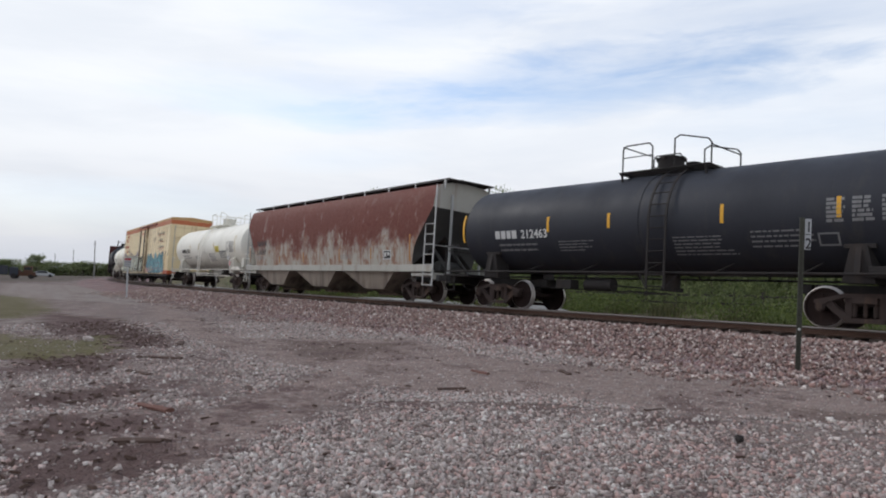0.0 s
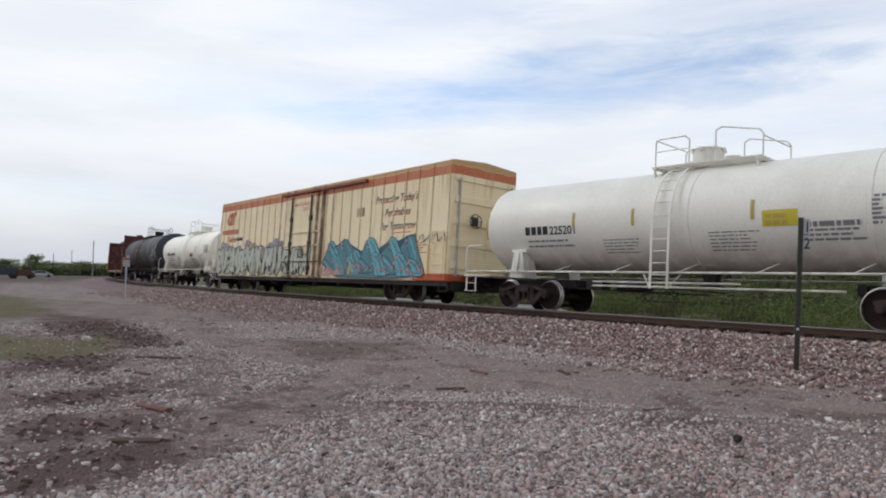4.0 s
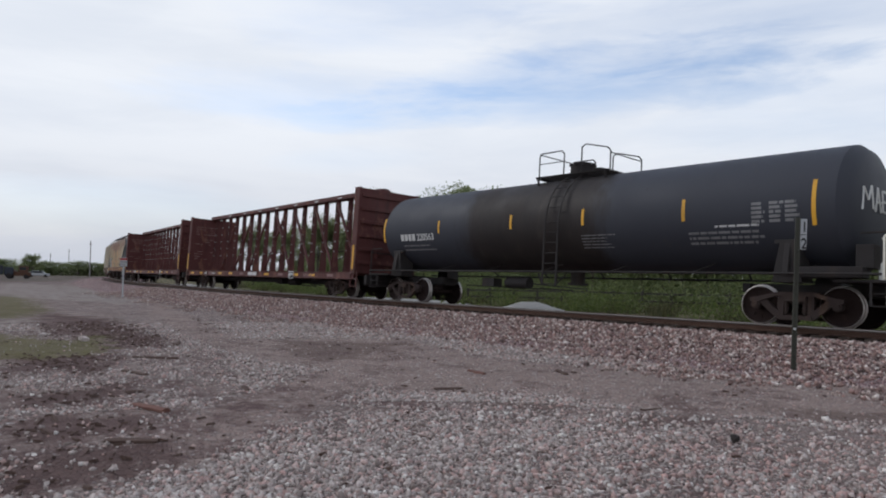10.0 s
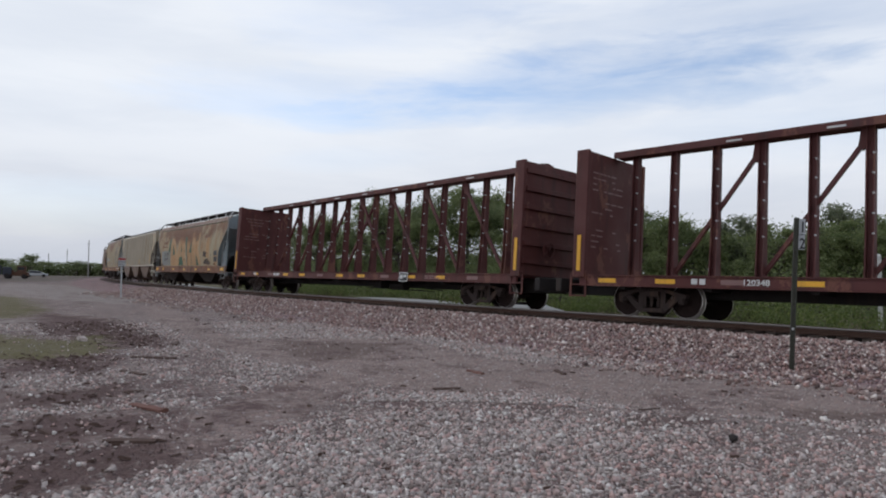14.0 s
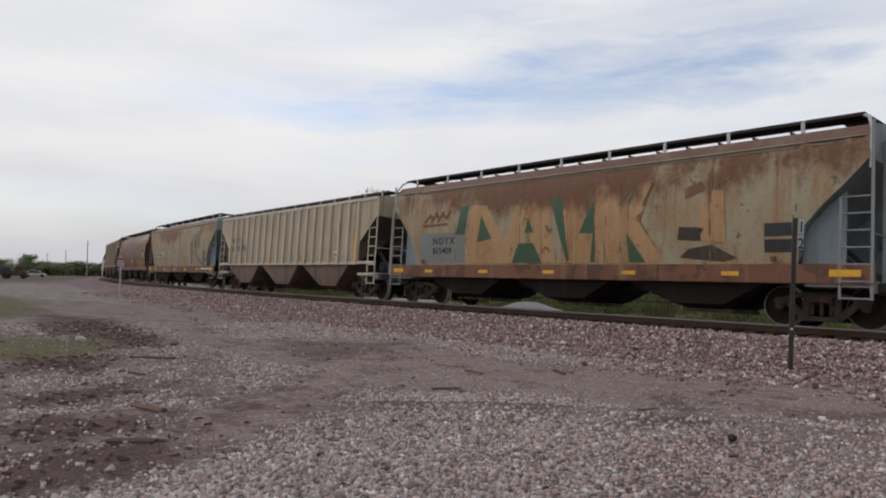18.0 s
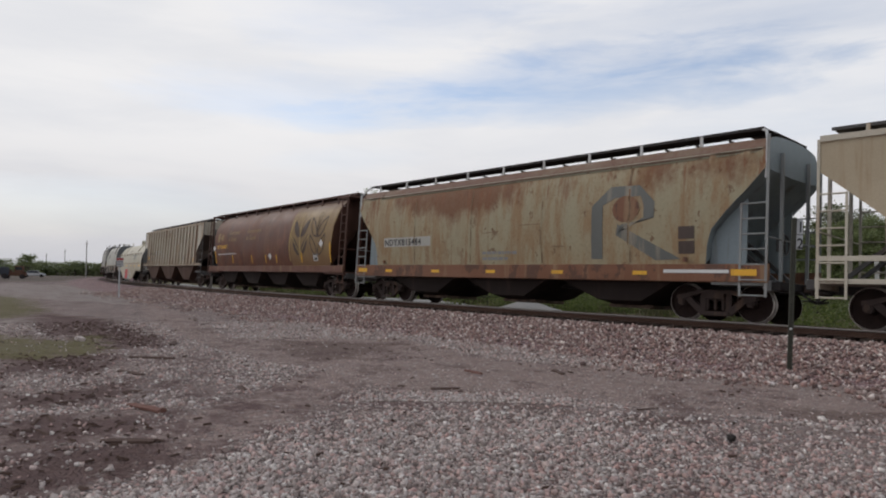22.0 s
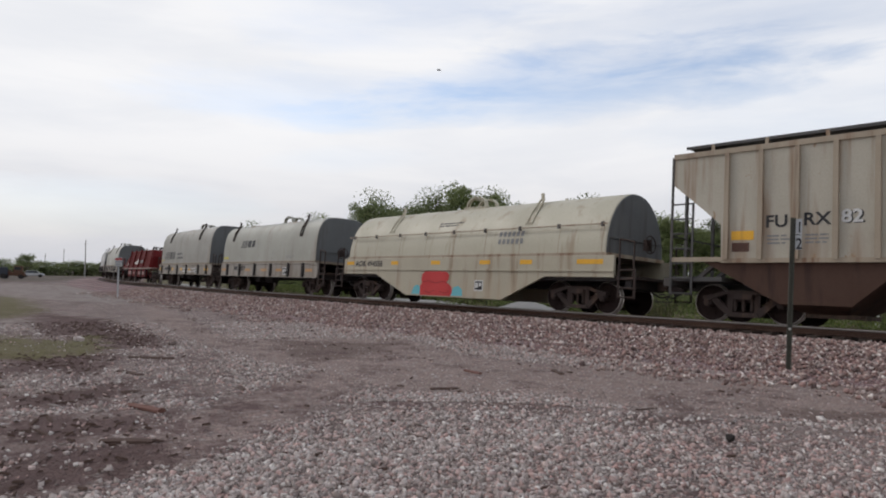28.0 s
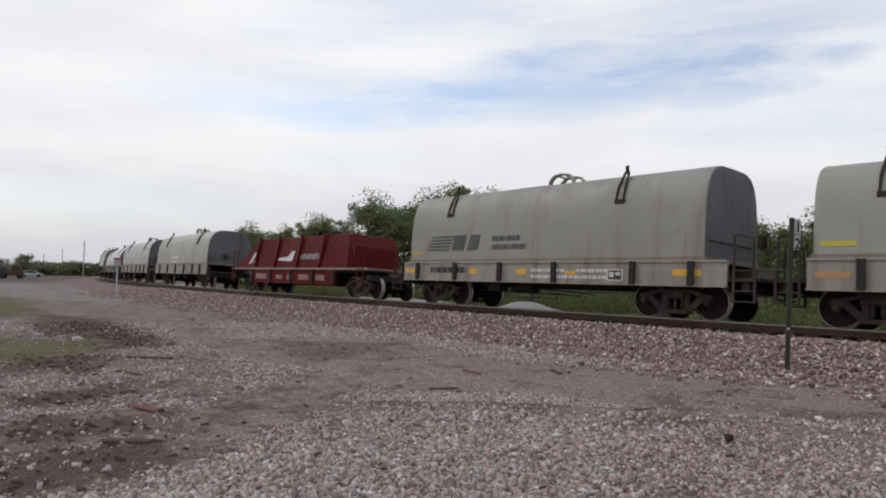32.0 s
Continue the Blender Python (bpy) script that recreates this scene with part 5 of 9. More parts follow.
part("door_track", q, paint("track_brown", (0.22, 0.055, 0.03), (0.08, 0.04, 0.03), 0.6, 0.6), car)
door = part("plug_door", Build().box(-1.75, 1.5, -Y - 0.09, -Y + 0.02, Z0 + 0.10, 5.12), BOX, car, "sliding plug door with locking rods", bevel=0.02)
GRIME = paint("door_grime", (0.06, 0.045, 0.035), (0.03, 0.025, 0.02), 0.6, 0.7)
for x in (-0.95, 1.05):
    q = Build().rod((x, -Y - 0.14, Z0 + 0.15), (x, -Y - 0.14, 5.0), 0.035, 8)
    for z in (1.3, 2.55, 3.85):
        q.box(x - 0.11, x + 0.11, -Y - 0.17, -Y - 0.09, z - 0.12, z + 0.12)
    part("locking_rod", q, GRIME, door)
for z in (1.62, 2.45, 3.15):
    part("door_bar", Build().rod((-1.7, -Y - 0.13, z), (2.1, -Y - 0.13, z), 0.028, 6), BOX if z > 2 else GRIME, door)
q = Build().beam((2.05, -Y - 0.08, Z0 + 0.1), (2.05, -Y - 0.08, 5.15), 0.10, 0.10)
part("door_post", q, BOX, car, bevel=0.01)
q = Build()
n = 18
q.pipe([(0.3 + 0.24 * cos(2 * pi * i / n), -Y - 0.17, 2.05 + 0.24 * sin(2 * pi * i / n)) for i in range(n + 1)], 0.022, 5)
for i in range(4):
    q.beam((0.3, -Y - 0.17, 2.05), (0.3 + 0.24 * cos(pi * i / 2), -Y - 0.17, 2.05 + 0.24 * sin(pi * i / 2)), 0.03, 0.02)
part("door_handwheel", q, GRIME, door)
surf = flat(-Y)
ORANGE = paint("faded_orange_red", (0.50, 0.10, 0.05), (0.45, 0.25, 0.15), 0.5, 0.6)
q = Build()
shape_on(q, [(-9.75, 4.45), (-9.55, 4.72), (-9.1, 4.8), (-8.35, 4.84), (-8.45, 4.6), (-8.6, 4.58), (-8.75, 4.02), (-9.2, 4.0), (-9.55, 4.04), (-9.78, 4.2)], surf, 0.006, 0)
for i in range(6):
    an = pi * i / 6
    brush(q, [(-9.35 - 0.16 * cos(an), 4.38 - 0.16 * sin(an)), (-9.35 + 0.16 * cos(an), 4.38 + 0.16 * sin(an))], 0.03, surf, 0.010, 1, 6)
patch(q, -9.0, -8.95, 4.05, 4.55, surf, 0.010, 1)
part("emblem", q, [ORANGE, BOX], car, "faded orange-red emblem shape")
blocks(car, -10.4, 3.42, (0.2, 0.21, 0.2, 0.21, 0.1, 0.2, 0.21, 0.21, 0.2, 0.2), 0.30, ORANGE, surf, "owner_name", 0.05, "orange lettering as plain blocks")
bars(car, -9.6, 3.25, 1.6, 1, ORANGE, surf, 0.04, 0.1, 31)
blocks(car, -9.3, 2.92, (0.22, 0.22, 0.22, 0.22), 0.24, ORANGE, surf, "owner_mark", 0.06)
blocks(car, -8.15, 2.98, (0.9,), 0.2, LETTER_BLACK, surf, "paint_blot")
lettering(car, "SALT LAKE", -0.75, 4.55, 0.23, ORANGE, flat(-Y - 0.09), label="faded red city name", stretch=1.35)
lettering(car, "CITY", 0.15, 4.28, 0.22, ORANGE, flat(-Y - 0.09), stretch=1.35)
k = Mat("slogan_two_colour", 0.6)
zz = k.math("FRACT", k.math("MULTIPLY", k.math("SUBTRACT", k.split()[2], 2.781), 1.819))
k.color(k.mix(k.step(zz, 0.17, 0.23), (0.48, 0.13, 0.08), (0.12, 0.15, 0.14)))
for words, x, z in (("Protecting Today's", 6.42, 4.125), ("Perishables", 7.15, 3.535), ("For Tomorrow", 6.85, 2.945)):
    lettering(car, words, x, z, 0.46, k.m, surf, "slogan", "dark and red slogan lettering", 0.83, 1.0, 0.25)
blocks(car, 7.6, 2.78, (1.4,), 0.03, ORANGE, surf, "underline")
q = Build()
patch(q, 5.0, 5.6, 3.65, 4.05, surf, 0.008, 0)
patch(q, 5.48, 5.60, 3.66, 4.04, surf, 0.012, 1)
part("placard_board", q, [paint("old_tan", (0.50, 0.37, 0.21), (0.36, 0.25, 0.13), 0.5), SEAM], car)
for x0, x1 in ((10.42, 11.05), (X0 - 0.62, X0 - 0.1)):
    ladder(car, x0, x1, -Y - 0.09 if x0 > 0 else -1.45, 0.55 if x0 < 0 else 1.0, 2.75 if x0 > 0 else 3.55, 5 if x0 > 0 else 8, BOX if x0 > 0 else LIGHT_STEEL)
part("reflector", patch(Build(), 10.1, 10.24, 1.1, 2.2, surf, 0.008), YELLOW, car)
bars(car, 8.9, 2.35, 1.2, 5, ORANGE_WORN, surf, 0.04, 0.1, 33)
bars(car, 8.9, 1.75, 0.9, 4, LETTER_GREY, surf, 0.04, 0.1, 34)
q = Build().box(X0 + 0.1, X1 - 0.1, -1.5, 1.5, 0.62, 0.80)
for x in (-5.5, -3.2, -1.0, 1.4, 3.6, 5.6):
    q.box(x - 0.06, x + 0.06, -1.45, 1.45, 0.50, 0.66)
part("underframe", q, BLACK_IRON, car, bevel=0.01)
underframe(car, X0 + 0.0, X1 - 0.0, BLACK_IRON, 0.45, 0.85, 0.3)
brake_gear(car, -3.5, BLACK_IRON, 0.55)
for x, sx_ in ((X0, -1), (X1, 1)):
    q = Build()
    for i in range(5):
        z = 1.3 + i * 0.85
        q.prism([(-1.45, z), (1.45, z), (1.4, z + 0.3), (-1.4, z + 0.3)], min(x, x + sx_ * 0.05), max(x, x + sx_ * 0.05))
    part("end_corrugation", q, BOX, car, bevel=0.02)
    for s2 in (-1, 1):
        ladder(car, x + sx_ * 0.02, x + sx_ * 0.09, s2 * 1.25, 1.0, 4.8, 10, LIGHT_STEEL)
    q = Build().box(min(x, x + sx_ * 0.5), max(x, x + sx_ * 0.5), -1.0, 1.0, 1.05, 1.10)
    part("crossover_step", q, LIGHT_STEEL, car)
    for s2 in (-1, 1):
        q = Build()
        for dx in (0.0, -0.45):
            q.beam((x + sx_ * (dx - 0.05), s2 * 1.5, 0.8), (x + sx_ * (dx - 0.05), s2 * 1.5, 0.42), 0.05, 0.02)
        q.beam((x - sx_ * 0.05, s2 * 1.5, 0.42), (x - sx_ * 0.5, s2 * 1.5, 0.42), 0.12, 0.03)
        part("step", q, BLACK_IRON, car)
brake_wheel(car, X1 + 0.15, -0.5, 3.2, DARK_GREY)

# graffiti on the box wagon
G_BLACK = paint("spray_black", (0.035, 0.035, 0.045), (0.08, 0.07, 0.08), 0.4, 0.6)
G_SILVER = paint("spray_silver", (0.46, 0.48, 0.37), (0.62, 0.62, 0.52), 0.8, 0.5, size=0.4)
G_SHINE = paint("spray_white", (0.66, 0.68, 0.66), (0.5, 0.52, 0.5), 0.4, 0.5)
G_TEAL = paint("spray_teal", (0.075, 0.225, 0.26), (0.12, 0.36, 0.39), 0.8, 0.5, size=0.5)
G_AQUA = paint("spray_aqua", (0.13, 0.42, 0.47), (0.09, 0.28, 0.33), 0.7, 0.5, size=0.5)
G_VIOLET = paint("spray_violet", (0.31, 0.27, 0.33), (0.46, 0.41, 0.38), 0.7, 0.6, size=0.5)
G_NAVY = paint("spray_dark_blue", (0.075, 0.08, 0.115), (0.13, 0.12, 0.14), 0.5, 0.6)
G_TAN = paint("spray_tan", (0.46, 0.34, 0.20), (0.5, 0.45, 0.42), 0.6, 0.5, size=0.4)
G_PINK = paint("spray_pink", (0.50, 0.28, 0.26), (0.55, 0.40, 0.36), 0.6, 0.5, size=0.5)
G_MAUVE = paint("spray_mauve_haze", (0.27, 0.235, 0.27), (0.44, 0.38, 0.32), 0.7, 0.6, size=0.6)


def bubble_piece(car, surf, x, z, h, glyphs):
    """Round silver letter shapes with a black edge and a light rim."""
    rng = random.Random(7)
    dark, fill, tint = Build(), Build(), Build()
    start = x
    for n, (w, strokes) in enumerate(glyphs):
        tilt, drop, flip, over = rng.uniform(-0.3, 0.3), rng.uniform(-0.04, 0.06), n % 2, n % 3 == 0
        for k, st in enumerate(strokes):
            pts = [(x + a * w + tilt * c * h + rng.uniform(-0.03, 0.03), z + c * h * rng.uniform(0.95, 1.02) + drop) for a, c in [(1 - u if flip else u, 1 - v if over else v) for u, v in st]]
            w0 = rng.uniform(0.30, 0.40) * h / 1.5
            brush(dark, pts, w0 + 0.10, surf, 0.010 + 0.0035 * (n % 4))
            brush(fill, pts, w0, surf, 0.0125 + 0.0035 * (n % 4))
            part("graffiti_shine", brush(Build(), [(a - 0.05, c + 0.05) for a, c in pts[: len(pts) // 2 + 1]], 0.035, surf, 0.026, 0, 6), G_SHINE, car)
        x += w * 0.66
    for i in range(int((x - start) * 5)):
        a, c, r = rng.uniform(start, x), z + rng.uniform(-0.05, 0.35) * h, rng.uniform(0.05, 0.13)
        ring = [(a + r * cos(2 * pi * k / 9) * rng.uniform(0.7, 1.2), c + 1.3 * r * sin(2 * pi * k / 9)) for k in range(9)]
        shape_on((fill, tint, tint)[i % 3] if i % 4 else dark, ring, surf, 0.0265 + 0.0002 * (i % 9))
        brush(dark, ring + ring[:1], 0.022, surf, 0.029, 0, 5)
    for i in range(int((x - start) * 3)):
        a, r = start + (i + 0.5) / 3, rng.uniform(0.2, 0.34)
        c = z + h * rng.uniform(0.15, 0.75)
        shape_on(dark, [(a + r * cos(2 * pi * k / 10) * rng.uniform(0.8, 1.2), c + r * 1.1 * sin(2 * pi * k / 10) * rng.uniform(0.8, 1.2)) for k in range(10)], surf, 0.0085 + 0.0001 * (i % 9))
    part("graffiti_edge", dark, G_BLACK, car)
    part("graffiti_fill", fill, G_SILVER, car, "silver-green bubble graffiti shapes with black edges")
    part("graffiti_tint", tint, G_TAN, car)
    return x


q = Build()
rng = random.Random(4)
for i in range(110):
    x = rng.uniform(-10.4, -1.9)
    r = rng.uniform(0.16, 0.42)
    c = 2.5 + 0.18 * sin(x * 1.7) + rng.uniform(-0.6, 0.15)
    c = max(c, 0.86 + r * 0.85)
    shape_on(q, [(x + r * cos(2 * pi * k / 12) * rng.uniform(0.8, 1.4), c + r * 0.8 * sin(2 * pi * k / 12) * rng.uniform(0.7, 1.1)) for k in range(12)], surf, 0.004 + 0.0001 * i, (0, 0, 1, 2, 0)[i % 5])
part("graffiti_cloud", q, [G_MAUVE, G_VIOLET, G_TAN], car, "hazy sprayed clouds of mauve and violet")
DROP = ((0.1, 0.1), (0.1, 0.9), (0.55, 0.88), (0.6, 0.6), (0.3, 0.52), (0.65, 0.4), (0.62, 0.12), (0.12, 0.08))
ROUND = ((0.5, 0.9), (0.15, 0.75), (0.1, 0.3), (0.45, 0.08), (0.8, 0.3), (0.78, 0.72), (0.5, 0.9))
HOOK = ((0.8, 0.85), (0.3, 0.9), (0.08, 0.5), (0.25, 0.1), (0.75, 0.12), (0.78, 0.45), (0.5, 0.45))
ARCH = ((0.1, 0.05), (0.15, 0.9), (0.6, 0.85), (0.62, 0.55), (0.2, 0.48), (0.75, 0.05))
PEAK = ((0.08, 0.05), (0.12, 0.92), (0.45, 0.35), (0.8, 0.95), (0.9, 0.05))
CUP = ((0.1, 0.95), (0.1, 0.3), (0.4, 0.05), (0.75, 0.25), (0.8, 0.95))
FORK = ((0.12, 0.95), (0.12, 0.05), (0.12, 0.45), (0.75, 0.95), (0.35, 0.55), (0.8, 0.05))
bubble_piece(car, flat(-Y - 0.018), -10.75, 1.0, 1.45, ((0.95, (DROP,)), (0.75, (CUP,)), (0.95, (HOOK,)), (0.9, (ARCH,)), (0.8, (PEAK,)), (1.0, (ARCH,)), (0.9, (HOOK,)), (1.15, (PEAK,)), (0.6, (ROUND,)), (0.95, (CUP,)), (0.8, (FORK,)), (1.1, (PEAK,)), (0.9, (HOOK,)), (0.9, (CUP,))))
bubble_piece(car, flat(-Y - 0.085), -1.65, 1.05, 1.25, ((0.95, (HOOK,)), (0.85, (CUP,)), (0.95, (ARCH,)), (0.9, (PEAK,))))
fill, edge, light, pk = Build(), Build(), Build(), Build()
rng = random.Random(11)
base = [(2.3, 1.55), (2.55, 1.95), (2.9, 2.5), (3.2, 2.2), (3.55, 2.35), (4.1, 2.62), (4.6, 2.05), (5.2, 1.85), (5.7, 2.05), (5.95, 2.55), (6.5, 2.45), (7.0, 1.9), (7.4, 2.2), (7.9, 2.6), (8.35, 2.15), (8.8, 2.62), (9.35, 2.68), (9.2, 2.1), (8.95, 1.6), (9.6, 1.4), (9.75, 1.15), (9.0, 0.95), (8.0, 0.88), (6.5, 0.87), (5.0, 0.88), (3.6, 0.9), (2.9, 1.15)]
s2 = flat(-Y - 0.018)
for k in range(len(base) - 1):
    shape_on(fill, [base[k], base[k + 1], (6.0 * 0.25 + (base[k][0] + base[k + 1][0]) * 0.375, 1.35), ], s2, 0.010 + 0.00005 * k)
shape_on(fill, base, s2, 0.009)
brush(edge, base + [base[0]], 0.05, s2, 0.016, 0, 6)
# slabs that fall to the right, each with broken pale ends
for i, (x, top, w, run_x) in enumerate(((2.35, 1.75, 0.30, 0.75), (2.80, 2.62, 0.36, 1.25), (3.25, 1.95, 0.32, 0.80), (3.98, 2.66, 0.40, 1.45), (4.45, 1.90, 0.34, 0.75), (4.95, 2.16, 0.30, 0.9), (5.35, 1.75, 0.36, 0.85),
                                        (6.00, 2.66, 0.42, 1.35), (6.45, 2.00, 0.34, 0.95), (7.10, 1.85, 0.36, 0.9), (7.60, 2.62, 0.38, 1.2), (8.15, 1.95, 0.34, 0.85), (8.78, 2.64, 0.42, 0.75), (8.95, 1.70, 0.36, 0.65))):
    foot = 0.93 + rng.uniform(0.0, 0.18)
    slab = [(x, top - 0.16), (x + 0.14, top), (x + w + 0.1, top - 0.06), (x + w + run_x * 0.45, top - (top - foot) * 0.42), (x + w + run_x, foot + 0.08), (x + w + run_x * 0.72, foot), (x + run_x * 0.55, foot), (x + run_x * 0.30, top - (top - foot) * 0.50)]
    off = 0.0125 + 0.0009 * i
    part("graffiti_slab", shape_on(Build(), slab, s2, off), G_AQUA if i % 3 else G_TEAL, car)
    brush(edge, slab + slab[:1], 0.042, s2, off + 0.0003, 0, 6)
    # a paler ridge and a dark fold run down the slab
    brush(light if i % 3 == 0 else fill, [(x + w * 0.6, top - 0.16), (x + w * 0.8 + run_x * 0.38, top - (top - foot) * 0.5), (x + w * 0.5 + run_x * 0.7, foot + 0.2)], 0.10, s2, off + 0.0002, 0, 6)
    brush(edge, [(x + w * 0.9, top - 0.12), (x + w * 0.75 + run_x * 0.42, top - (top - foot) * 0.46), (x + w * 0.7 + run_x * 0.62, foot + 0.22)], 0.020, s2, off + 0.0006, 0, 6)
    for k, (cx, cz) in enumerate(((x - 0.02, top - 0.20), (x + 0.10, top - 0.42), (x + run_x * 0.35, top - (top - foot) * 0.66), (x + w + run_x * 0.5, foot + 0.30), (x + w + run_x * 0.85, foot + 0.14))):
        if top < 2.2 and k == 1:
            continue
        cw, ch = rng.uniform(0.13, 0.24), rng.uniform(0.10, 0.20)
        chip = [(cx - cw * 0.5, cz), (cx + cw * 0.2, cz - ch * 0.7), (cx + cw * 0.6, cz - ch * 0.1), (cx + cw * 0.1, cz + ch * 0.6)]
        part("graffiti_chip", shape_on(Build(), chip, s2, 0.0275 + 0.0002 * (i % 5)), G_PINK, car)
        brush(edge, chip + chip[:1], 0.020, s2, 0.0290 + 0.0002 * (i % 5), 0, 6)
part("paint_drip", shape_on(Build(), [(4.62, 1.02), (4.80, 1.02), (4.82, 1.42), (4.66, 1.50)], s2, 0.032), YELLOW, car, "yellow reflector showing through the paint")
for i in range(7):
    x = rng.uniform(1.6, 3.3)
    shape_on(pk, [(x, rng.uniform(0.9, 1.2)), (x + rng.uniform(0.5, 0.9), 1.0), (x + 0.5, rng.uniform(1.1, 1.4))], s2, 0.022 + 0.0002 * i)
part("graffiti_fill", fill, G_TEAL, car, "angular teal graffiti piece")
part("graffiti_light", light, G_AQUA, car)
part("graffiti_accent", pk, G_PINK, car)
part("graffiti_edge", edge, G_NAVY, car)
q = Build()
for i in range(5):
    x = 9.1 + 0.42 * i
    brush(q, [(x, 2.35 + 0.2 * (i % 2)), (x + 0.25, 2.65), (x + 0.3, 2.35), (x + 0.5, 2.5)], 0.028, surf, 0.012, 0, 6)
part("graffiti_scrawl", q, G_BLACK, car)

# cream-white tank wagon
car, surf = tank_wagon("cream-white tank wagon with amber label and black numbers", 50.7, 61.2, (1.9, 2.1), -6.5, 6.65, 1.42, 2.70, CREAM_TANK, CREAM_TANK,
                       ((-6.05, 1.0), (-2.45, 0.5), (-0.4, 0.5), (2.8, 0.5), (6.05, 1.1)), (0.25, 0.34, 0.55), (0.2, 0.70), (-1.0, 1.75), (0.05, 3.5))
lettering(car, "SHPX 205654", -4.8, 2.28, 0.39, LETTER_BLACK, surf, label="black painted wagon number", stretch=1.0)
bars(car, -4.9, 2.14, 2.0, 2, LETTER_GREY, surf, 0.05, 0.16, 41)
bars(car, -2.2, 2.2, 1.0, 5, LETTER_GREY, surf, 0.03, 0.1, 42)
bars(car, 1.35, 2.05, 1.5, 6, LETTER_GREY, surf, 0.05, 0.1, 43)
bars(car, 3.6, 2.25, 0.9, 1, LETTER_GREY, surf, 0.03, 0.1, 44)
for i, x in enumerate((4.75, 5.12, 5.45)):
    bars(car, x, 2.95, 0.4, 6, LETTER_GREY, surf, 0.06, 0.1, 45 + i)
q = Build()
patch(q, 1.35, 2.15, 2.16, 2.42, surf, 0.008, 0, 1, 4)
part("label_plate", q, paint("amber_label", (0.42, 0.27, 0.06), (0.3, 0.2, 0.06), 0.5, 0.5), car, "amber rectangular label")
bars(car, 1.42, 2.36, 0.62, 2, LETTER_BLACK, drum(1.43, 2.70), 0.06, 0.11, 49)
q = Build()
shape_on(q, [(4.3, 1.42), (4.52, 1.2), (4.74, 1.42), (4.52, 1.64)], flat(-1.47), 0, 0)
shape_on(q, [(4.36, 1.42), (4.52, 1.26), (4.68, 1.42), (4.52, 1.58)], flat(-1.47), 0.006, 1)
part("hazard_placard", q, [LETTER_WHITE, LETTER_GREY], car)

# worn black tank wagon
car, surf = tank_wagon("worn black tank wagon with white scrawl on its end", 32.6, 46.95, (1.9, 1.85), -8.3, 8.6, 1.60, 2.90, BLACK_WORN, BLACK_IRON,
                       ((-7.95, 1.0), (-4.7, 0.5), (-1.2, 0.5), (1.6, 0.5), (4.7, 0.6), (7.75, 1.1)), (0.3, 0.36, 0.55), (0.35, 0.85), (-0.85, 1.9), (), BLACK_IRON)
blocks(car, -6.9, 2.42, (0.18, 0.18, 0.16, 0.18), 0.26, LETTER_WHITE, surf, label="white owner's mark")
lettering(car, "220563", -5.95, 2.42, 0.37, LETTER_WHITE, surf, label="white painted wagon number", stretch=0.88)
bars(car, -6.8, 2.25, 2.0, 2, LETTER_GREY, surf, 0.05, 0.16, 51)
bars(car, 1.5, 2.35, 1.2, 5, LETTER_GREY, surf, 0.03, 0.09, 52)
bars(car, 4.8, 2.3, 2.0, 3, LETTER_GREY, surf, 0.06, 0.13, 53)
bars(car, 5.5, 2.45, 1.1, 1, LETTER_WHITE, surf, 0.05, 0.13, 54)
for i, x in enumerate((6.4, 6.8, 7.15)):
    bars(car, x, 2.98, 0.36, 5, LETTER_GREY, surf, 0.07, 0.11, 55 + i)
q = Build()


def head_x(y, z):
    """The dished end's face over (y, z)."""
    rr = min(1.0, hypot(y, z - 2.90) / 1.60)
    return 8.6 - 0.42 * (1 - math.sqrt(max(0.0, 1 - rr ** 2.2)))


for st in (((-1.05, 2.75), (-0.98, 3.3), (-0.82, 3.0), (-0.65, 3.35), (-0.6, 2.8)), ((-0.5, 2.75), (-0.35, 3.35), (-0.2, 2.75)), ((-0.45, 3.0), (-0.22, 3.0)), ((0.15, 3.3), (-0.1, 3.3), (-0.08, 2.8), (0.18, 2.8)), ((-0.08, 3.05), (0.12, 3.05)), ((0.35, 3.1), (0.5, 2.9), (0.3, 2.7))):
    for p, r_ in zip(st, st[1:]):
        q.rod((head_x(*p) + 0.006, *p), (head_x(*r_) + 0.006, *r_), 0.03, 6)
part("graffiti_scrawl", q, LETTER_WHITE, car, "white sprayed scrawl")


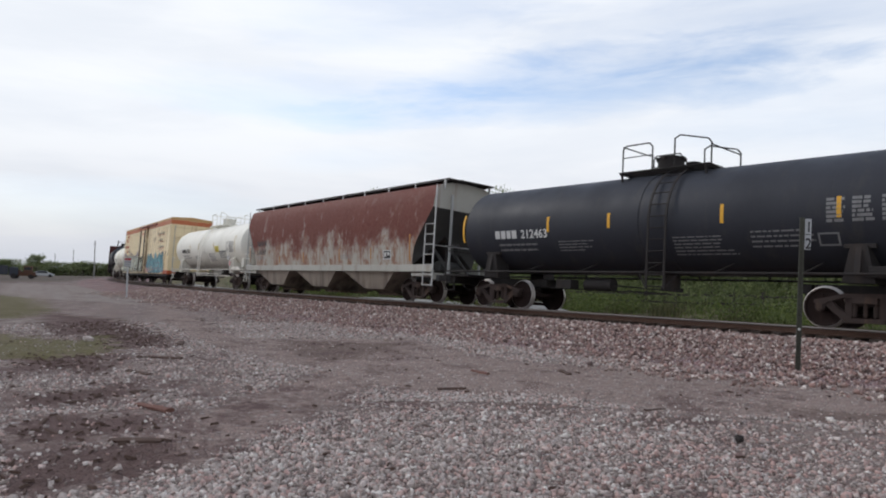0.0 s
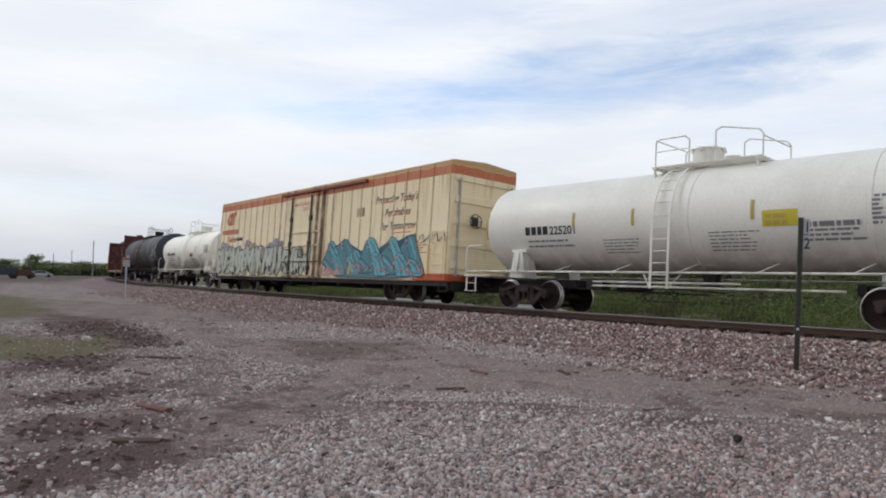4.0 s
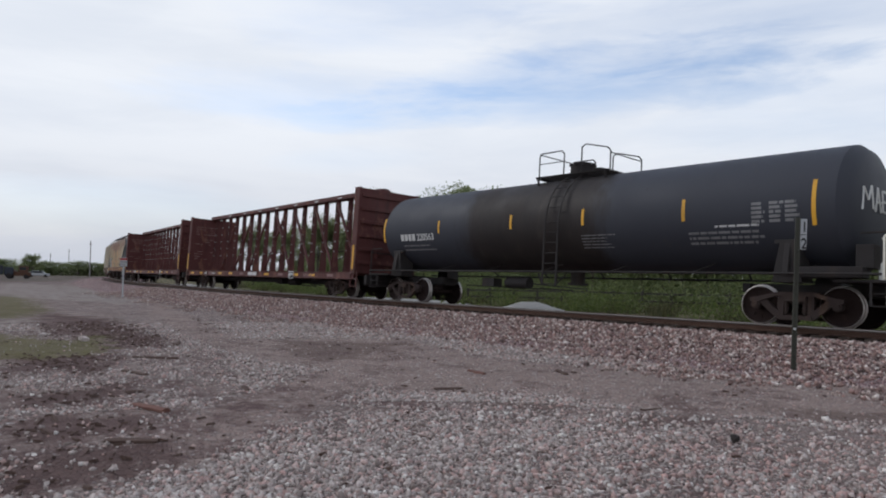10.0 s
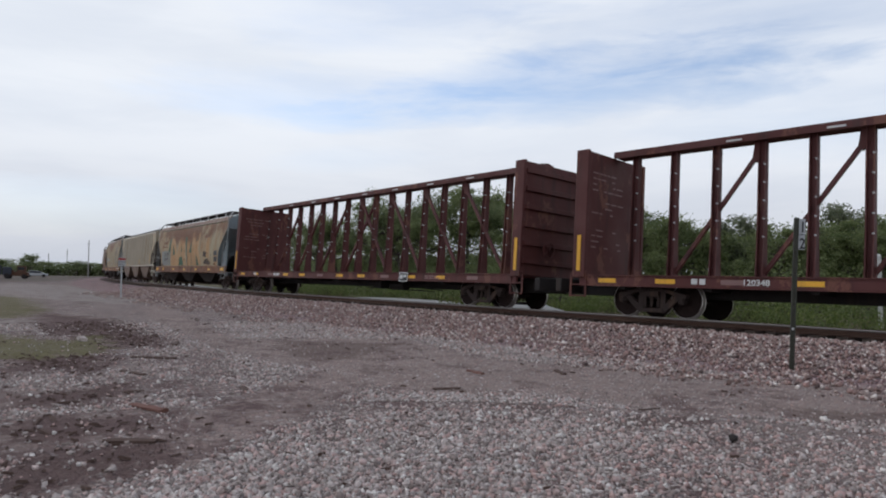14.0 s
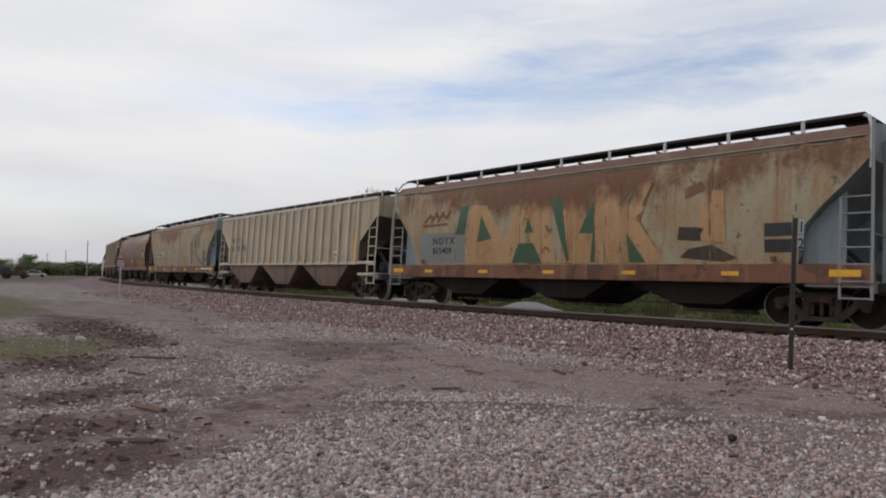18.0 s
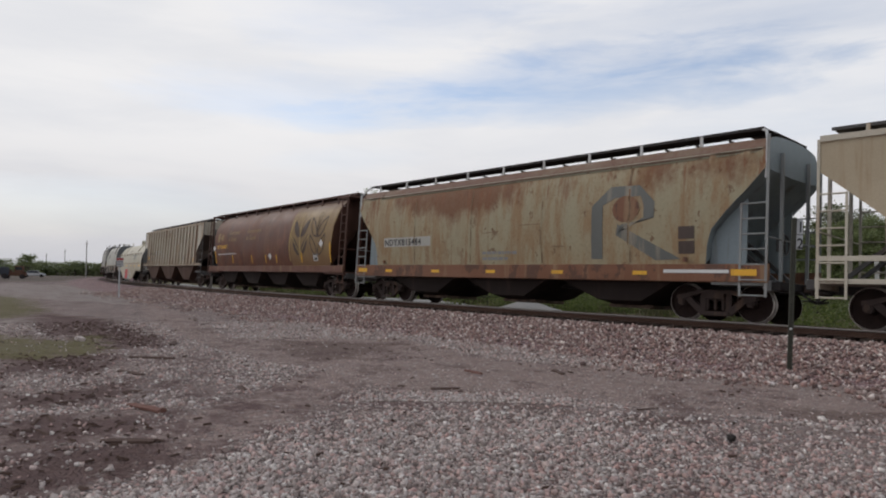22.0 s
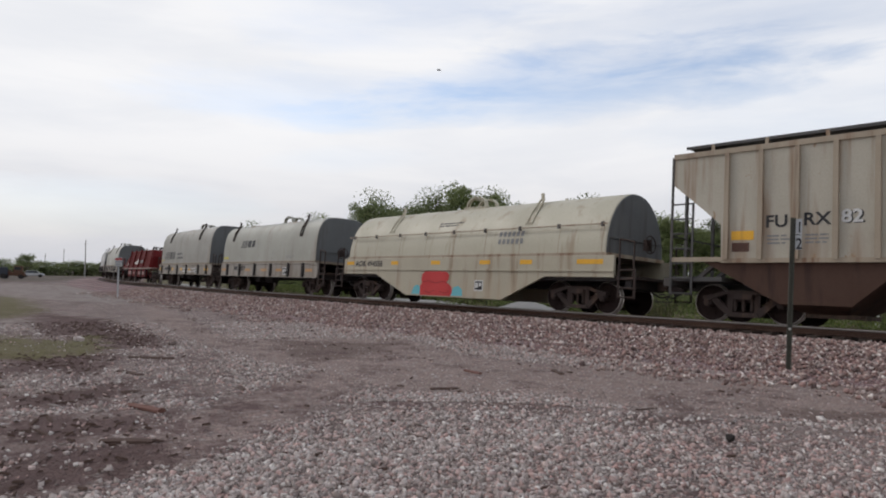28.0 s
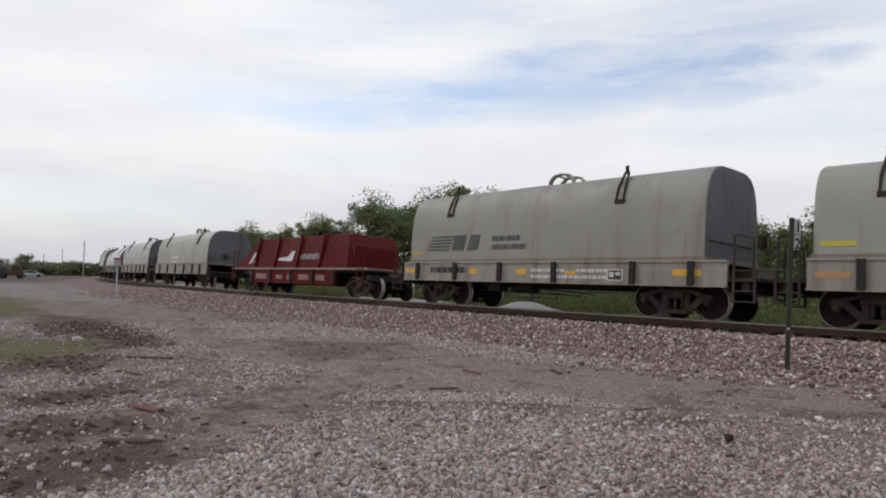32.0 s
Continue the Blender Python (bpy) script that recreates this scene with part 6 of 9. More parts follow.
# centre-beam wagons
def centerbeam(label, a, b_, over, seed, plate_mat, number=""):
    car, half = wagon("centre_beam_wagon", label, a, b_, over[0], over[1], "flat wagon")
    E = 10.93
    q = Build().box(-E, E, -1.42, 1.42, 1.02, 1.12)
    part("deck", q, RUST_BROWN, car, bevel=0.01)
    for sy in (-1, 1):
        q = Build().box(-E, E, min(sy * 1.45, sy * 1.36), max(sy * 1.45, sy * 1.36), 0.84, 1.10)
        sill = part("side_sill", q, RUST_BROWN, car, bevel=0.008)
        part("bottom_flange", Build().box(-E, E, min(sy * 1.48, sy * 1.30), max(sy * 1.48, sy * 1.30), 0.80, 0.84), RUST_BROWN, sill)
        part("top_flange", Build().box(-E, E, min(sy * 1.48, sy * 1.40), max(sy * 1.48, sy * 1.40), 1.10, 1.13), RUST_BROWN, sill)
    underframe(car, -E - 0.9, E + 0.9, BLACK_IRON, 0.55, 1.02, 0.3)
    q = Build()
    for x in np.arange(-9.6, 9.7, 2.4):
        part("cross_bearer", Build().box(x - 0.08, x + 0.08, -1.36, 1.36, 0.72, 1.02), BLACK_IRON, car)
    brake_gear(car, 3.0, BLACK_IRON, 0.62)
    part("top_chord", Build().prism([(-0.23, 4.99), (0.23, 4.99), (0.23, 5.15), (0.08, 5.20), (-0.08, 5.20), (-0.23, 5.15)], -E + 0.2, E - 0.2), RUST_BROWN, car, "long top beam", bevel=0.01)
    for sy in (-1, 1):
        q = Build().box(-E + 0.2, E - 0.2, min(sy * 0.22, sy * 0.25), max(sy * 0.22, sy * 0.25), 4.96, 5.17)
        part("top_flange", q, RUST_BROWN, car)
    xs = [-8.90 + 1.1925 * i for i in range(-1, 16)]
    for x in xs:
        q = Build()
        w = 0.085
        # web and two flanges, flared towards the foot
        q.plate([(x - w, 1.12), (x + w, 1.12), (x + w * 0.8, 5.0), (x - w * 0.8, 5.0)], -0.02, 0.02)
        for e in (-1, 1):
            f = [(x + e * w * 0.75, y, z) for y, z in ((-0.17, 1.12), (0.17, 1.12), (0.11, 2.2), (0.09, 5.0), (-0.09, 5.0), (-0.11, 2.2))]
            q.loft([f, [(px + e * 0.03, y, z) for px, y, z in f]])
        part("post", q, RUST_BROWN, car)
        q = Build()
        for z in (2.3, 2.8, 3.3, 3.8, 4.3):
            part("strap_hook", Build().rod((x + 0.085, -0.15, z), (x + 0.085, -0.09, z), 0.024, 6), LIGHT_STEEL, car)
    # diagonal braces lean towards the middle, where two of them cross
    for i, j in ((1, 3), (3, 5), (5, 7), (7, 9), (10, 8), (12, 10), (14, 12), (16, 14)):
        x0, x1 = xs[i], xs[j]
        y = 0.03 if i < j else -0.03
        q = Build().beam((x0, y, 1.2), (x1, y, 4.85), 0.10, 0.10, up=(0, 1, 0))
        e = 1 if i < j else -1
        q.plate([(x1 + e * 0.08, 5.0), (x1 - e * 0.20, 5.0), (x1 - e * 0.26, 4.55), (x1 - e * 0.18, 4.4), (x1 + e * 0.05, 4.7)], y - 0.06, y + 0.06)
        part("diagonal_brace", q, RUST_BROWN, car)
    xm = (xs[8] + xs[9]) / 2
    part("brace_gusset", Build().plate([(xm, 3.52), (xm + 0.10, 3.80), (xm, 4.08), (xm - 0.10, 3.80)], -0.09, 0.09), RUST_BROWN, car)
    for x, sx in ((-E, -1), (E, 1)):
        bulk = Build().box(x - 0.16, x + 0.16, -1.5, 1.5, 1.10, 5.0)
        p = part("bulkhead", bulk, RUST_BROWN, car, "tall ribbed end bulkhead", bevel=0.015)
        for y0, y1 in ((-1.53, -1.40), (1.40, 1.53)):
            part("corner_post", Build().box(x - 0.20, x + 0.20, y0, y1, 1.05, 5.03), RUST_BROWN, p, bevel=0.015)
        for i in range(6):
            z = 1.5 + 0.62 * i
            part("rib", Build().box(min(x + sx * 0.14, x + sx * 0.24), max(x + sx * 0.14, x + sx * 0.24), -1.4, 1.4, z, z + 0.16), RUST_BROWN, p, bevel=0.01)
        rows = Build()
        rng = random.Random(seed)
        for k in range(14):
            z = 2.0 + 0.18 * k
            y = -1.2
            while y < 0.2:
                w = rng.uniform(0.1, 0.4)
                xx = x - sx * 0.165
                if rng.random() < 0.45 or k in (4, 5, 9):
                    y += w
                    continue
                rows.add([(xx, y, z), (xx, y + w, z), (xx, y + w, z + 0.045), (xx, y, z + 0.045)], [(0, 1, 2, 3)])
                y += w + 0.06
        part("stencil", rows, plate_mat, p)
        part("reflector", Build().box(x - 0.06, x + 0.06, -1.545, -1.53, 1.25, 2.35), YELLOW, car)
        ladder(car, x - sx * 0.22, x + sx * 0.28, -1.46, 0.45, 1.2, 3, RUST_BROWN)
        q = Build().box(min(x, x + sx * 0.9), max(x, x + sx * 0.9), -0.5, 0.5, 1.02, 1.08)
        part("end_deck", q, BLACK_IRON, car)
    brake_wheel(car, E + 0.45, -0.5, 2.0, RUST_BROWN)
    side = flat(-1.45)
    rng = random.Random(seed)
    for i, x in enumerate(np.arange(-10.3, 10.2, 1.72)):
        q = Build()
        patch(q, x, x + 0.55, 0.90, 1.03, side, 0.006, 0, 1, 1)
        part("reflector", q, YELLOW if i % 3 != 2 else plate_mat, car)
    if number:
        blocks(car, -7.6, 0.90, (0.16, 0.15), 0.15, LETTER_WHITE, side)
        lettering(car, number, -6.35, 0.90, 0.21, LETTER_WHITE, side, label="white wagon number on the sill")
    else:
        bars(car, -6.2, 1.04, 0.9, 1, LETTER_WHITE, side, 0.14, 0.1, seed)
    bars(car, 6.3, 1.03, 1.1, 2, plate_mat, side, 0.05, 0.08, seed + 1)
    frame_sign(car, 4.75, 0.76, 0.56, 0.38, flat(-1.485))
    # white bars painted on for the light seen through slots in the chord
    for x in xs[2:-1:2]:
        part("chord_light_slot", Build().box(x + 0.35, x + 0.75, -0.27, -0.25, 5.01, 5.06), LETTER_WHITE, car)
    return car


DULL_PLATE = paint("dull_plate", (0.22, 0.13, 0.12), (0.2, 0.1, 0.08), 0.6)
c7 = centerbeam("dark red-brown centre-beam lumber wagon, empty", 9.87, 27.6, (3.2, 3.1), 61, DULL_PLATE, "120348")
q = Build()
patch(q, -0.5, 0.7, 0.88, 1.07, flat(-1.45), 0.009, 0, 1, 1)
part("number_plate_patch", q, LETTER_WHITE, c7, "white painted patch on the sill")
c8 = centerbeam("dark red-brown empty centre-beam wagon with worn paint", -14.4, 3.47, (3.05, 3.2), 71, DULL_PLATE)
bars(c8, -8.6, 1.05, 0.5, 1, LETTER_WHITE, flat(-1.45), 0.14, 0.2, 72)


# pale green-grey hoppers with rust
def patina(name, a, b, rust, tan, split, worst):
    """Faded paint that rusts from the eaves down; worst: x of the rustiest stretch and its half length."""
    k = Mat(name, 0.68, 0, 0.3)
    x, y, z = k.split()
    big = k.noise(0.45, 6, 0.65)
    run_ = k.noise(1.0, 6, 0.7, k.coords((1.3, 1.3, 0.3)))
    drip = k.noise(1.0, 5, 0.65, k.coords((5.5, 5.5, 0.22), (3, 0, 0)))
    fine = k.noise(12, 5, 0.7)
    c = k.mix(big, a, b)
    c = k.mix(k.step(run_, 0.42, 0.62, 0, 0.85), c, tan)
    up = k.step(z, 2.2, 3.95, -0.12, 0.15)
    mid = k.step(k.math("ABSOLUTE", k.math("SUBTRACT", x, worst[0])), worst[1], 0.3, -0.09, 0.15)
    wear = k.math("ADD", k.noise(0.8, 7, 0.7, k.coords((1, 1, 0.6), (5, 1, 0))), k.math("ADD", up, mid))
    c = k.mix(k.step(wear, split, split + 0.24, 0, 0.9), c, rust)
    c = k.mix(k.math("MULTIPLY", k.step(drip, 0.53, 0.64), k.step(wear, split - 0.12, split + 0.1, 0.1, 0.8)), c, tuple(v * 1.25 for v in rust))
    c = k.mix(k.step(k.noise(2.6, 7, 0.75, k.coords((1, 1, 0.7), (8, 3, 2))), 0.60, 0.66, 0, 0.75), c, tuple(v * 0.75 for v in rust))
    c = k.mix(k.step(z, 4.03, 4.10, 0, 0.75), c, (0.15, 0.088, 0.068))
    c = k.mix(k.step(fine, 0.5, 0.75, 0, 0.35), c, tuple(v * 0.7 for v in rust))
    k.color(c).rough(k.step(fine, 0.3, 0.7, 0.55, 0.85)).bump(fine, 0.005, 0.5).bump(big, 0.02, 0.3)
    return k.m


GREEN_RUST = patina("green_grey_rusted", (0.32, 0.315, 0.225), (0.37, 0.29, 0.17), (0.135, 0.056, 0.030), (0.31, 0.175, 0.083), 0.45, (-0.6, 7.0))
GREEN_TAN = patina("grey_tan_rusted", (0.30, 0.295, 0.208), (0.32, 0.245, 0.142), (0.155, 0.065, 0.031), (0.25, 0.155, 0.078), 0.495, (-2.6, 4.5))
DULL_STEEL = paint("dull_ladder_steel", (0.25, 0.26, 0.255), (0.14, 0.10, 0.08), 0.6, 0.6)
EAVE_PALE = paint("pale_eave", (0.27, 0.255, 0.18), (0.17, 0.10, 0.06), 0.9, 0.65, streak=0.9)
SILL_RUST = paint("sill_rust", (0.19, 0.088, 0.050), (0.28, 0.19, 0.11), 0.7, 0.75, chip=(0.10, 0.052, 0.036), chip_amount=0.08)
BLUE_GREY = paint("blue_grey_end", (0.23, 0.275, 0.29), (0.12, 0.085, 0.065), 0.6, 0.6)
SIDE2 = ((1.0, 1.50), (1.44, 1.50), (2.2, 1.57), (3.0, 1.60), (3.8, 1.56), (4.3, 1.48), (4.32, 1.52), (4.38, 1.52), (4.40, 1.45), (4.7, 1.25))
CUT2 = ((0.0, 3.85), (0.4, 3.35), (0.9, 2.8), (1.25, 2.35), (1.36, 1.95), (1.40, 1.44))
surf2 = lambda x, z: -interp(z, SIDE2)


def long_hopper(label, a, b_, over, coat, L0, L1):
    car, half = wagon("covered_hopper", label, a, b_, over[0], over[1], "hopper wagon")
    part("shell", hopper_body(L0, L1, SIDE2, CUT2, 4.62, 4.80, ((0.0, 3.8), (3.2, 1.3)), 1.3), [coat, BLUE_GREY, BLUE_GREY], car, smooth=30)
    side_sill(car, L0 - 0.1, L1 + 0.1, 1.0, 1.44, SILL_RUST, 1.53)
    for xb in (-4.15, 0.0, 4.15):
        bay(car, xb - 0.15, 1.05, 0.28, BAY_DARK, 2.05, 0.15, 1.3)
    roof_walk(car, L0 + 0.25, L1 - 0.2, 0.95, 4.98, BLACK_IRON, np.arange(L0 + 0.9, L1 - 0.3, 1.72), LIGHT_STEEL, 4.55, 1.36, 0.55, 4.95, DARK_GREY)
    hopper_ends(car, L0 - 0.05, L1 + 0.05, DULL_STEEL, DULL_STEEL, 1.02, 4.7, 1.52, 0.6, 3.0)
    for sx, x in ((-1, L0), (1, L1)):
        rail_of(car, [(x, -1.5, 3.6), (x + sx * 0.02, -1.5, 4.5), (x - sx * 0.1, -1.3, 4.85), (x - sx * 0.3, -1.15, 4.97)], LIGHT_STEEL, 0.035, "corner_rail")
    underframe(car, L0 - 0.3, L1 + 0.3, BLACK_IRON, 0.75, 1.02)
    yellow_tabs(car, np.arange(L0 + 2.0, L1 - 1.4, 2.75), 1.14, flat(-1.535))
    yellow_tabs(car, (L0 + 0.15, L1 - 0.75), 1.14, flat(-1.535), 0.6, 0.16)
    for za, zb in ((4.26, 4.31), (4.36, 4.40)):
        q = Build()
        patch(q, L0 + 0.1, L1 - 0.1, za, zb, surf2, 0.012, 0, 16, 1)
        part("eave_strip", q, EAVE_PALE, car, "pale green-grey edge below the roof")
    for x in (-4.6, -1.6, 1.5, 4.55):
        q = Build()
        patch(q, x - 0.02, x + 0.02, 1.46, 4.3, surf2, 0.010, 0, 1, 8)
        part("weld_seam", q, coat, car)
        # rust that has bled along the seam
        rng = random.Random(int(x * 10 + L1 * 100))
        q = Build()
        z = 1.5
        while z < 3.9:
            h = rng.uniform(0.2, 0.7)
            u = x + rng.uniform(-0.03, 0.05)
            shape_on(q, [(u - 0.012, z), (u + 0.02, z), (u + 0.03, z + h * 0.6), (u + 0.012, z + h), (u - 0.016, z + h)], surf2, 0.0125)
            z += h + rng.uniform(0.1, 0.6)
        part("rust_streak", q, SEAM, car)
    # inset side sheets behind the corner ladders
    for ex, sx in ((L0, -1), (L1, 1)):
        for sy in (-1, 1):
            q = Build().plate([(ex - sx * u, z) for u, z in ((1.42, 1.40), (0.52, 1.40), (0.52, 3.15), (0.92, 2.78), (1.27, 2.34), (1.40, 1.95))], sy * 1.22, sy * 1.26)
            part("inset_sheet", q, BLUE_GREY, car, "blue-grey inset end sheet" if sy < 0 else "")
        # short rungs and brackets on the shell beside the cut
        part("side_bracket", Build().box(ex - sx * 1.9 - 0.05, ex - sx * 1.9 + 0.05, -1.60, -1.54, 1.50, 1.62), SILL_RUST, car)
    return car


car = long_hopper("grey-green hopper with big tan and green letters, rusting", -33.0, -19.26, (1.9, 1.8), GREEN_RUST, -8.15, 7.95)
FADED_TAN = patina("faded_tan_letters", (0.47, 0.30, 0.155), (0.40, 0.24, 0.115), (0.135, 0.056, 0.030), (0.36, 0.20, 0.09), 0.50, (0.2, 6.0))
SQUEEZE = ((-5.0, -4.8), (-4.75, -4.55), (-4.25, -4.1), (-2.7, -3.3), (-1.0, -1.3), (0.35, 0.0), (2.2, 1.0), (4.8, 2.6), (5.9, 3.3), (8.0, 5.2))
OLD_GREEN = paint("old_green", (0.048, 0.10, 0.055), (0.11, 0.085, 0.05), 0.8, 0.6, streak=0.9)
q = Build()
for pts in (((-4.75, 2.55), (-4.25, 2.55), (-4.05, 3.6), (-4.5, 3.6)),
            ((-3.05, 2.25), (-2.75, 3.2), (-2.3, 2.35)), ((-1.55, 1.5), (-1.3, 2.15), (-0.75, 2.15), (-0.4, 1.5)), ((-1.1, 2.5), (-0.95, 3.0), (-0.75, 2.5)),
            ((-0.15, 3.6), (0.35, 3.6), (0.9, 1.6), (0.75, 1.5), (0.1, 3.0)), ((1.55, 2.4), (2.4, 3.35), (2.5, 2.4)), ((2.25, 1.5), (2.5, 2.6), (2.5, 1.5)),
            ((4.3, 1.5), (4.2, 2.35), (5.1, 1.5)), ((4.2, 3.2), (4.6, 3.75), (4.35, 3.2))):
    part("letter_gap", shape_on(Build(), [(interp(x, SQUEEZE), z) for x, z in pts], surf2, 0.013), OLD_GREEN, car, "old green paint between letters")
for i, pts in enumerate((((-4.15, 1.48), (-2.0, 1.48), (-1.9, 2.5), (-2.55, 3.55), (-3.7, 3.62)), ((-2.1, 1.48), (-1.2, 1.48), (-0.9, 3.68), (-1.35, 3.65)), ((-0.8, 1.48), (0.15, 1.48), (-0.2, 3.68), (-1.1, 3.66)),
             ((0.6, 1.48), (2.4, 1.48), (2.0, 3.0), (1.9, 3.8), (0.3, 3.7)), ((2.55, 1.48), (3.9, 1.48), (3.8, 3.85), (2.5, 3.85)), ((3.6, 2.5), (5.2, 1.48), (5.9, 1.6), (4.6, 2.8), (5.4, 3.8), (4.5, 3.85)))):
    part("letter", shape_on(Build(), [(interp(x, SQUEEZE), z) for x, z in pts], surf2, 0.007 + 0.0004 * i), FADED_TAN, car, "big faded tan block letter")
q = Build()
for dx in (0.0, 0.35, 0.7):
    brush(q, [(-6.2 + dx, 3.1), (-5.95 + dx, 3.35), (-5.75 + dx, 3.2), (-5.6 + dx, 3.45)], 0.12, surf2, 0.009, 0, 6)
brush(q, [(-6.3, 2.95), (-5.0, 2.98)], 0.09, surf2, 0.009, 0, 6)
part("faded_emblem", q, SILL_RUST, car)
q = Build()
patch(q, -6.5, -4.1, 1.5, 2.65, surf2, 0.006, 0, 2, 5)
part("grey_panel", q, paint("blue_grey_patch", (0.21, 0.22, 0.205), (0.3, 0.22, 0.14), 0.5), car)
lettering(car, "NDYX", -5.75, 2.22, 0.36, LETTER_BLACK, lambda x, z: surf2(x, z) - 0.004, label="black stencilled code", space=1.25)
lettering(car, "815409", -5.75, 1.86, 0.33, LETTER_BLACK, lambda x, z: surf2(x, z) - 0.004, label="black stencilled wagon number")
OLD_BLOT = paint("old_dark_blot", (0.055, 0.040, 0.032), (0.16, 0.10, 0.06), 0.7, 0.7)
for pts, m in ((((4.35, 2.0), (4.95, 2.0), (4.9, 3.35), (4.45, 3.4), (4.25, 2.8)), FADED_TAN), (((3.75, 1.62), (4.9, 1.5), (5.2, 1.6), (4.6, 1.95), (4.0, 1.85)), OLD_BLOT), (((3.7, 2.1), (4.35, 2.05), (4.4, 2.4), (3.75, 2.45)), OLD_BLOT), (((3.9, 3.2), (4.5, 3.45), (4.3, 3.65), (3.85, 3.5)), SILL_RUST)):
    part("paint_blot", shape_on(Build(), pts, surf2, 0.010), m, car)
for z in (1.72, 2.12):
    part("placard_plate", patch(Build(), 5.85, 6.45, z, z + 0.32, surf2, 0.010), LETTER_BLACK, car)


# ribbed hoppers
def ribbed_hopper(label, a, b_, over, coat, rib_coat, L0, L1, ribs, end_mat, bay_mat, z_low=1.55, eave=4.38):
    car, half = wagon("covered_hopper", label, a, b_, over[0], over[1], "hopper wagon")
    side = ((z_low, 1.50), (eave, 1.50), (4.8, 1.2))
    cut = ((0.0, 3.6), (0.6, 3.05), (1.22, 2.47), (1.24, z_low), (1.3, z_low))
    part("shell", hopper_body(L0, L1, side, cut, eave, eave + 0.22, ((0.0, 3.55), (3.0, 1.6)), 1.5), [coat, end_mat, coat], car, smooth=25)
    for sy in (-1, 1):
        q = Build().box(L0, L1, min(sy * 1.54, sy * 1.42), max(sy * 1.54, sy * 1.42), eave - 0.06, eave + 0.08)
        part("eave_angle", q, rib_coat, car)
        q = Build().box(L0 + 1.25, L1 - 1.25, min(sy * 1.54, sy * 1.44), max(sy * 1.54, sy * 1.44), z_low - 0.08, z_low + 0.03)
        part("side_sill", q, rib_coat, car)
        for x in ribs:
            q = Build().plate([(x - 0.055, z_low), (x + 0.055, z_low), (x + 0.05, eave - 0.06), (x - 0.05, eave - 0.06)], sy * 1.50, sy * 1.585)
            part("rib", q, rib_coat, car)
    for xb in (-4.95, -0.35, 4.25):
        bay(car, xb - 0.2, z_low - 0.05, 0.27, bay_mat, 2.25, 0.3, 1.45)
    roof_walk(car, L0 + 0.1, L1 + 0.08, 0.85, eave + 0.36, DARK_GREY, np.arange(L0 + 0.8, L1, 1.3), rib_coat, eave + 0.05, 1.4, 0.5, eave + 0.36, coat)
    hopper_ends(car, L0 - 0.03, L1 + 0.03, rib_coat if coat is CREAM_RIB else DARK_GREY, rib_coat if coat is CREAM_RIB else DARK_GREY, 1.10, eave, 1.5, 0.55, 3.1)
    for ex, sx in ((L0, -1), (L1, 1)):
        q = Build().box(min(ex, ex - sx * 1.3), max(ex, ex - sx * 1.3), -1.52, -1.44, 1.50, 1.62)
        part("end_sill", q, rib_coat, car)
    underframe(car, L0 - 0.3, L1 + 0.3, DARK_GREY, 0.78, 1.08)
    return car


CREAM_RIB = paint("cream_hopper_paint", (0.43, 0.355, 0.245), (0.27, 0.165, 0.08), 0.8, 0.6, dust=(0.36, 0.29, 0.2), low=1.5)
CREAM_LIGHT = paint("cream_ribs", (0.52, 0.475, 0.385), (0.30, 0.19, 0.11), 0.75, 0.6)
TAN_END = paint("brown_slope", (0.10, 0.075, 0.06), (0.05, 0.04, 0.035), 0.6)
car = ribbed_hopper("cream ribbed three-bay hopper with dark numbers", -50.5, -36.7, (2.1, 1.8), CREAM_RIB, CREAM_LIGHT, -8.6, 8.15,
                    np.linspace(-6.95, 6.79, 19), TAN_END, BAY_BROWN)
surf = flat(-1.5)
for words, x, z in (("ND", -6.88, 2.82), ("YX", -6.05, 2.86), ("82", -6.88, 2.32), ("76", -6.08, 2.34), ("76", -5.3, 2.36)):
    lettering(car, words, x, z, 0.42, LETTER_BLACK, surf, label="dark wagon mark between ribs", stretch=0.9)
frame_sign(car, 4.85, 1.85, 0.5, 0.42, surf)
for x, h in ((-6.95, 0.9), (-3.9, 0.4), (-1.61, 0.5), (2.21, 0.6), (6.79, 1.3)):
    q = Build()
    patch(q, x - 0.06, x + 0.06, 1.58, 1.58 + h, flat(-1.59), 0.006, 0, 1, 1)
    part("reflector", q, YELLOW, car)
for i, x in enumerate((-5.2, -2.7, -0.3, 1.5, 3.4, 5.5)):
    bars(car, x, 1.85 + 0.05 * (i % 2), 0.5, 3, LETTER_GREY, surf, 0.03, 0.08, 80 + i)

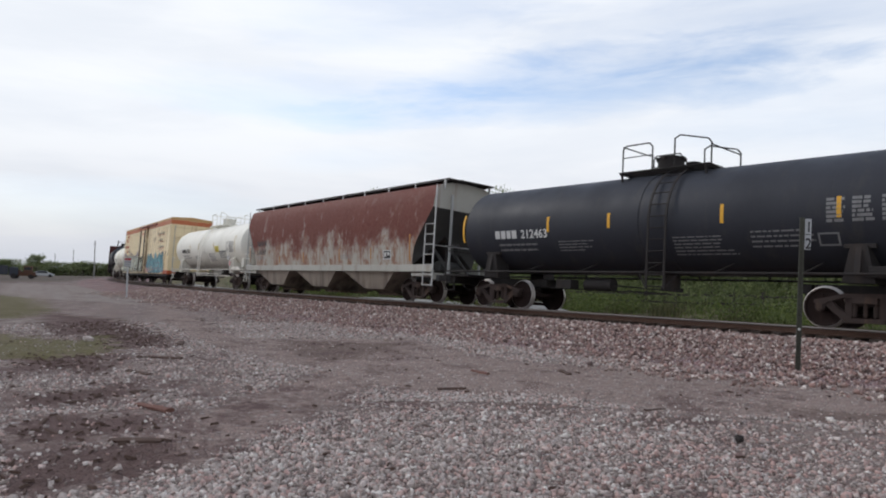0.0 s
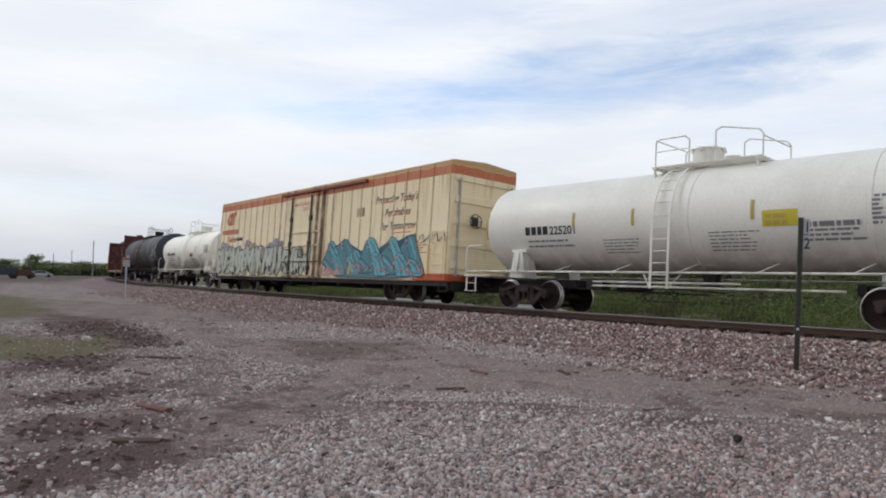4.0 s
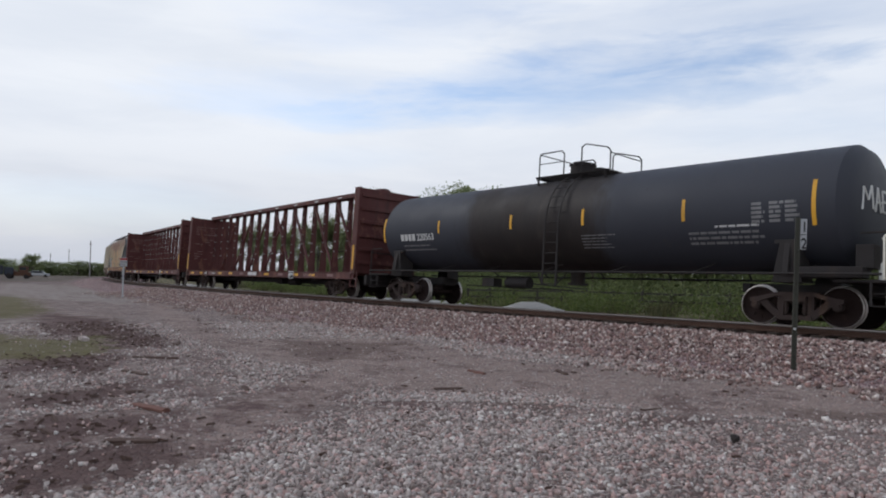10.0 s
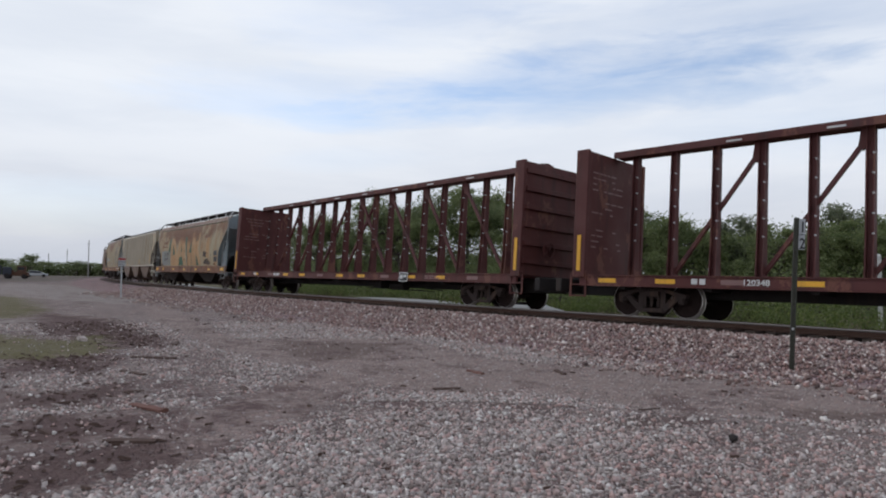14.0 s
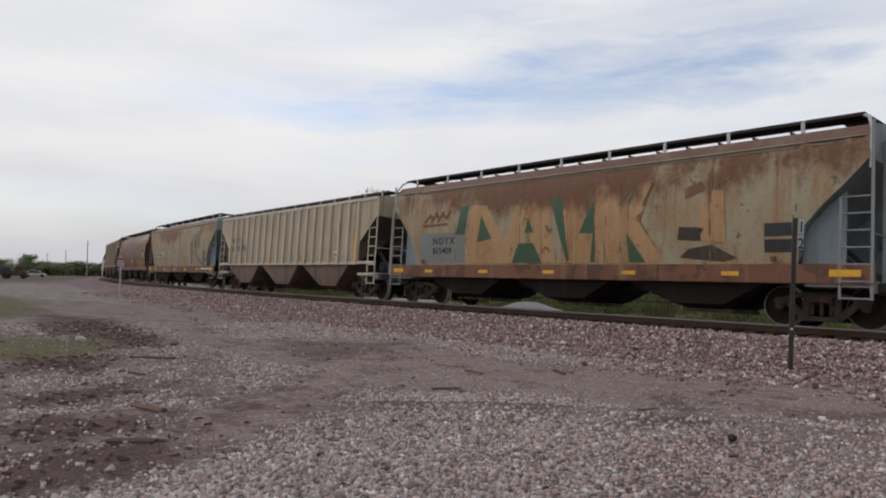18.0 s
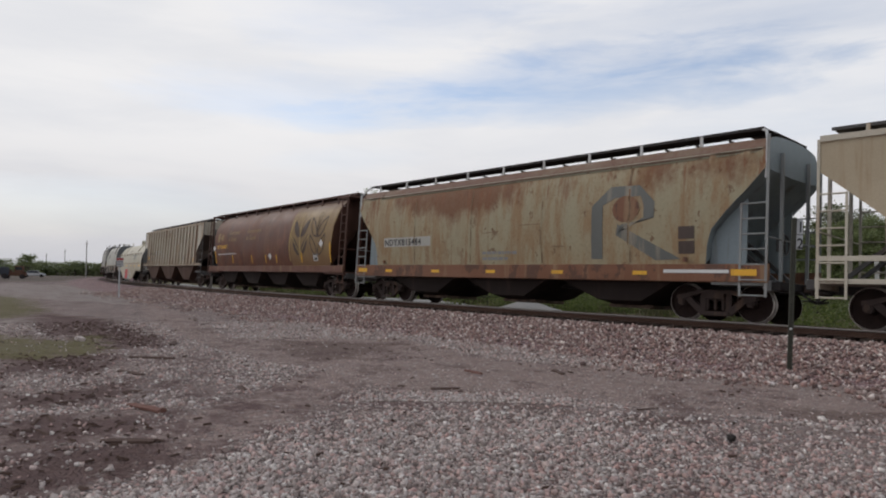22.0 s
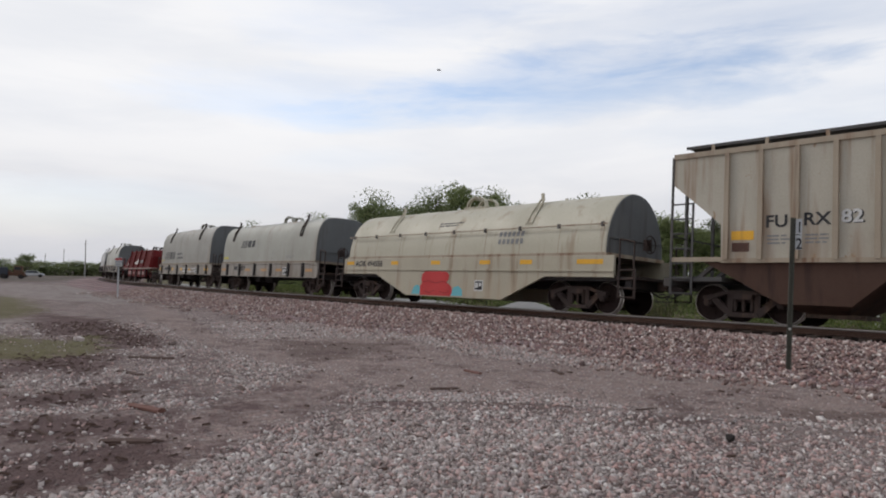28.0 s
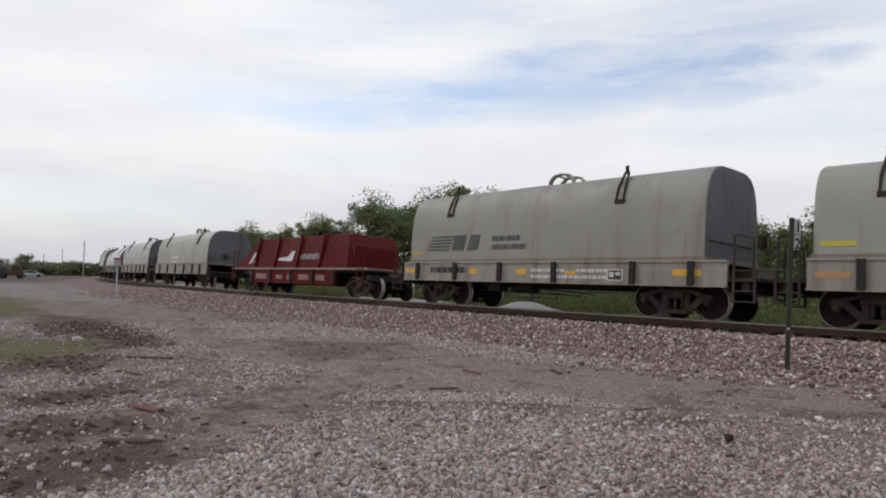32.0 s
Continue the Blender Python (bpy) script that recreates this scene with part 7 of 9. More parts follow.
# second rusting hopper, with a blocky letter
car = long_hopper("grey-green rusting hopper with a dark block letter R", -68.1, -54.65, (1.95, 2.05), GREEN_TAN, -8.3, 8.1)
BROWN_PLATE = paint("brown_plate", (0.065, 0.045, 0.038), (0.12, 0.08, 0.06), 0.5, 0.6)
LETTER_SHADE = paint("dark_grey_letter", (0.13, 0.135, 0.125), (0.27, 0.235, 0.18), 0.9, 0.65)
q = Build()
for pts in (((3.35, 1.6), (3.72, 1.6), (3.72, 3.2), (3.35, 3.2)), ((3.35, 3.2), (3.72, 3.2), (4.1, 3.4), (3.95, 3.75)), ((3.95, 3.75), (4.1, 3.4), (4.9, 3.4), (4.85, 3.72)),
            ((4.85, 3.72), (4.9, 3.4), (5.0, 3.1), (5.32, 3.2)), ((5.32, 3.2), (5.0, 3.1), (5.0, 2.75), (5.3, 2.75)), ((5.3, 2.75), (4.95, 2.75), (4.2, 2.3), (4.3, 2.6)),
            ((4.2, 2.62), (4.15, 2.3), (5.35, 1.55), (6.05, 1.58))):
    shape_on(q, pts, surf2, 0.008)
part("block_letter", q, LETTER_SHADE, car, "large faded dark block letter")
q = Build()
shape_on(q, [(4.45 + 0.42 * cos(2 * pi * i / 14), 3.05 + 0.4 * sin(2 * pi * i / 14)) for i in range(14)], surf2, 0.010)
part("rust_blot", q, SILL_RUST, car)
q = Build()
patch(q, -6.45, -3.65, 2.18, 2.56, surf2, 0.006, 0, 2, 2)
part("number_panel", q, paint("grey_panel", (0.40, 0.39, 0.35), (0.3, 0.22, 0.15), 0.4), car)
lettering(car, "NDYX815484", -6.4, 2.24, 0.36, LETTER_BLACK, lambda x, z: surf2(x, z) - 0.004, label="black wagon number on grey panel", stretch=0.98, space=1.1)
for z in (1.72, 2.12):
    part("placard_plate", patch(Build(), 6.0, 6.42, z, z + 0.34, surf2, 0.010), BROWN_PLATE, car)
part("sill_patch", patch(Build(), 5.6, 7.3, 1.20, 1.29, flat(-1.535), 0.008), LETTER_WHITE, car)
for x, z, w in ((-2.6, 3.05, 0.5), (0.6, 2.75, 0.9), (-1.0, 2.55, 0.7), (1.9, 2.0, 0.5)):
    part("scratch", patch(Build(), x, x + w, z, z + 0.025, surf2, 0.011), SEAM, car)
bars(car, -1.0, 1.9, 1.6, 2, LETTER_GREY, surf2, 0.10, 0.2, 93)


# cylindrical brown hopper
def canada_paint():
    k = Mat("brown_hopper_paint", 0.55, 0, 0.35)
    x, y, z = k.split()
    big, fine = k.noise(0.5, 5, 0.65), k.noise(11, 5, 0.68)
    run_ = k.noise(1.0, 5, 0.65, k.coords((1.5, 1.5, 0.25)))
    c = k.mix(big, (0.068, 0.021, 0.012), (0.142, 0.047, 0.022))
    c = k.mix(k.step(run_, 0.48, 0.64, 0, 0.7), c, (0.15, 0.068, 0.032))
    blot = k.noise(1.5, 7, 0.72, k.coords((1, 1, 0.7), (4, 2, 1)))
    c = k.mix(k.step(blot, 0.52, 0.66, 0, 0.75), c, (0.195, 0.070, 0.029))
    c = k.mix(k.step(k.noise(1.0, 5, 0.7, k.coords((6.5, 6.5, 0.25), (2, 0, 5))), 0.54, 0.64, 0, 0.6), c, (0.052, 0.024, 0.016))
    c = k.mix(k.step(blot, 0.46, 0.34, 0, 0.7), c, (0.045, 0.020, 0.014))
    ed = k.math("ADD", x, k.math("MULTIPLY", k.math("SUBTRACT", z, 2.74), 0.10))
    gold = k.mix(run_, (0.27, 0.185, 0.068), (0.155, 0.086, 0.036))
    gold = k.mix(k.step(z, 2.3, 1.4, 0, 0.6), gold, (0.16, 0.075, 0.035))
    gold = k.mix(k.step(blot, 0.5, 0.66, 0, 0.6), gold, (0.17, 0.095, 0.045))
    c = k.mix(k.step(ed, 3.07, 3.19), c, gold)
    c = k.mix(k.step(z, 3.8, 4.18, 0, 0.75), c, (0.10, 0.045, 0.028))
    c = k.mix(k.step(fine, 0.5, 0.78, 0, 0.45), c, (0.07, 0.032, 0.022))
    k.color(c).rough(k.step(big, 0.3, 0.7, 0.45, 0.65)).bump(big, 0.03, 0.3).bump(fine, 0.004, 0.4)
    return k.m


CANADA = canada_paint()
BROWN_STEEL = paint("brown_steel", (0.085, 0.038, 0.026), (0.05, 0.03, 0.025), 0.6, 0.65)
car, half = wagon("cylindrical_hopper", "rusty brown cylindrical grain hopper with wheat emblem", -85.7, -72.05, 2.0, 2.0, "hopper wagon")
SIDE3 = ((1.35, 1.38), (1.5, 1.44), (2.0, 1.55), (2.5, 1.60), (2.9, 1.61), (3.3, 1.59), (3.8, 1.48), (4.2, 1.30), (4.5, 1.05))
surf3 = lambda x, z: -interp(z, SIDE3)
CUT3 = ((0.0, 4.1), (0.06, 3.3), (0.14, 2.8), (0.22, 2.3), (0.32, 1.8), (0.42, 1.42))
L0, L1 = -7.3, 7.3
part("shell", hopper_body(L0, L1, SIDE3, CUT3, 4.45, 4.72, ((0.0, 3.9), (2.6, 1.35)), 1.3), [CANADA, BROWN_STEEL, BROWN_STEEL], car, smooth=40)
side_sill(car, -8.1, 8.1, 1.12, 1.42, paint("brown_sill", (0.13, 0.055, 0.036), (0.25, 0.17, 0.09), 0.6, 0.65), 1.52)
for xb in (-5.0, -1.75, 1.5, 4.75):
    bay(car, xb - 0.3, 1.3, 0.28, BAY_DARK, 1.6, 0.3, 1.3)
roof_walk(car, -8.25, 8.25, 0.8, 4.86, BROWN_STEEL, np.arange(-6.9, 7.2, 1.5), BROWN_STEEL, 4.55, 1.0, 0.55, 4.92, BROWN_STEEL)
for x, sx_ in ((L0, -1), (L1, 1)):
    q = Build().box(min(x, x + sx_ * 0.95), max(x, x + sx_ * 0.95), -1.45, 1.45, 4.62, 4.72)
    part("roof_overhang", q, BROWN_STEEL, car)
    ex = x + sx_ * 0.75
    for y in (-1.42, -0.7, 0.0, 0.7, 1.42):
        part("end_post", Build().beam((ex, y, 1.1), (ex, y, 4.65), 0.09, 0.07), BROWN_STEEL, car)
    ladder(car, ex - 0.45, ex, -1.44, 0.6, 4.62, 11, BROWN_STEEL)
    ladder(car, ex - 0.45, ex, 1.44, 0.6, 4.62, 11, BROWN_STEEL)
    q = Build().box(min(x - sx_ * 0.8, ex + sx_ * 0.1), max(x - sx_ * 0.8, ex + sx_ * 0.1), -1.5, 1.5, 1.02, 1.14)
    part("end_deck", q, BROWN_STEEL, car)
    rail_of(car, [(ex, -1.4, 2.2), (ex, 1.4, 2.2)], BROWN_STEEL)
brake_wheel(car, L1 + 0.6, -0.4, 2.1, BROWN_STEEL)
underframe(car, -8.2, 8.2, DARK_GREY, 0.78, 1.08)
WHEAT_DARK = paint("wheat_dark", (0.055, 0.033, 0.023), (0.09, 0.05, 0.03), 0.5, 0.6)
WHEAT_GOLD = paint("wheat_gold", (0.37, 0.265, 0.105), (0.25, 0.16, 0.07), 0.5, 0.6)


def leaf(b, x, z, dx, dz, w, surf, off, slot=0, outline=False):
    """A pointed oval leaf from (x, z), dx, dz long."""
    n = Vector((-dz, dx)).normalized() * w
    prof = [(0, 0), (0.15, 0.7), (0.4, 1), (0.7, 0.75), (1, 0)]
    a = [(x + dx * t + n.x * s, z + dz * t + n.y * s) for t, s in prof]
    c = [(x + dx * t - n.x * s * 0.6, z + dz * t - n.y * s * 0.6) for t, s in reversed(prof[1:-1])]
    if outline:
        brush(b, a + c + [a[0]], 0.07, surf, off, slot, 6)
    else:
        shape_on(b, a + c, surf, off, slot)


q, q2, q3 = Build(), Build(), Build()
for z in (1.95, 2.85):
    leaf(q, 4.05, z, -0.72, 1.0, 0.27, surf3, 0.009)
    leaf(q, 4.15, z, 0.72, 1.0, -0.27, surf3, 0.009)
    leaf(q2, 5.75, z, -0.66, 1.0, 0.26, surf3, 0.009, 0, True)
    leaf(q2, 5.85, z, 0.66, 1.0, -0.26, surf3, 0.009, 0, True)
for dx in (-0.2, 0.0, 0.2):
    brush(q3, [(4.1, 3.1), (4.1 + dx, 4.1)], 0.03, surf3, 0.012, 0, 6)
    brush(q2, [(5.8, 3.1), (5.8 + dx, 4.1)], 0.03, surf3, 0.012, 0, 6)
brush(q3, [(4.1, 1.6), (4.1, 3.4)], 0.07, surf3, 0.011, 0, 6)
brush(q3, [(4.1, 2.0), (3.4, 2.8), (3.15, 2.95)], 0.05, surf3, 0.012, 0, 6)
brush(q3, [(4.1, 2.0), (4.8, 2.8), (5.05, 2.95)], 0.05, surf3, 0.012, 0, 6)
for e in ([(3.05, 1.7), (2.98, 2.5), (3.1, 3.2), (3.3, 3.9)],):
    brush(q3, e, 0.10, surf3, 0.008, 0, 6)
part("wheat_leaves", q, WHEAT_DARK, car, "dark painted wheat ear")
part("wheat_outline", q2, WHEAT_DARK, car, "outlined wheat ear")
part("wheat_stalk", q3, WHEAT_GOLD, car)
lettering(car, "Government", -5.0, 3.36, 0.36, GOLD, surf3, label="faded gold lettering", stretch=0.85)
lettering(car, "of Canada", -5.0, 2.95, 0.36, GOLD, surf3, label="faded gold lettering", stretch=0.85)
lettering(car, "Gouvernement", -2.4, 3.36, 0.36, GOLD, surf3, label="faded gold lettering", stretch=0.85)
lettering(car, "du Canada", -2.4, 2.95, 0.36, GOLD, surf3, label="faded gold lettering", stretch=0.85)
q = Build()
patch(q, -6.65, -6.3, 2.95, 3.5, surf3, 0.008, 0, 1, 3)
shape_on(q, [(-5.95 + 0.3 * cos(2 * pi * i / 10) * (1 if i % 2 else 0.6), 3.2 + 0.3 * sin(2 * pi * i / 10) * (1 if i % 2 else 0.6)) for i in range(10)], surf3, 0.008)
part("flag_emblem", q, GOLD, car)
lettering(car, "NDYX 814274", -6.75, 2.52, 0.30, YELLOW, surf3, label="yellow wagon number", stretch=0.92)
bars(car, -6.5, 2.2, 3.0, 1, LETTER_WHITE, surf3, 0.07, 0.1, 95)
frame_sign(car, 5.4, 1.66, 0.42, 0.36, surf3)
for x, h in ((-6.95, 0.8), (-4.3, 0.5), (-1.6, 0.45), (0.2, 0.45), (1.5, 0.45), (4.25, 0.5), (7.0, 0.95)):
    q = Build()
    patch(q, x - 0.045, x + 0.045, 1.58, 1.58 + h, surf3, 0.012, 0, 1, 4)
    part("reflector", q, YELLOW, car)
for x, z in ((0.75, 1.95), (6.2, 2.5), (-7.1, 2.55)):
    q = Build()
    shape_on(q, [(x - 0.2, z), (x, z - 0.2), (x + 0.2, z), (x, z + 0.2)], surf3, 0.012)
    part("placard", q, LETTER_WHITE, car)

# grey-white ribbed hopper
BAY_RUST = paint("rusty_dark_bay", (0.085, 0.050, 0.038), (0.035, 0.024, 0.021), 0.8, 0.8, streak=0.9, spec=0.15)
GREY_RIB = paint("grey_white_hopper", (0.44, 0.405, 0.33), (0.235, 0.13, 0.065), 1.0, 0.6, streak=1.0, chip=(0.30, 0.20, 0.12), chip_amount=0.015, dust=(0.3, 0.24, 0.18), low=1.5)
RUSTY_RIB = paint("rust_edged_ribs", (0.36, 0.30, 0.225), (0.17, 0.085, 0.045), 1.0, 0.7, streak=1.0)
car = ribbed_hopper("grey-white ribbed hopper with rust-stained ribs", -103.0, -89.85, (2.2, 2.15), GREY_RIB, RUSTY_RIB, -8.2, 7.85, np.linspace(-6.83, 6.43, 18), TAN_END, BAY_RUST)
lettering(car, "FU", -5.95, 2.35, 0.42, LETTER_BLACK, surf, label="dark owner's code")
lettering(car, "RX", -5.15, 2.37, 0.42, LETTER_BLACK, surf, label="dark owner's code")
for words, x in (("82", -4.375), ("46", -3.475), ("13", -2.755)):
    lettering(car, words, x, 2.38, 0.43, LETTER_BLACK, lambda a, c: surf(a, c) + 0.003, "number_shade")
lettering(car, "82", -4.40, 2.4, 0.42, LETTER_WHITE, surf, label="white wagon number shaded with black")
lettering(car, "46", -3.5, 2.4, 0.40, LETTER_WHITE, surf)
lettering(car, "13", -2.78, 2.4, 0.40, LETTER_WHITE, surf)
part("reflector", patch(Build(), -6.72, -6.2, 2.05, 2.28, surf), YELLOW, car)
part("reflector", patch(Build(), 6.0, 6.45, 1.7, 2.0, surf), YELLOW, car)
part("placard_plate", patch(Build(), -6.7, -6.3, 1.75, 1.98, surf), BROWN_STEEL, car)
part("placard_plate", patch(Build(), 3.6, 4.0, 1.9, 2.2, surf), LETTER_GREY, car)
for i, x in enumerate((-5.9, -5.1)):
    bars(car, x, 2.15, 0.6, 3, LETTER_GREY, surf, 0.04, 0.09, 97 + i)


# coil wagons
def hood_outline(w, z0, z1, k=2.6, n=20):
    """A rounded hood: flat sides, curved top."""
    out = []
    for i in range(n + 1):
        t = pi * i / n
        cy, cz = cos(t), sin(t)
        out.append((-w * math.copysign(abs(cy) ** (2 / k), cy), z0 + (z1 - z0) * abs(cz) ** (2 / k)))
    return out


def hood_surface(w, z0, z1, k):
    def f(x, z):
        t = min(1.0, max(0.0, (z - z0) / (z1 - z0)))
        return -w * (1 - t ** k) ** (1 / k)
    return f


def lifting_loop(car, x, z, mat, w=0.5):
    """Two bent straps side by side, joined by bars."""
    b = Build()
    pts = [(x + w * u, z + v) for u, v in ((-1.0, -0.06), (-0.88, 0.22), (-0.55, 0.38), (0.0, 0.42), (0.55, 0.38), (0.88, 0.22), (1.0, -0.06))]
    for y in (-0.28, 0.28):
        for p, q in zip(pts, pts[1:]):
            b.beam((p[0], y, p[1]), (q[0], y, q[1]), 0.16, 0.05)
    for u in (-0.3, 0.3):
        b.rod((x + w * u, -0.3, z + 0.36), (x + w * u, 0.3, z + 0.36), 0.035, 8)
    b.box(x - w * 1.15, x + w * 1.15, -0.4, 0.4, z - 0.05, z + 0.03)
    part("lifting_loop", b, mat, car, "steel lifting loop on the hood")


def stacking_post(car, x, z, surf, mat):
    """A forked bracket on the hood's shoulder with a horn above."""
    for sy in (-1, 1):
        b = Build()
        foot, knee = -surf(x, z - 0.85) * sy * 1.015, -surf(x, z - 0.12) * sy * 1.03
        for e in (-0.11, 0.11):
            b.beam((x + e, foot, z - 0.85), (x + e, -surf(x, z - 0.45) * sy * 1.025, z - 0.45), 0.05, 0.05)
            b.beam((x + e, -surf(x, z - 0.45) * sy * 1.025, z - 0.45), (x + e * 0.5, knee, z + 0.06), 0.05, 0.05)
        b.beam((x, knee, z), (x - 0.04, knee * 0.96, z + 0.26), 0.09, 0.07)
        b.box(x - 0.16, x + 0.16, min(foot, foot * 1.01), max(foot, foot * 1.01), z - 0.95, z - 0.82)
        part("stacking_post", b, mat, car)


# shade of the end faces put into a darker, cooler grey, with grimy streaks
HOOD_END = paint("shaded_hood_end", (0.125, 0.132, 0.135), (0.062, 0.055, 0.05), 0.7, 0.7, streak=0.9)
HOOD_LIP = paint("rust_stained_lip", (0.24, 0.19, 0.14), (0.11, 0.07, 0.05), 0.7, 0.7)


def coil_wagon(label, a, b_, over, hood, coat, hood_mat, body, z0, z1, k, fish=False, loops=True, rib_xs=(), w=1.45, hood_z1=None, posts=(-3.9, 3.7), loop_x=0.1):
    """hood: (x0, x1) and z0..z1; body: (x0, x1, low, high)."""
    car, half = wagon("coil_wagon", label, a, b_, over[0], over[1], "coil wagon")
    bx0, bx1, bl, bh = body
    surf = hood_surface(w, z0, z1, k)
    h0, h1 = hood
    out = hood_outline(w, z0, z1, k)
    hood_build = Build().prism(out, h0, h1, 0, False)
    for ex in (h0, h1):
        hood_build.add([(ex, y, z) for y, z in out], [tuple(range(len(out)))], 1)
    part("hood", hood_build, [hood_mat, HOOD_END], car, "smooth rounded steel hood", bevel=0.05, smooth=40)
    part("hood_rim", Build().box(h0 - 0.03, h1 + 0.03, -w - 0.03, w + 0.03, z0 - 0.06, z0 + 0.05), RUSTY_RIB if fish else HOOD_LIP, car)
    # black slab added below the rim for the shadow in the gap
    if not fish:
        part("hood_seat", Build().box(h0 + 0.05, h1 - 0.05, -w + 0.08, w - 0.08, bh - 0.01, z0 - 0.05), BLACK_IRON, car)
    for sy in (-1, 1):
        y0, y1 = sorted((sy * 1.46, sy * 1.38))
        if fish:
            q = Build().plate([(bx0, bh), (bx0, 1.05), (-4.3, 1.05), (-2.3, bl), (2.65, bl), (4.4, 1.05), (bx1, 1.05), (bx1, bh)], y0, y1)
            edges = ((1.36, 1.22, 1.28),)
        else:
            q = Build().box(bx0, bx1, y0, y1, bl, bh)
            edges = ((1.34, bl - 0.03, bl + 0.03), (1.34, bh - 0.06, bh))
        girder = part("side_girder", q, coat, car, bevel=0.01)
        for yi, za, zb in edges:
            part("flange", Build().box(bx0, bx1, min(sy * 1.5, sy * yi), max(sy * 1.5, sy * yi), za, zb), coat, girder)
        for x in rib_xs:
            part("girder_rib", Build().box(x - 0.08, x + 0.08, min(sy * 1.46, sy * 1.54), max(sy * 1.46, sy * 1.54), bl, bh - 0.03), BLACK_IRON if not fish else coat, car)
    q = Build().box(bx0, bx1, -1.36, 1.36, 0.95, 1.1)
    part("floor", q, BLACK_IRON, car)
    for x, sx in ((bx0, -1), (bx1, 1)):
        q = Build().box(min(x, x + sx * 0.75), max(x, x + sx * 0.75), -1.4, 1.4, 1.0, 1.08)
        part("end_deck", q, TRUCK_STEEL, car)
        for sy in (-1, 1):
            ladder(car, x + sx * 0.15, x + sx * 0.65, sy * 1.44, 0.45, 1.3, 4, TRUCK_STEEL)
            rail_of(car, [(x + sx * 0.15, sy * 1.42, 1.08), (x + sx * 0.15, sy * 1.42, 2.2), (x + sx * 0.6, sy * 1.42, 2.1), (x + sx * 0.6, sy * 1.42, 1.08)], TRUCK_STEEL, 0.026)
        part("hood_end_rib", Build().box(min(h0 if sx < 0 else h1, (h0 if sx < 0 else h1) + sx * 0.04), max(h0 if sx < 0 else h1, (h0 if sx < 0 else h1) + sx * 0.04), -w * 0.9, w * 0.9, z0 + 0.5, z0 + 0.56), HOOD_END, car)
    brake_wheel(car, bx1 + 0.45, -0.45, 2.1, TRUCK_STEEL)
    underframe(car, bx0 - 0.5, bx1 + 0.5, BLACK_IRON, 0.7, 1.0)
    brake_gear(car, -1.5, BLACK_IRON, 0.7)
    if loops:
        lifting_loop(car, loop_x, z1 - 0.02, hood_mat)
    for x in posts:
        stacking_post(car, x, z1 - 0.05, surf, hood_mat if fish else TRUCK_STEEL)
    return car, surf


IVORY = paint("ivory_coil_paint", (0.42, 0.38, 0.29), (0.20, 0.13, 0.075), 0.8, 0.55, dust=(0.4, 0.33, 0.24), low=0.3)
IVORY_HOOD = paint("ivory_hood", (0.45, 0.42, 0.325), (0.27, 0.20, 0.125), 0.7, 0.55)
GREY_HOOD = paint("grey_hood", (0.345, 0.34, 0.292), (0.21, 0.165, 0.12), 0.55, 0.5)
GREY_HOOD2 = paint("warm_grey_hood", (0.295, 0.285, 0.25), (0.19, 0.14, 0.10), 0.6, 0.55)
GREY_SILL = paint("grey_side_girder", (0.33, 0.305, 0.265), (0.16, 0.105, 0.075), 0.8, 0.65, dust=(0.2, 0.16, 0.13), low=0.8)
car, surf = coil_wagon("ivory coil wagon with fish-belly sides and red graffiti", -118.5, -107.8, (2.1, 2.2), (-6.35, 6.55), IVORY, IVORY_HOOD, (-6.6, 6.85, 0.22, 1.72), 1.76, 3.78, 2.1, True, True, (), 1.42, None, (-3.7, 3.5))
part("hood_seam", Build().box(-6.36, 6.56, -1.44, -1.405, 2.66, 2.70), RUSTY_RIB, car)
for x in np.arange(-6.0, 6.6, 1.55):
    part("hood_clip", Build().box(x - 0.04, x + 0.04, -1.45, -1.38, 2.60, 2.74), DARK_GREY, car)
    part("hood_seam", patch(Build(), x - 0.014, x + 0.014, 1.80, 2.62, hood_surface(1.42, 1.76, 3.78, 2.1), 0.006), RUSTY_RIB, car)
sd = flat(-1.46)
lettering(car, "AOK 494558", -5.75, 1.38, 0.34, LETTER_BLACK, sd, label="dark owner's code and wagon number", stretch=1.02)
for x, w in ((-6.4, 0.55), (-3.3, 0.45), (-0.9, 0.5), (1.6, 0.5), (3.4, 0.5), (5.6, 0.9)):
    part("reflector", patch(Build(), x, x + w, 1.45, 1.6, sd), YELLOW, car)
for i in range(6):
    x = 2.35 + 0.19 * i
    part("stencil_row", patch(patch(Build(), x, x + 0.12, 2.42, 2.60, hood_surface(1.42, 1.76, 3.78, 2.1), 0.01), x, x + 0.12, 2.16, 2.34, hood_surface(1.42, 1.76, 3.78, 2.1), 0.01), LETTER_GREY, car)
bars(car, -0.9, 3.1, 1.3, 2, LETTER_BLACK, hood_surface(1.42, 1.76, 3.78, 2.1), 0.05, 0.1, 103)
frame_sign(car, 1.4, 0.5, 0.42, 0.38, sd)
G_RED = paint("spray_red", (0.50, 0.035, 0.035), (0.35, 0.03, 0.03), 0.5, 0.55)
G_DARK_RED = paint("spray_dark_red", (0.20, 0.015, 0.02), (0.3, 0.03, 0.03), 0.5, 0.55)
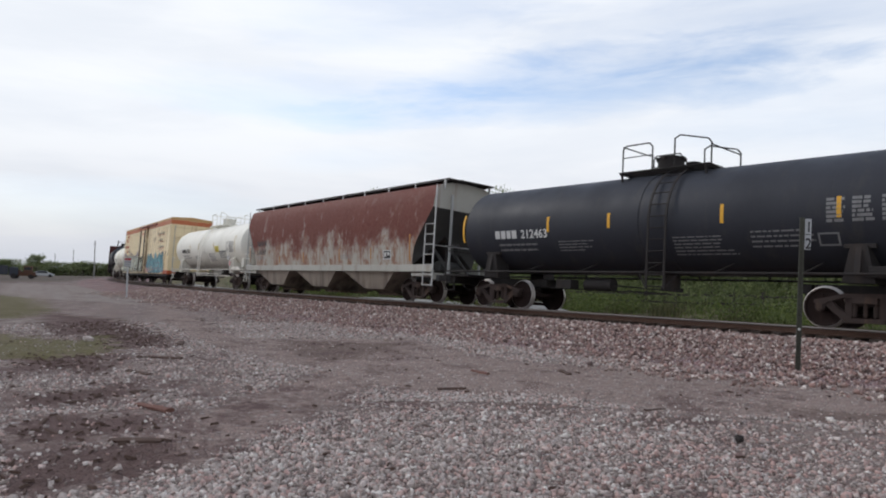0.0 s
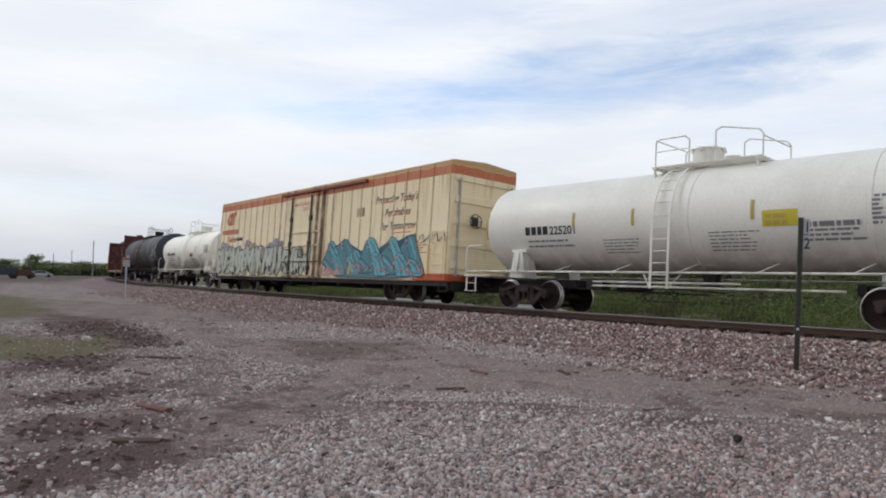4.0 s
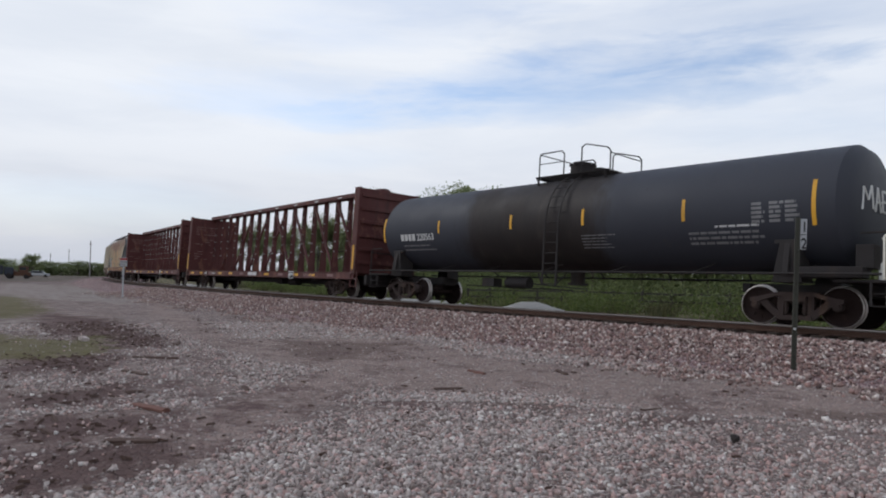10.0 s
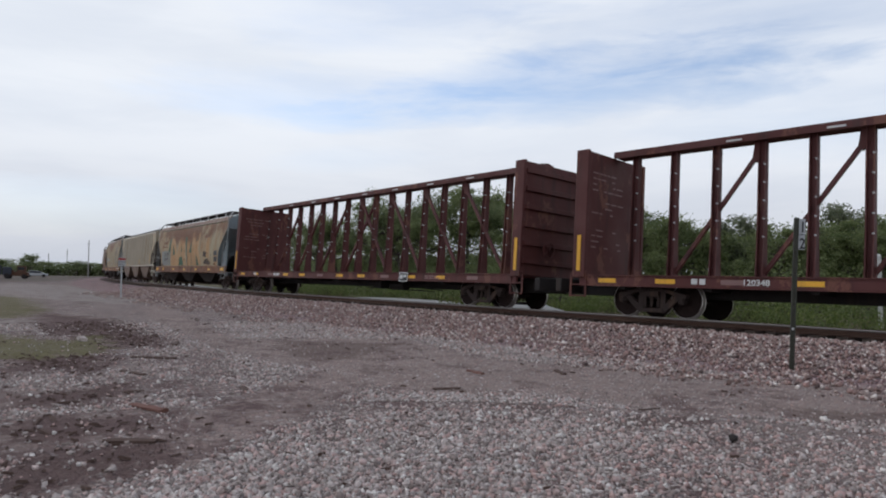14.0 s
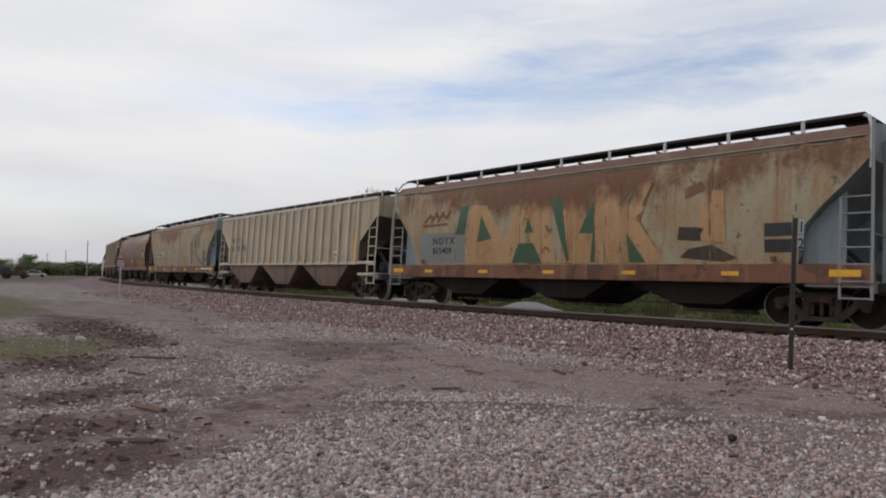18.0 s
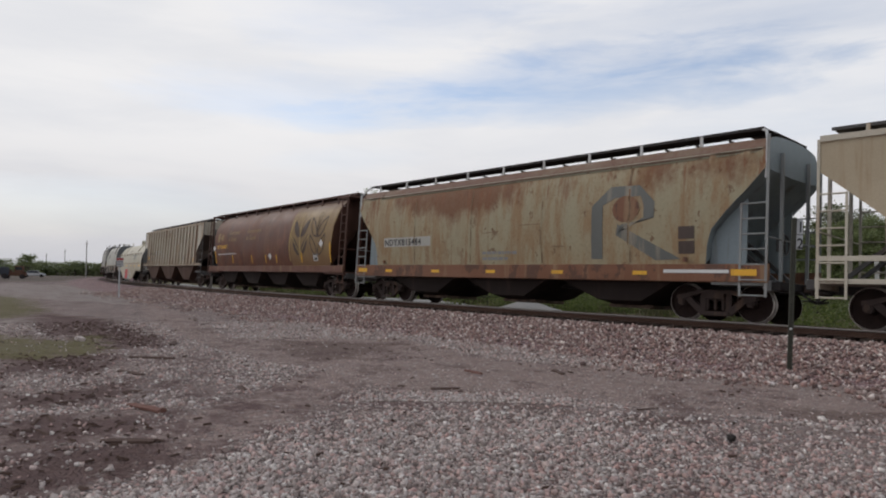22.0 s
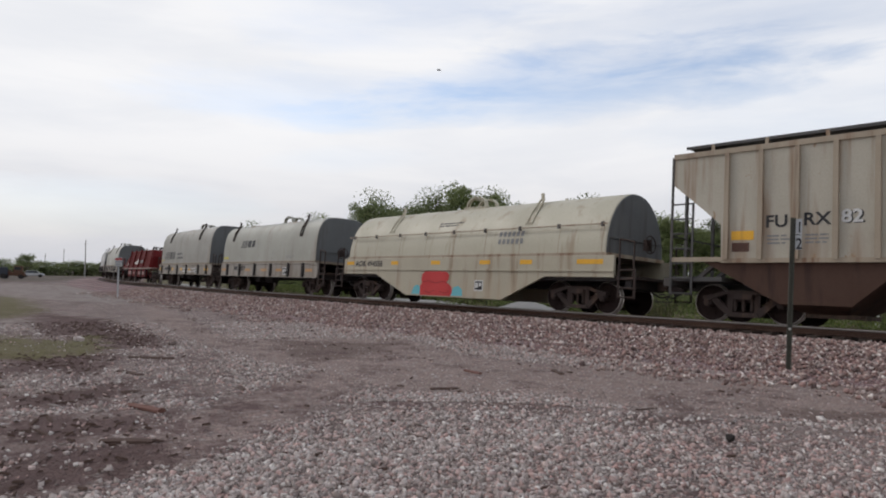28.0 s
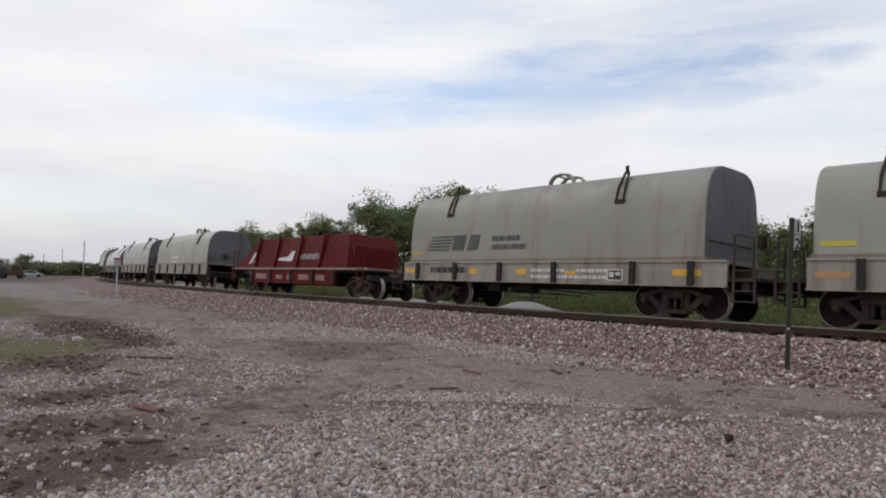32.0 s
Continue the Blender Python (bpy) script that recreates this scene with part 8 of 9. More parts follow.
for i, ring in enumerate((((-1.45, 0.26), (0.22, 0.26), (0.32, 0.42), (0.26, 0.62), (0.08, 0.74), (-0.05, 0.80), (-1.32, 0.80), (-1.44, 0.6)),
                          ((-1.36, 0.76), (-0.02, 0.76), (0.10, 0.88), (0.12, 1.06), (0.0, 1.18), (-0.5, 1.20), (-1.20, 1.19), (-1.36, 1.06), (-1.40, 0.9)))):
    part("graffiti_fill", shape_on(Build(), ring, sd, 0.008 + 0.003 * i), G_RED, car, "red sprayed bubble shape")
for i, pts in enumerate((((-1.30, 0.77), (-0.95, 0.82), (-0.6, 0.74), (-0.2, 0.80), (0.05, 0.76)), ((-1.2, 0.42), (-0.9, 0.36), (-0.62, 0.46)), ((-0.35, 0.42), (-0.1, 0.36), (0.15, 0.44)))):
    part("graffiti_line", brush(Build(), pts, 0.022, sd, 0.016, 0, 6), G_DARK_RED, car)
for x0, x1 in ((-1.95, -1.35), (0.22, 0.85)):
    part("graffiti_edge", shape_on(Build(), [(x0, 0.28), (x1, 0.28), (x1 - 0.04, 0.52), (x1 - 0.24, 0.66), (x0 + 0.14, 0.58)], sd, 0.006), G_AQUA, car)


def stripes_emblem(car, x, z, s, surf, mat):
    """Six stripes that slant into two slanted block shapes."""
    q = Build()
    for i in range(5):
        z0 = z + i * 0.105 * s
        patch(q, x + i * 0.05 * s, x + (1.0 + 0.06 * i) * s, z0, z0 + 0.055 * s, surf, 0.008, 0, 1, 1)
    part("emblem_stripes", q, mat, car)
    q = Build()
    u = x + 1.15 * s
    for pts in (((0, 0), (0.5, 0), (0.62, 0.46), (0.12, 0.46)), ((0.66, 0), (1.08, 0), (1.2, 0.46), (0.78, 0.46))):
        shape_on(q, [(u + a * s, z + c * 1.05 * s) for a, c in pts], surf, 0.009)
    part("emblem_block", q, mat, car)


car, surf = coil_wagon("grey coil wagon with striped emblem on rounded hood", -132.5, -123.1, (2.2, 2.3), (-5.95, 5.45), GREY_SILL, GREY_HOOD, (-6.05, 5.75, 0.84, 1.58), 1.62, 3.94, 4.0, False, True, (-5.0, -3.2, -1.16, 0.85, 2.87, 4.4), 1.42, None, (-4.6, 3.8))
stripes_emblem(car, -3.4, 2.52, 0.82, surf, LETTER_BLACK)
HOOD_SEAM = paint("hood_seam_grey", (0.26, 0.255, 0.225), (0.13, 0.09, 0.065), 0.6, 0.6)
HOOD_RUST = paint("hood_rust", (0.24, 0.135, 0.07), (0.16, 0.08, 0.045), 0.6, 0.75)


def weathered_hood(car, surf, seams, rust, scuffs, z0, z1):
    """Faint seams down the side, rust along the crown, pale scuffs where loads have rubbed."""
    for x in seams:
        part("hood_seam", patch(Build(), x - 0.007, x + 0.007, z0 + 0.02, z1 - 0.25, surf, 0.005, 0, 1, 10), HOOD_SEAM, car)
    for x0, x1 in rust:
        n = 9
        top = [(x0 + (x1 - x0) * i / n, z1 - 0.030 - 0.012 * (i % 3)) for i in range(n + 1)]
        low = [(x0 + (x1 - x0) * i / n, z1 - 0.075 - 0.020 * ((i * 5) % 4)) for i in range(n, -1, -1)]
        part("rust_patch", shape_on(Build(), top + low, surf, 0.006), HOOD_RUST, car)
    rng = random.Random(int(100 * z1))
    for x, z in scuffs:
        for i in range(4):
            u, v = x + rng.uniform(-0.35, 0.35), z + rng.uniform(-0.12, 0.12)
            part("scuff", brush(Build(), [(u, v), (u + rng.uniform(-0.15, 0.2), v + rng.uniform(-0.2, 0.2)), (u + rng.uniform(0.0, 0.4), v + rng.uniform(-0.1, 0.1))], 0.014, surf, 0.006, 0, 5), LETTER_GREY, car)


weathered_hood(car, surf, (-4.4, -3.2, -0.9, 0.2, 2.2, 3.9), ((-3.6, -1.7), (0.9, 2.6)), ((-3.6, 2.0), (1.0, 2.0)), 1.62, 3.94)
sd = flat(-1.46)
blocks(car, -4.05, 1.16, (0.22, 0.2), 0.24, LETTER_BLACK, sd)
lettering(car, "168577", -3.4, 1.16, 0.34, LETTER_BLACK, sd, label="dark wagon number", stretch=0.9)
FADED_ORANGE = paint("faded_orange_tab", (0.48, 0.27, 0.12), (0.3, 0.2, 0.12), 0.6)
for x in (-5.9, -2.5, -0.4, 1.4, 4.6):
    part("reflector", patch(Build(), x, x + 0.7, 1.12, 1.26, sd), FADED_ORANGE, car)
frame_sign(car, 2.2, 0.95, 0.5, 0.38, sd)
part("yellow_tag", patch(Build(), -5.8, -5.1, 1.85, 1.98, surf), paint("yellow_tag", (0.55, 0.48, 0.08), (0.4, 0.35, 0.1), 0.4), car)
bars(car, 2.4, 1.95, 0.9, 2, LETTER_GREY, surf, 0.03, 0.08, 111)

car, surf = coil_wagon("warm grey coil wagon with large striped emblem", -146.2, -137.1, (2.2, 2.4), (-5.95, 5.52), GREY_SILL, GREY_HOOD2, (-6.2, 6.1, 0.86, 1.55), 1.60, 4.26, 4.2, False, True, (-5.4, -3.4, -1.3, 0.9, 3.55, 5.2), 1.42, None, (-3.9, 3.0))
FADED_BLACK = paint("faded_black_mark", (0.085, 0.083, 0.08), (0.15, 0.14, 0.125), 0.6, 0.6)
stripes_emblem(car, -5.0, 1.98, 1.15, surf, FADED_BLACK)
weathered_hood(car, surf, (-2.9, -0.4, 2.3, 4.2), ((-1.2, 0.0),), ((4.6, 2.3),), 1.60, 4.26)
bars(car, -1.75, 2.45, 1.75, 1, FADED_BLACK, surf, 0.17, 0.2, 113)
bars(car, -1.75, 2.15, 1.9, 1, FADED_BLACK, surf, 0.17, 0.2, 114)
bars(car, -4.7, 1.36, 1.9, 1, LETTER_BLACK, sd, 0.22, 0.3, 115)
for x, w in ((-6.1, 0.5), (-2.7, 0.35), (-0.6, 0.4), (1.3, 0.4), (4.7, 0.75)):
    part("reflector", patch(Build(), x, x + w, 1.12, 1.3, sd), YELLOW, car)
bars(car, 0.0, 1.3, 3.0, 2, LETTER_WHITE, sd, 0.1, 0.2, 116)
frame_sign(car, 2.75, 0.95, 0.5, 0.35, sd)
part("yellow_tag", patch(Build(), -5.8, -5.2, 1.85, 1.96, surf), OCHRE, car)

# dark red coil wagon
DEEP_RED = paint("deep_red_paint", (0.105, 0.0095, 0.0095), (0.060, 0.010, 0.010), 0.6, 0.75, spec=0.12)
car, half = wagon("coil_wagon", "dark red coil wagon with panelled hood", -162.4, -151.4, 2.2, 2.6, "coil wagon")
part("hood", Build().plate([(-7.2, 1.32), (5.1, 1.32), (5.1, 2.35), (4.6, 2.95), (-4.6, 2.95)], -1.15, 1.15), DEEP_RED, car, "dark red sloping hood", bevel=0.04)
q = Build()
for sy in (-1, 1):
    q.add([(-7.2, sy * 1.15, 1.32), (5.1, sy * 1.15, 1.32), (4.9, sy * 1.42, 1.32), (-7.0, sy * 1.42, 1.32), (-4.7, sy * 1.15, 2.9), (4.6, sy * 1.15, 2.9)], [(0, 1, 5, 4), (2, 3, 4, 5), (0, 3, 4), (1, 2, 5)])
part("hood_skirt", q, DEEP_RED, car)
for x in (-4.3, -2.0, 0.4, 2.6):
    part("hood_rib", Build().beam((x, -1.47, 1.35), (x, -1.22, 3.06), 0.12, 0.10), DEEP_RED, car)
part("deck", Build().box(-7.5, 6.6, -1.45, 1.45, 1.22, 1.32), paint("worn_deck_edge", (0.26, 0.20, 0.17), (0.14, 0.06, 0.05), 0.6), car, bevel=0.01)
part("side_girder", Build().box(-4.9, 4.0, -1.40, -1.32, 0.5, 1.22).box(-4.9, 4.0, 1.32, 1.40, 0.5, 1.22), DEEP_RED, car)
for x in (-4.6, -2.4, -0.2, 2.0, 3.9):
    part("girder_rib", Build().box(x - 0.06, x + 0.06, -1.48, -1.40, 0.5, 1.22), BLACK_IRON, car)
    part("girder_rib", Build().box(x - 0.06, x + 0.06, 1.40, 1.48, 0.5, 1.22), BLACK_IRON, car)
sd = flat(-1.41)
for x, z, w, h in ((-4.2, 0.7, 1.3, 0.3), (-1.8, 0.72, 0.7, 0.22), (-0.6, 0.7, 0.5, 0.26), (0.6, 0.7, 1.0, 0.28), (2.3, 0.7, 0.8, 0.28)):
    part("painted_patch", patch(Build(), x, x + w, z, z + h, sd), paint("dull_pink_patch", (0.26, 0.15, 0.14), (0.14, 0.05, 0.045), 0.7), car)
hs = lambda x, z: -1.42 + 0.27 * (z - 1.32) / 1.6
for pts in (((-5.3, 1.55), (-5.0, 1.55), (-4.55, 2.15), (-4.75, 2.2)), ((-4.7, 1.6), (-4.45, 1.6), (-4.5, 1.9)), ((-1.8, 1.72), (-0.25, 1.66), (-0.15, 2.2), (-0.45, 2.2), (-0.6, 1.9), (-1.75, 1.84))):
    part("painted_letters", shape_on(Build(), pts, hs, 0.012), LETTER_WHITE, car)
for i, w in enumerate((0.24, 0.2, 0.26, 0.22, 0.24, 0.2, 0.22)):
    part("painted_letters", patch(Build(), 0.5 + 0.29 * i, 0.5 + 0.29 * i + w, 1.76, 2.0 + 0.06 * (i % 2), hs, 0.012), LETTER_GREY, car)
lifting_loop(car, 0.9, 2.95, BLACK_IRON, 0.7)
underframe(car, -7.4, 6.6, BLACK_IRON, 0.7, 1.0)
for x, sx_ in ((-7.3, -1), (6.3, 1)):
    rail_of(car, [(x, -1.4, 1.32), (x, -1.4, 2.3), (x - sx_ * 0.5, -1.4, 2.3), (x - sx_ * 0.5, -1.4, 1.32)], DEEP_RED, 0.03)
    ladder(car, x - sx_ * 0.5, x, -1.44, 0.5, 1.3, 3, DEEP_RED)

# the rear of the train
SILVER_HOOD = paint("silver_hood", (0.36, 0.36, 0.345), (0.28, 0.24, 0.2), 0.4, 0.45)
WHITE_HOOD = paint("white_hood", (0.50, 0.49, 0.455), (0.42, 0.36, 0.3), 0.4, 0.5)
for label, a, b_, mat, z1, k in (("grey coil wagon with scuffed hood", -179.4, -170.2, GREY_HOOD, 3.95, 3.6), ("silver-grey coil wagon with rounded hood", -194.9, -185.6, SILVER_HOOD, 3.9, 3.4),
                                ("white coil wagon with low rounded hood", -210.6, -200.9, WHITE_HOOD, 3.7, 2.3), ("pale grey coil wagon with rounded hood", -226.2, -216.6, SILVER_HOOD, 3.9, 3.0), ("grey coil wagon at the tail", -242.0, -232.4, GREY_HOOD, 3.9, 3.4)):
    car, surf = coil_wagon(label, a, b_, (2.2, 2.4), (-6.2, 6.0), GREY_SILL, mat, (-6.3, 6.2, 0.9, 1.6), 1.62, z1, k, False, True, (-4.9, -2.8, -0.7, 1.4, 3.3, 4.9), 1.42, None, (-3.9, 3.6))
    bars(car, -2.0, 2.2, 1.6, 2, LETTER_WHITE if k > 3.5 else LETTER_GREY, surf, 0.18, 0.35, int(-a))
# ---- trees and shrubs behind the line
def leaf_material(name, a, b, c):
    k = Mat(name, 0.6, 0, 0.25)
    r = k.island()
    col = k.ramp(r, (0.0, a), (0.5, b), (1.0, c))
    col = k.mix(k.step(k.noise(0.7, 3), 0.35, 0.7, 0, 0.6), col, tuple(v * 0.68 for v in b))
    k.color(col)
    tr = k.n("ShaderNodeBsdfTranslucent")
    k.put(tr.inputs[0], col)
    mixer = k.n("ShaderNodeMixShader")
    mixer.inputs[0].default_value = 0.48
    k.t.links.new(k.p.outputs[0], mixer.inputs[1])
    k.t.links.new(tr.outputs[0], mixer.inputs[2])
    k.t.links.new(mixer.outputs[0], k.t.nodes["Material Output"].inputs[0])
    return k.m


LEAF_DARK = leaf_material("dark_leaves", (0.105, 0.132, 0.060), (0.165, 0.200, 0.090), (0.26, 0.29, 0.140))
LEAF_MID = leaf_material("green_leaves", (0.105, 0.136, 0.054), (0.170, 0.206, 0.084), (0.27, 0.30, 0.130))
LEAF_LIGHT = leaf_material("yellow_green_leaves", (0.060, 0.086, 0.022), (0.120, 0.158, 0.044), (0.215, 0.245, 0.082))
LEAF_GREY = leaf_material("grey_green_leaves", (0.10, 0.12, 0.07), (0.16, 0.18, 0.105), (0.25, 0.26, 0.165))
GRASS = leaf_material("grass_blades", (0.042, 0.046, 0.019), (0.078, 0.083, 0.034), (0.21, 0.18, 0.095))
BARK = wood_dark("bark", (0.05, 0.040, 0.032), (0.12, 0.10, 0.085))


def leaf_mesh(name, centres, sizes, mat, rng, flat_=0.0):
    """Many small leaf-shaped faces, one mesh."""
    n = len(centres)
    u = rng.normal(size=(n, 3))
    u /= np.linalg.norm(u, axis=1)[:, None]
    w = rng.normal(size=(n, 3))
    w[:, 2] += flat_
    w -= u * (u * w).sum(1)[:, None]
    w /= np.linalg.norm(w, axis=1)[:, None] + 1e-9
    s = sizes[:, None]
    v = np.stack([centres - u * s * 0.5, centres + w * s * 0.30, centres + u * s * 0.5, centres - w * s * 0.30], 1).reshape(-1, 3)
    me = bpy.data.meshes.new(name)
    me.vertices.add(n * 4)
    me.vertices.foreach_set("co", v.reshape(-1))
    me.loops.add(n * 4)
    me.loops.foreach_set("vertex_index", np.arange(n * 4, dtype=np.int32))
    me.polygons.add(n)
    me.polygons.foreach_set("loop_start", np.arange(0, n * 4, 4, dtype=np.int32))
    me.materials.append(mat)
    me.update(calc_edges=True)
    return me


def tree_kind(seed, mat, leaves, wide=0.36, low=0.22, leaf=0.034, airy=1.0):
    """A tree one metre high: tapered trunk, limbs, a ragged crown of leaf clumps."""
    rng = np.random.default_rng(seed)
    b = Build()
    lean = rng.uniform(-0.05, 0.05, 2)
    knots = [(0, 0, -0.06), (lean[0] * 0.3, lean[1] * 0.3, 0.2), (lean[0], lean[1], 0.5), (lean[0] * 1.6, lean[1] * 1.4, 0.8)]
    radii = (0.022, 0.017, 0.011, 0.004)
    for (p, q), (r0, r1) in zip(zip(knots, knots[1:]), zip(radii, radii[1:])):
        b.rod(p, q, r0, 7, r2=r1)
    tips = []
    for i in range(23):
        t = rng.uniform(0.2, 0.97)
        base = Vector(knots[1]).lerp(Vector(knots[3]), t)
        a = rng.uniform(0, 2 * pi)
        reach = wide * (1.0 - 0.55 * abs(t - 0.4)) * rng.uniform(0.5, 1.0)
        tip = base + Vector((cos(a) * reach, sin(a) * reach, rng.uniform(0.05, 0.2)))
        mid = base.lerp(tip, 0.5) + Vector((0, 0, -0.015))
        b.rod(base, mid, 0.009, 5, r2=0.006)
        b.rod(mid, tip, 0.006, 5, r2=0.002)
        tips += [mid.lerp(tip, 0.5), tip]
    for _ in range(6):
        tip = Vector((knots[3][0] + rng.uniform(-0.1, 0.1), knots[3][1] + rng.uniform(-0.1, 0.1), rng.uniform(0.75, 0.93)))
        b.rod(Vector(knots[2]).lerp(Vector(knots[3]), rng.uniform(0.5, 1.0)), tip, 0.005, 5, r2=0.002)
        tips.append(tip)
    cent = []
    per = leaves // len(tips)
    for t in tips:
        sp = rng.uniform(0.034, 0.086) * airy
        c = rng.normal(size=(per, 3))
        c *= (1.9 * rng.random((per, 1)) ** 0.6) / np.linalg.norm(c, axis=1)[:, None]
        c = c @ np.array(Euler(rng.uniform(-1.2, 1.2, 3)).to_matrix()) * rng.uniform(0.6, 1.4, 3)
        c = c * np.array((sp, sp, sp * 0.72)) + np.array(t)
        cent.append(c)
    cent = np.concatenate(cent)
    cent = cent[(cent[:, 2] > low) & (cent[:, 2] < 1.02)]
    return b.mesh("trunk", BARK), leaf_mesh("crown", cent, rng.uniform(0.6, 1.4, len(cent)) * leaf, mat, rng)


KINDS = [tree_kind(1, LEAF_DARK, 8800, 0.36, 0.12, 0.021, 0.85), tree_kind(2, LEAF_MID, 8800, 0.40, 0.05, 0.021, 0.85), tree_kind(3, LEAF_DARK, 9500, 0.42, 0.05, 0.021, 0.9),
         tree_kind(4, LEAF_GREY, 9000, 0.30, 0.12, 0.020, 0.95), tree_kind(5, LEAF_MID, 8800, 0.46, 0.0, 0.022, 0.95), tree_kind(6, LEAF_DARK, 2600, 0.50, -0.02, 0.05, 1.5)]


def plant(kind, x, y, h, wide, label, group="trees along the line", turn=None):
    trunk, crown = KINDS[kind]
    z = level(x, y) - 0.05
    m = Matrix.Translation((x, y, z)) @ Matrix.Rotation(random.uniform(0, 6.28) if turn is None else turn, 4, "Z") @ Matrix.Diagonal((h * wide, h * wide, h, 1))
    t = thing("tree", label, "tree", group, m)
    part("trunk", trunk, None, t)
    part("crown", crown, None, t)
    return t


TREES = ((-66.7, 16.7, 7.4), (-70.2, 20.9, 7.5), (-61.9, 19.3, 7.2), (-57.6, 18.7, 7.8), (-54.8, 19.3, 7.9), (-49.4, 19.5, 10.0), (-46.3, 20.3, 8.5), (-43.8, 20.2, 7.4), (-45.6, 24.3, 10.4),
         (-42.6, 24.6, 10.4), (-42.4, 27.6, 10.4), (-38.2, 26.1, 9.2), (-33.6, 22.1, 7.0), (-30.8, 21.9, 6.3), (-30.0, 22.5, 7.4), (-27.5, 21.8, 7.6), (-26.3, 22.6, 7.5), (-23.8, 21.8, 7.0))
for i, (x, y, h) in enumerate(TREES):
    plant((0, 2, 1, 0, 1)[i % 5], x, y, h * (0.93 if i % 3 else 0.97), 1.0, "leafy dark green tree behind the track")
for i, (x, y, h) in enumerate(((-22.8, 22.4, 6.2), (-20.6, 21.3, 5.8), (-19.5, 21.9, 5.3), (-19.2, 24.3, 5.6), (-18.7, 26.7, 6.1), (-15.0, 21.7, 5.0), (-14.4, 24.1, 5.6), (-13.3, 24.4, 6.3), (-11.8, 22.8, 5.4), (-10.2, 21.2, 4.9), (-9.4, 23.4, 5.4), (-8.2, 25.7, 5.7))):
    plant((1, 4, 1, 3, 3, 4, 1, 3, 4, 1, 4, 2)[i], x, y, h * 0.96, 1.15, ("light grey-green sparse tree beyond the fence" if i in (3, 4, 7) else "small leafy green tree beyond the fence"))
for x, y, h in ((-36.0, 27.0, 8.0), (-25.0, 29.0, 7.0), (-31.5, 28.5, 7.4), (-53.0, 25.0, 8.6), (-60.0, 26.0, 8.0), (-16.5, 30.0, 6.0), (-21.5, 31.0, 6.4), (-12.0, 30.5, 6.0)):
    plant(2, x, y, h * 0.85, 1.3, "dark green tree in the second row")
# far hedge and the round tree beyond the lane
for i in range(22):
    a = i / 21
    plant(5, -232 + 26 * a + random.uniform(-4, 4), 4 + 66 * a, random.uniform(3.6, 5.0), 1.7, "distant low hedge tree across the field", "distant hedge")
plant(5, -196.0, 22.7, 5.6, 1.1, "round distant tree standing above the hedge", "distant hedge")


def shrubbery():
    """Undergrowth in front of the trees."""
    rng = np.random.default_rng(8)
    cen, size = [], []
    for i in range(1150):
        x = rng.uniform(-78, -1)
        off = 10.5 + 14.0 * rng.random() ** 0.75
        y = RADIUS - math.sqrt(RADIUS ** 2 - x * x) + off + (2.5 if x > -30 else 0)
        h = rng.uniform(0.5, 1.6) + 1.9 * max(0.0, (off - 12.5) / 5.5) * rng.uniform(0.6, 1.1)
        n = int((60 + 80 * rng.random()) * (0.6 + 0.4 * h))
        c = np.clip(rng.normal(size=(n, 3)), -1.7, 1.7) * np.array((0.6, 0.5, h * 0.30)) + np.array((x, y, level(x, y) + h * 0.52))
        cen.append(c)
        size.append(rng.uniform(0.08, 0.18, n))
    low, low_size = [], []
    for i in range(950):
        x = rng.uniform(-70, 4)
        off = 4.6 + 7.7 * rng.random()
        y = RADIUS - math.sqrt(RADIUS ** 2 - x * x) + off
        if patchy(x, y, 0.22, 5.0) < -0.12 or ((x + 19.7) / 3.6) ** 2 + ((off - 5.9) / 2.2) ** 2 < 1 or (x < -26 and off < 9.5):
            continue
        h = rng.uniform(0.3, 0.8) + 0.13 * off * rng.random() ** 2
        n = int(90 + 70 * rng.random())
        low.append(np.clip(rng.normal(size=(n, 3)), -1.6, 1.6) * np.array((0.55, 0.45, h * 0.34)) + np.array((x, y, level(x, y) + h * 0.45)))
        low_size.append(rng.uniform(0.06, 0.14, n))
    cen, size = np.concatenate(cen), np.concatenate(size)
    keep = cen[:, 2] > -0.8
    tagged(new("shrubs", leaf_mesh("shrubs", cen[keep], size[keep], LEAF_MID, rng)), "dense green undergrowth below the trees", "shrubs", kind="stuff")
    low, low_size = np.concatenate(low), np.concatenate(low_size)
    keep = low[:, 2] > -0.85
    tagged(new("low_bushes", leaf_mesh("low_bushes", low[keep], low_size[keep], LEAF_LIGHT, rng)), "low yellow-green bushes beyond the rails", "bushes", kind="stuff")


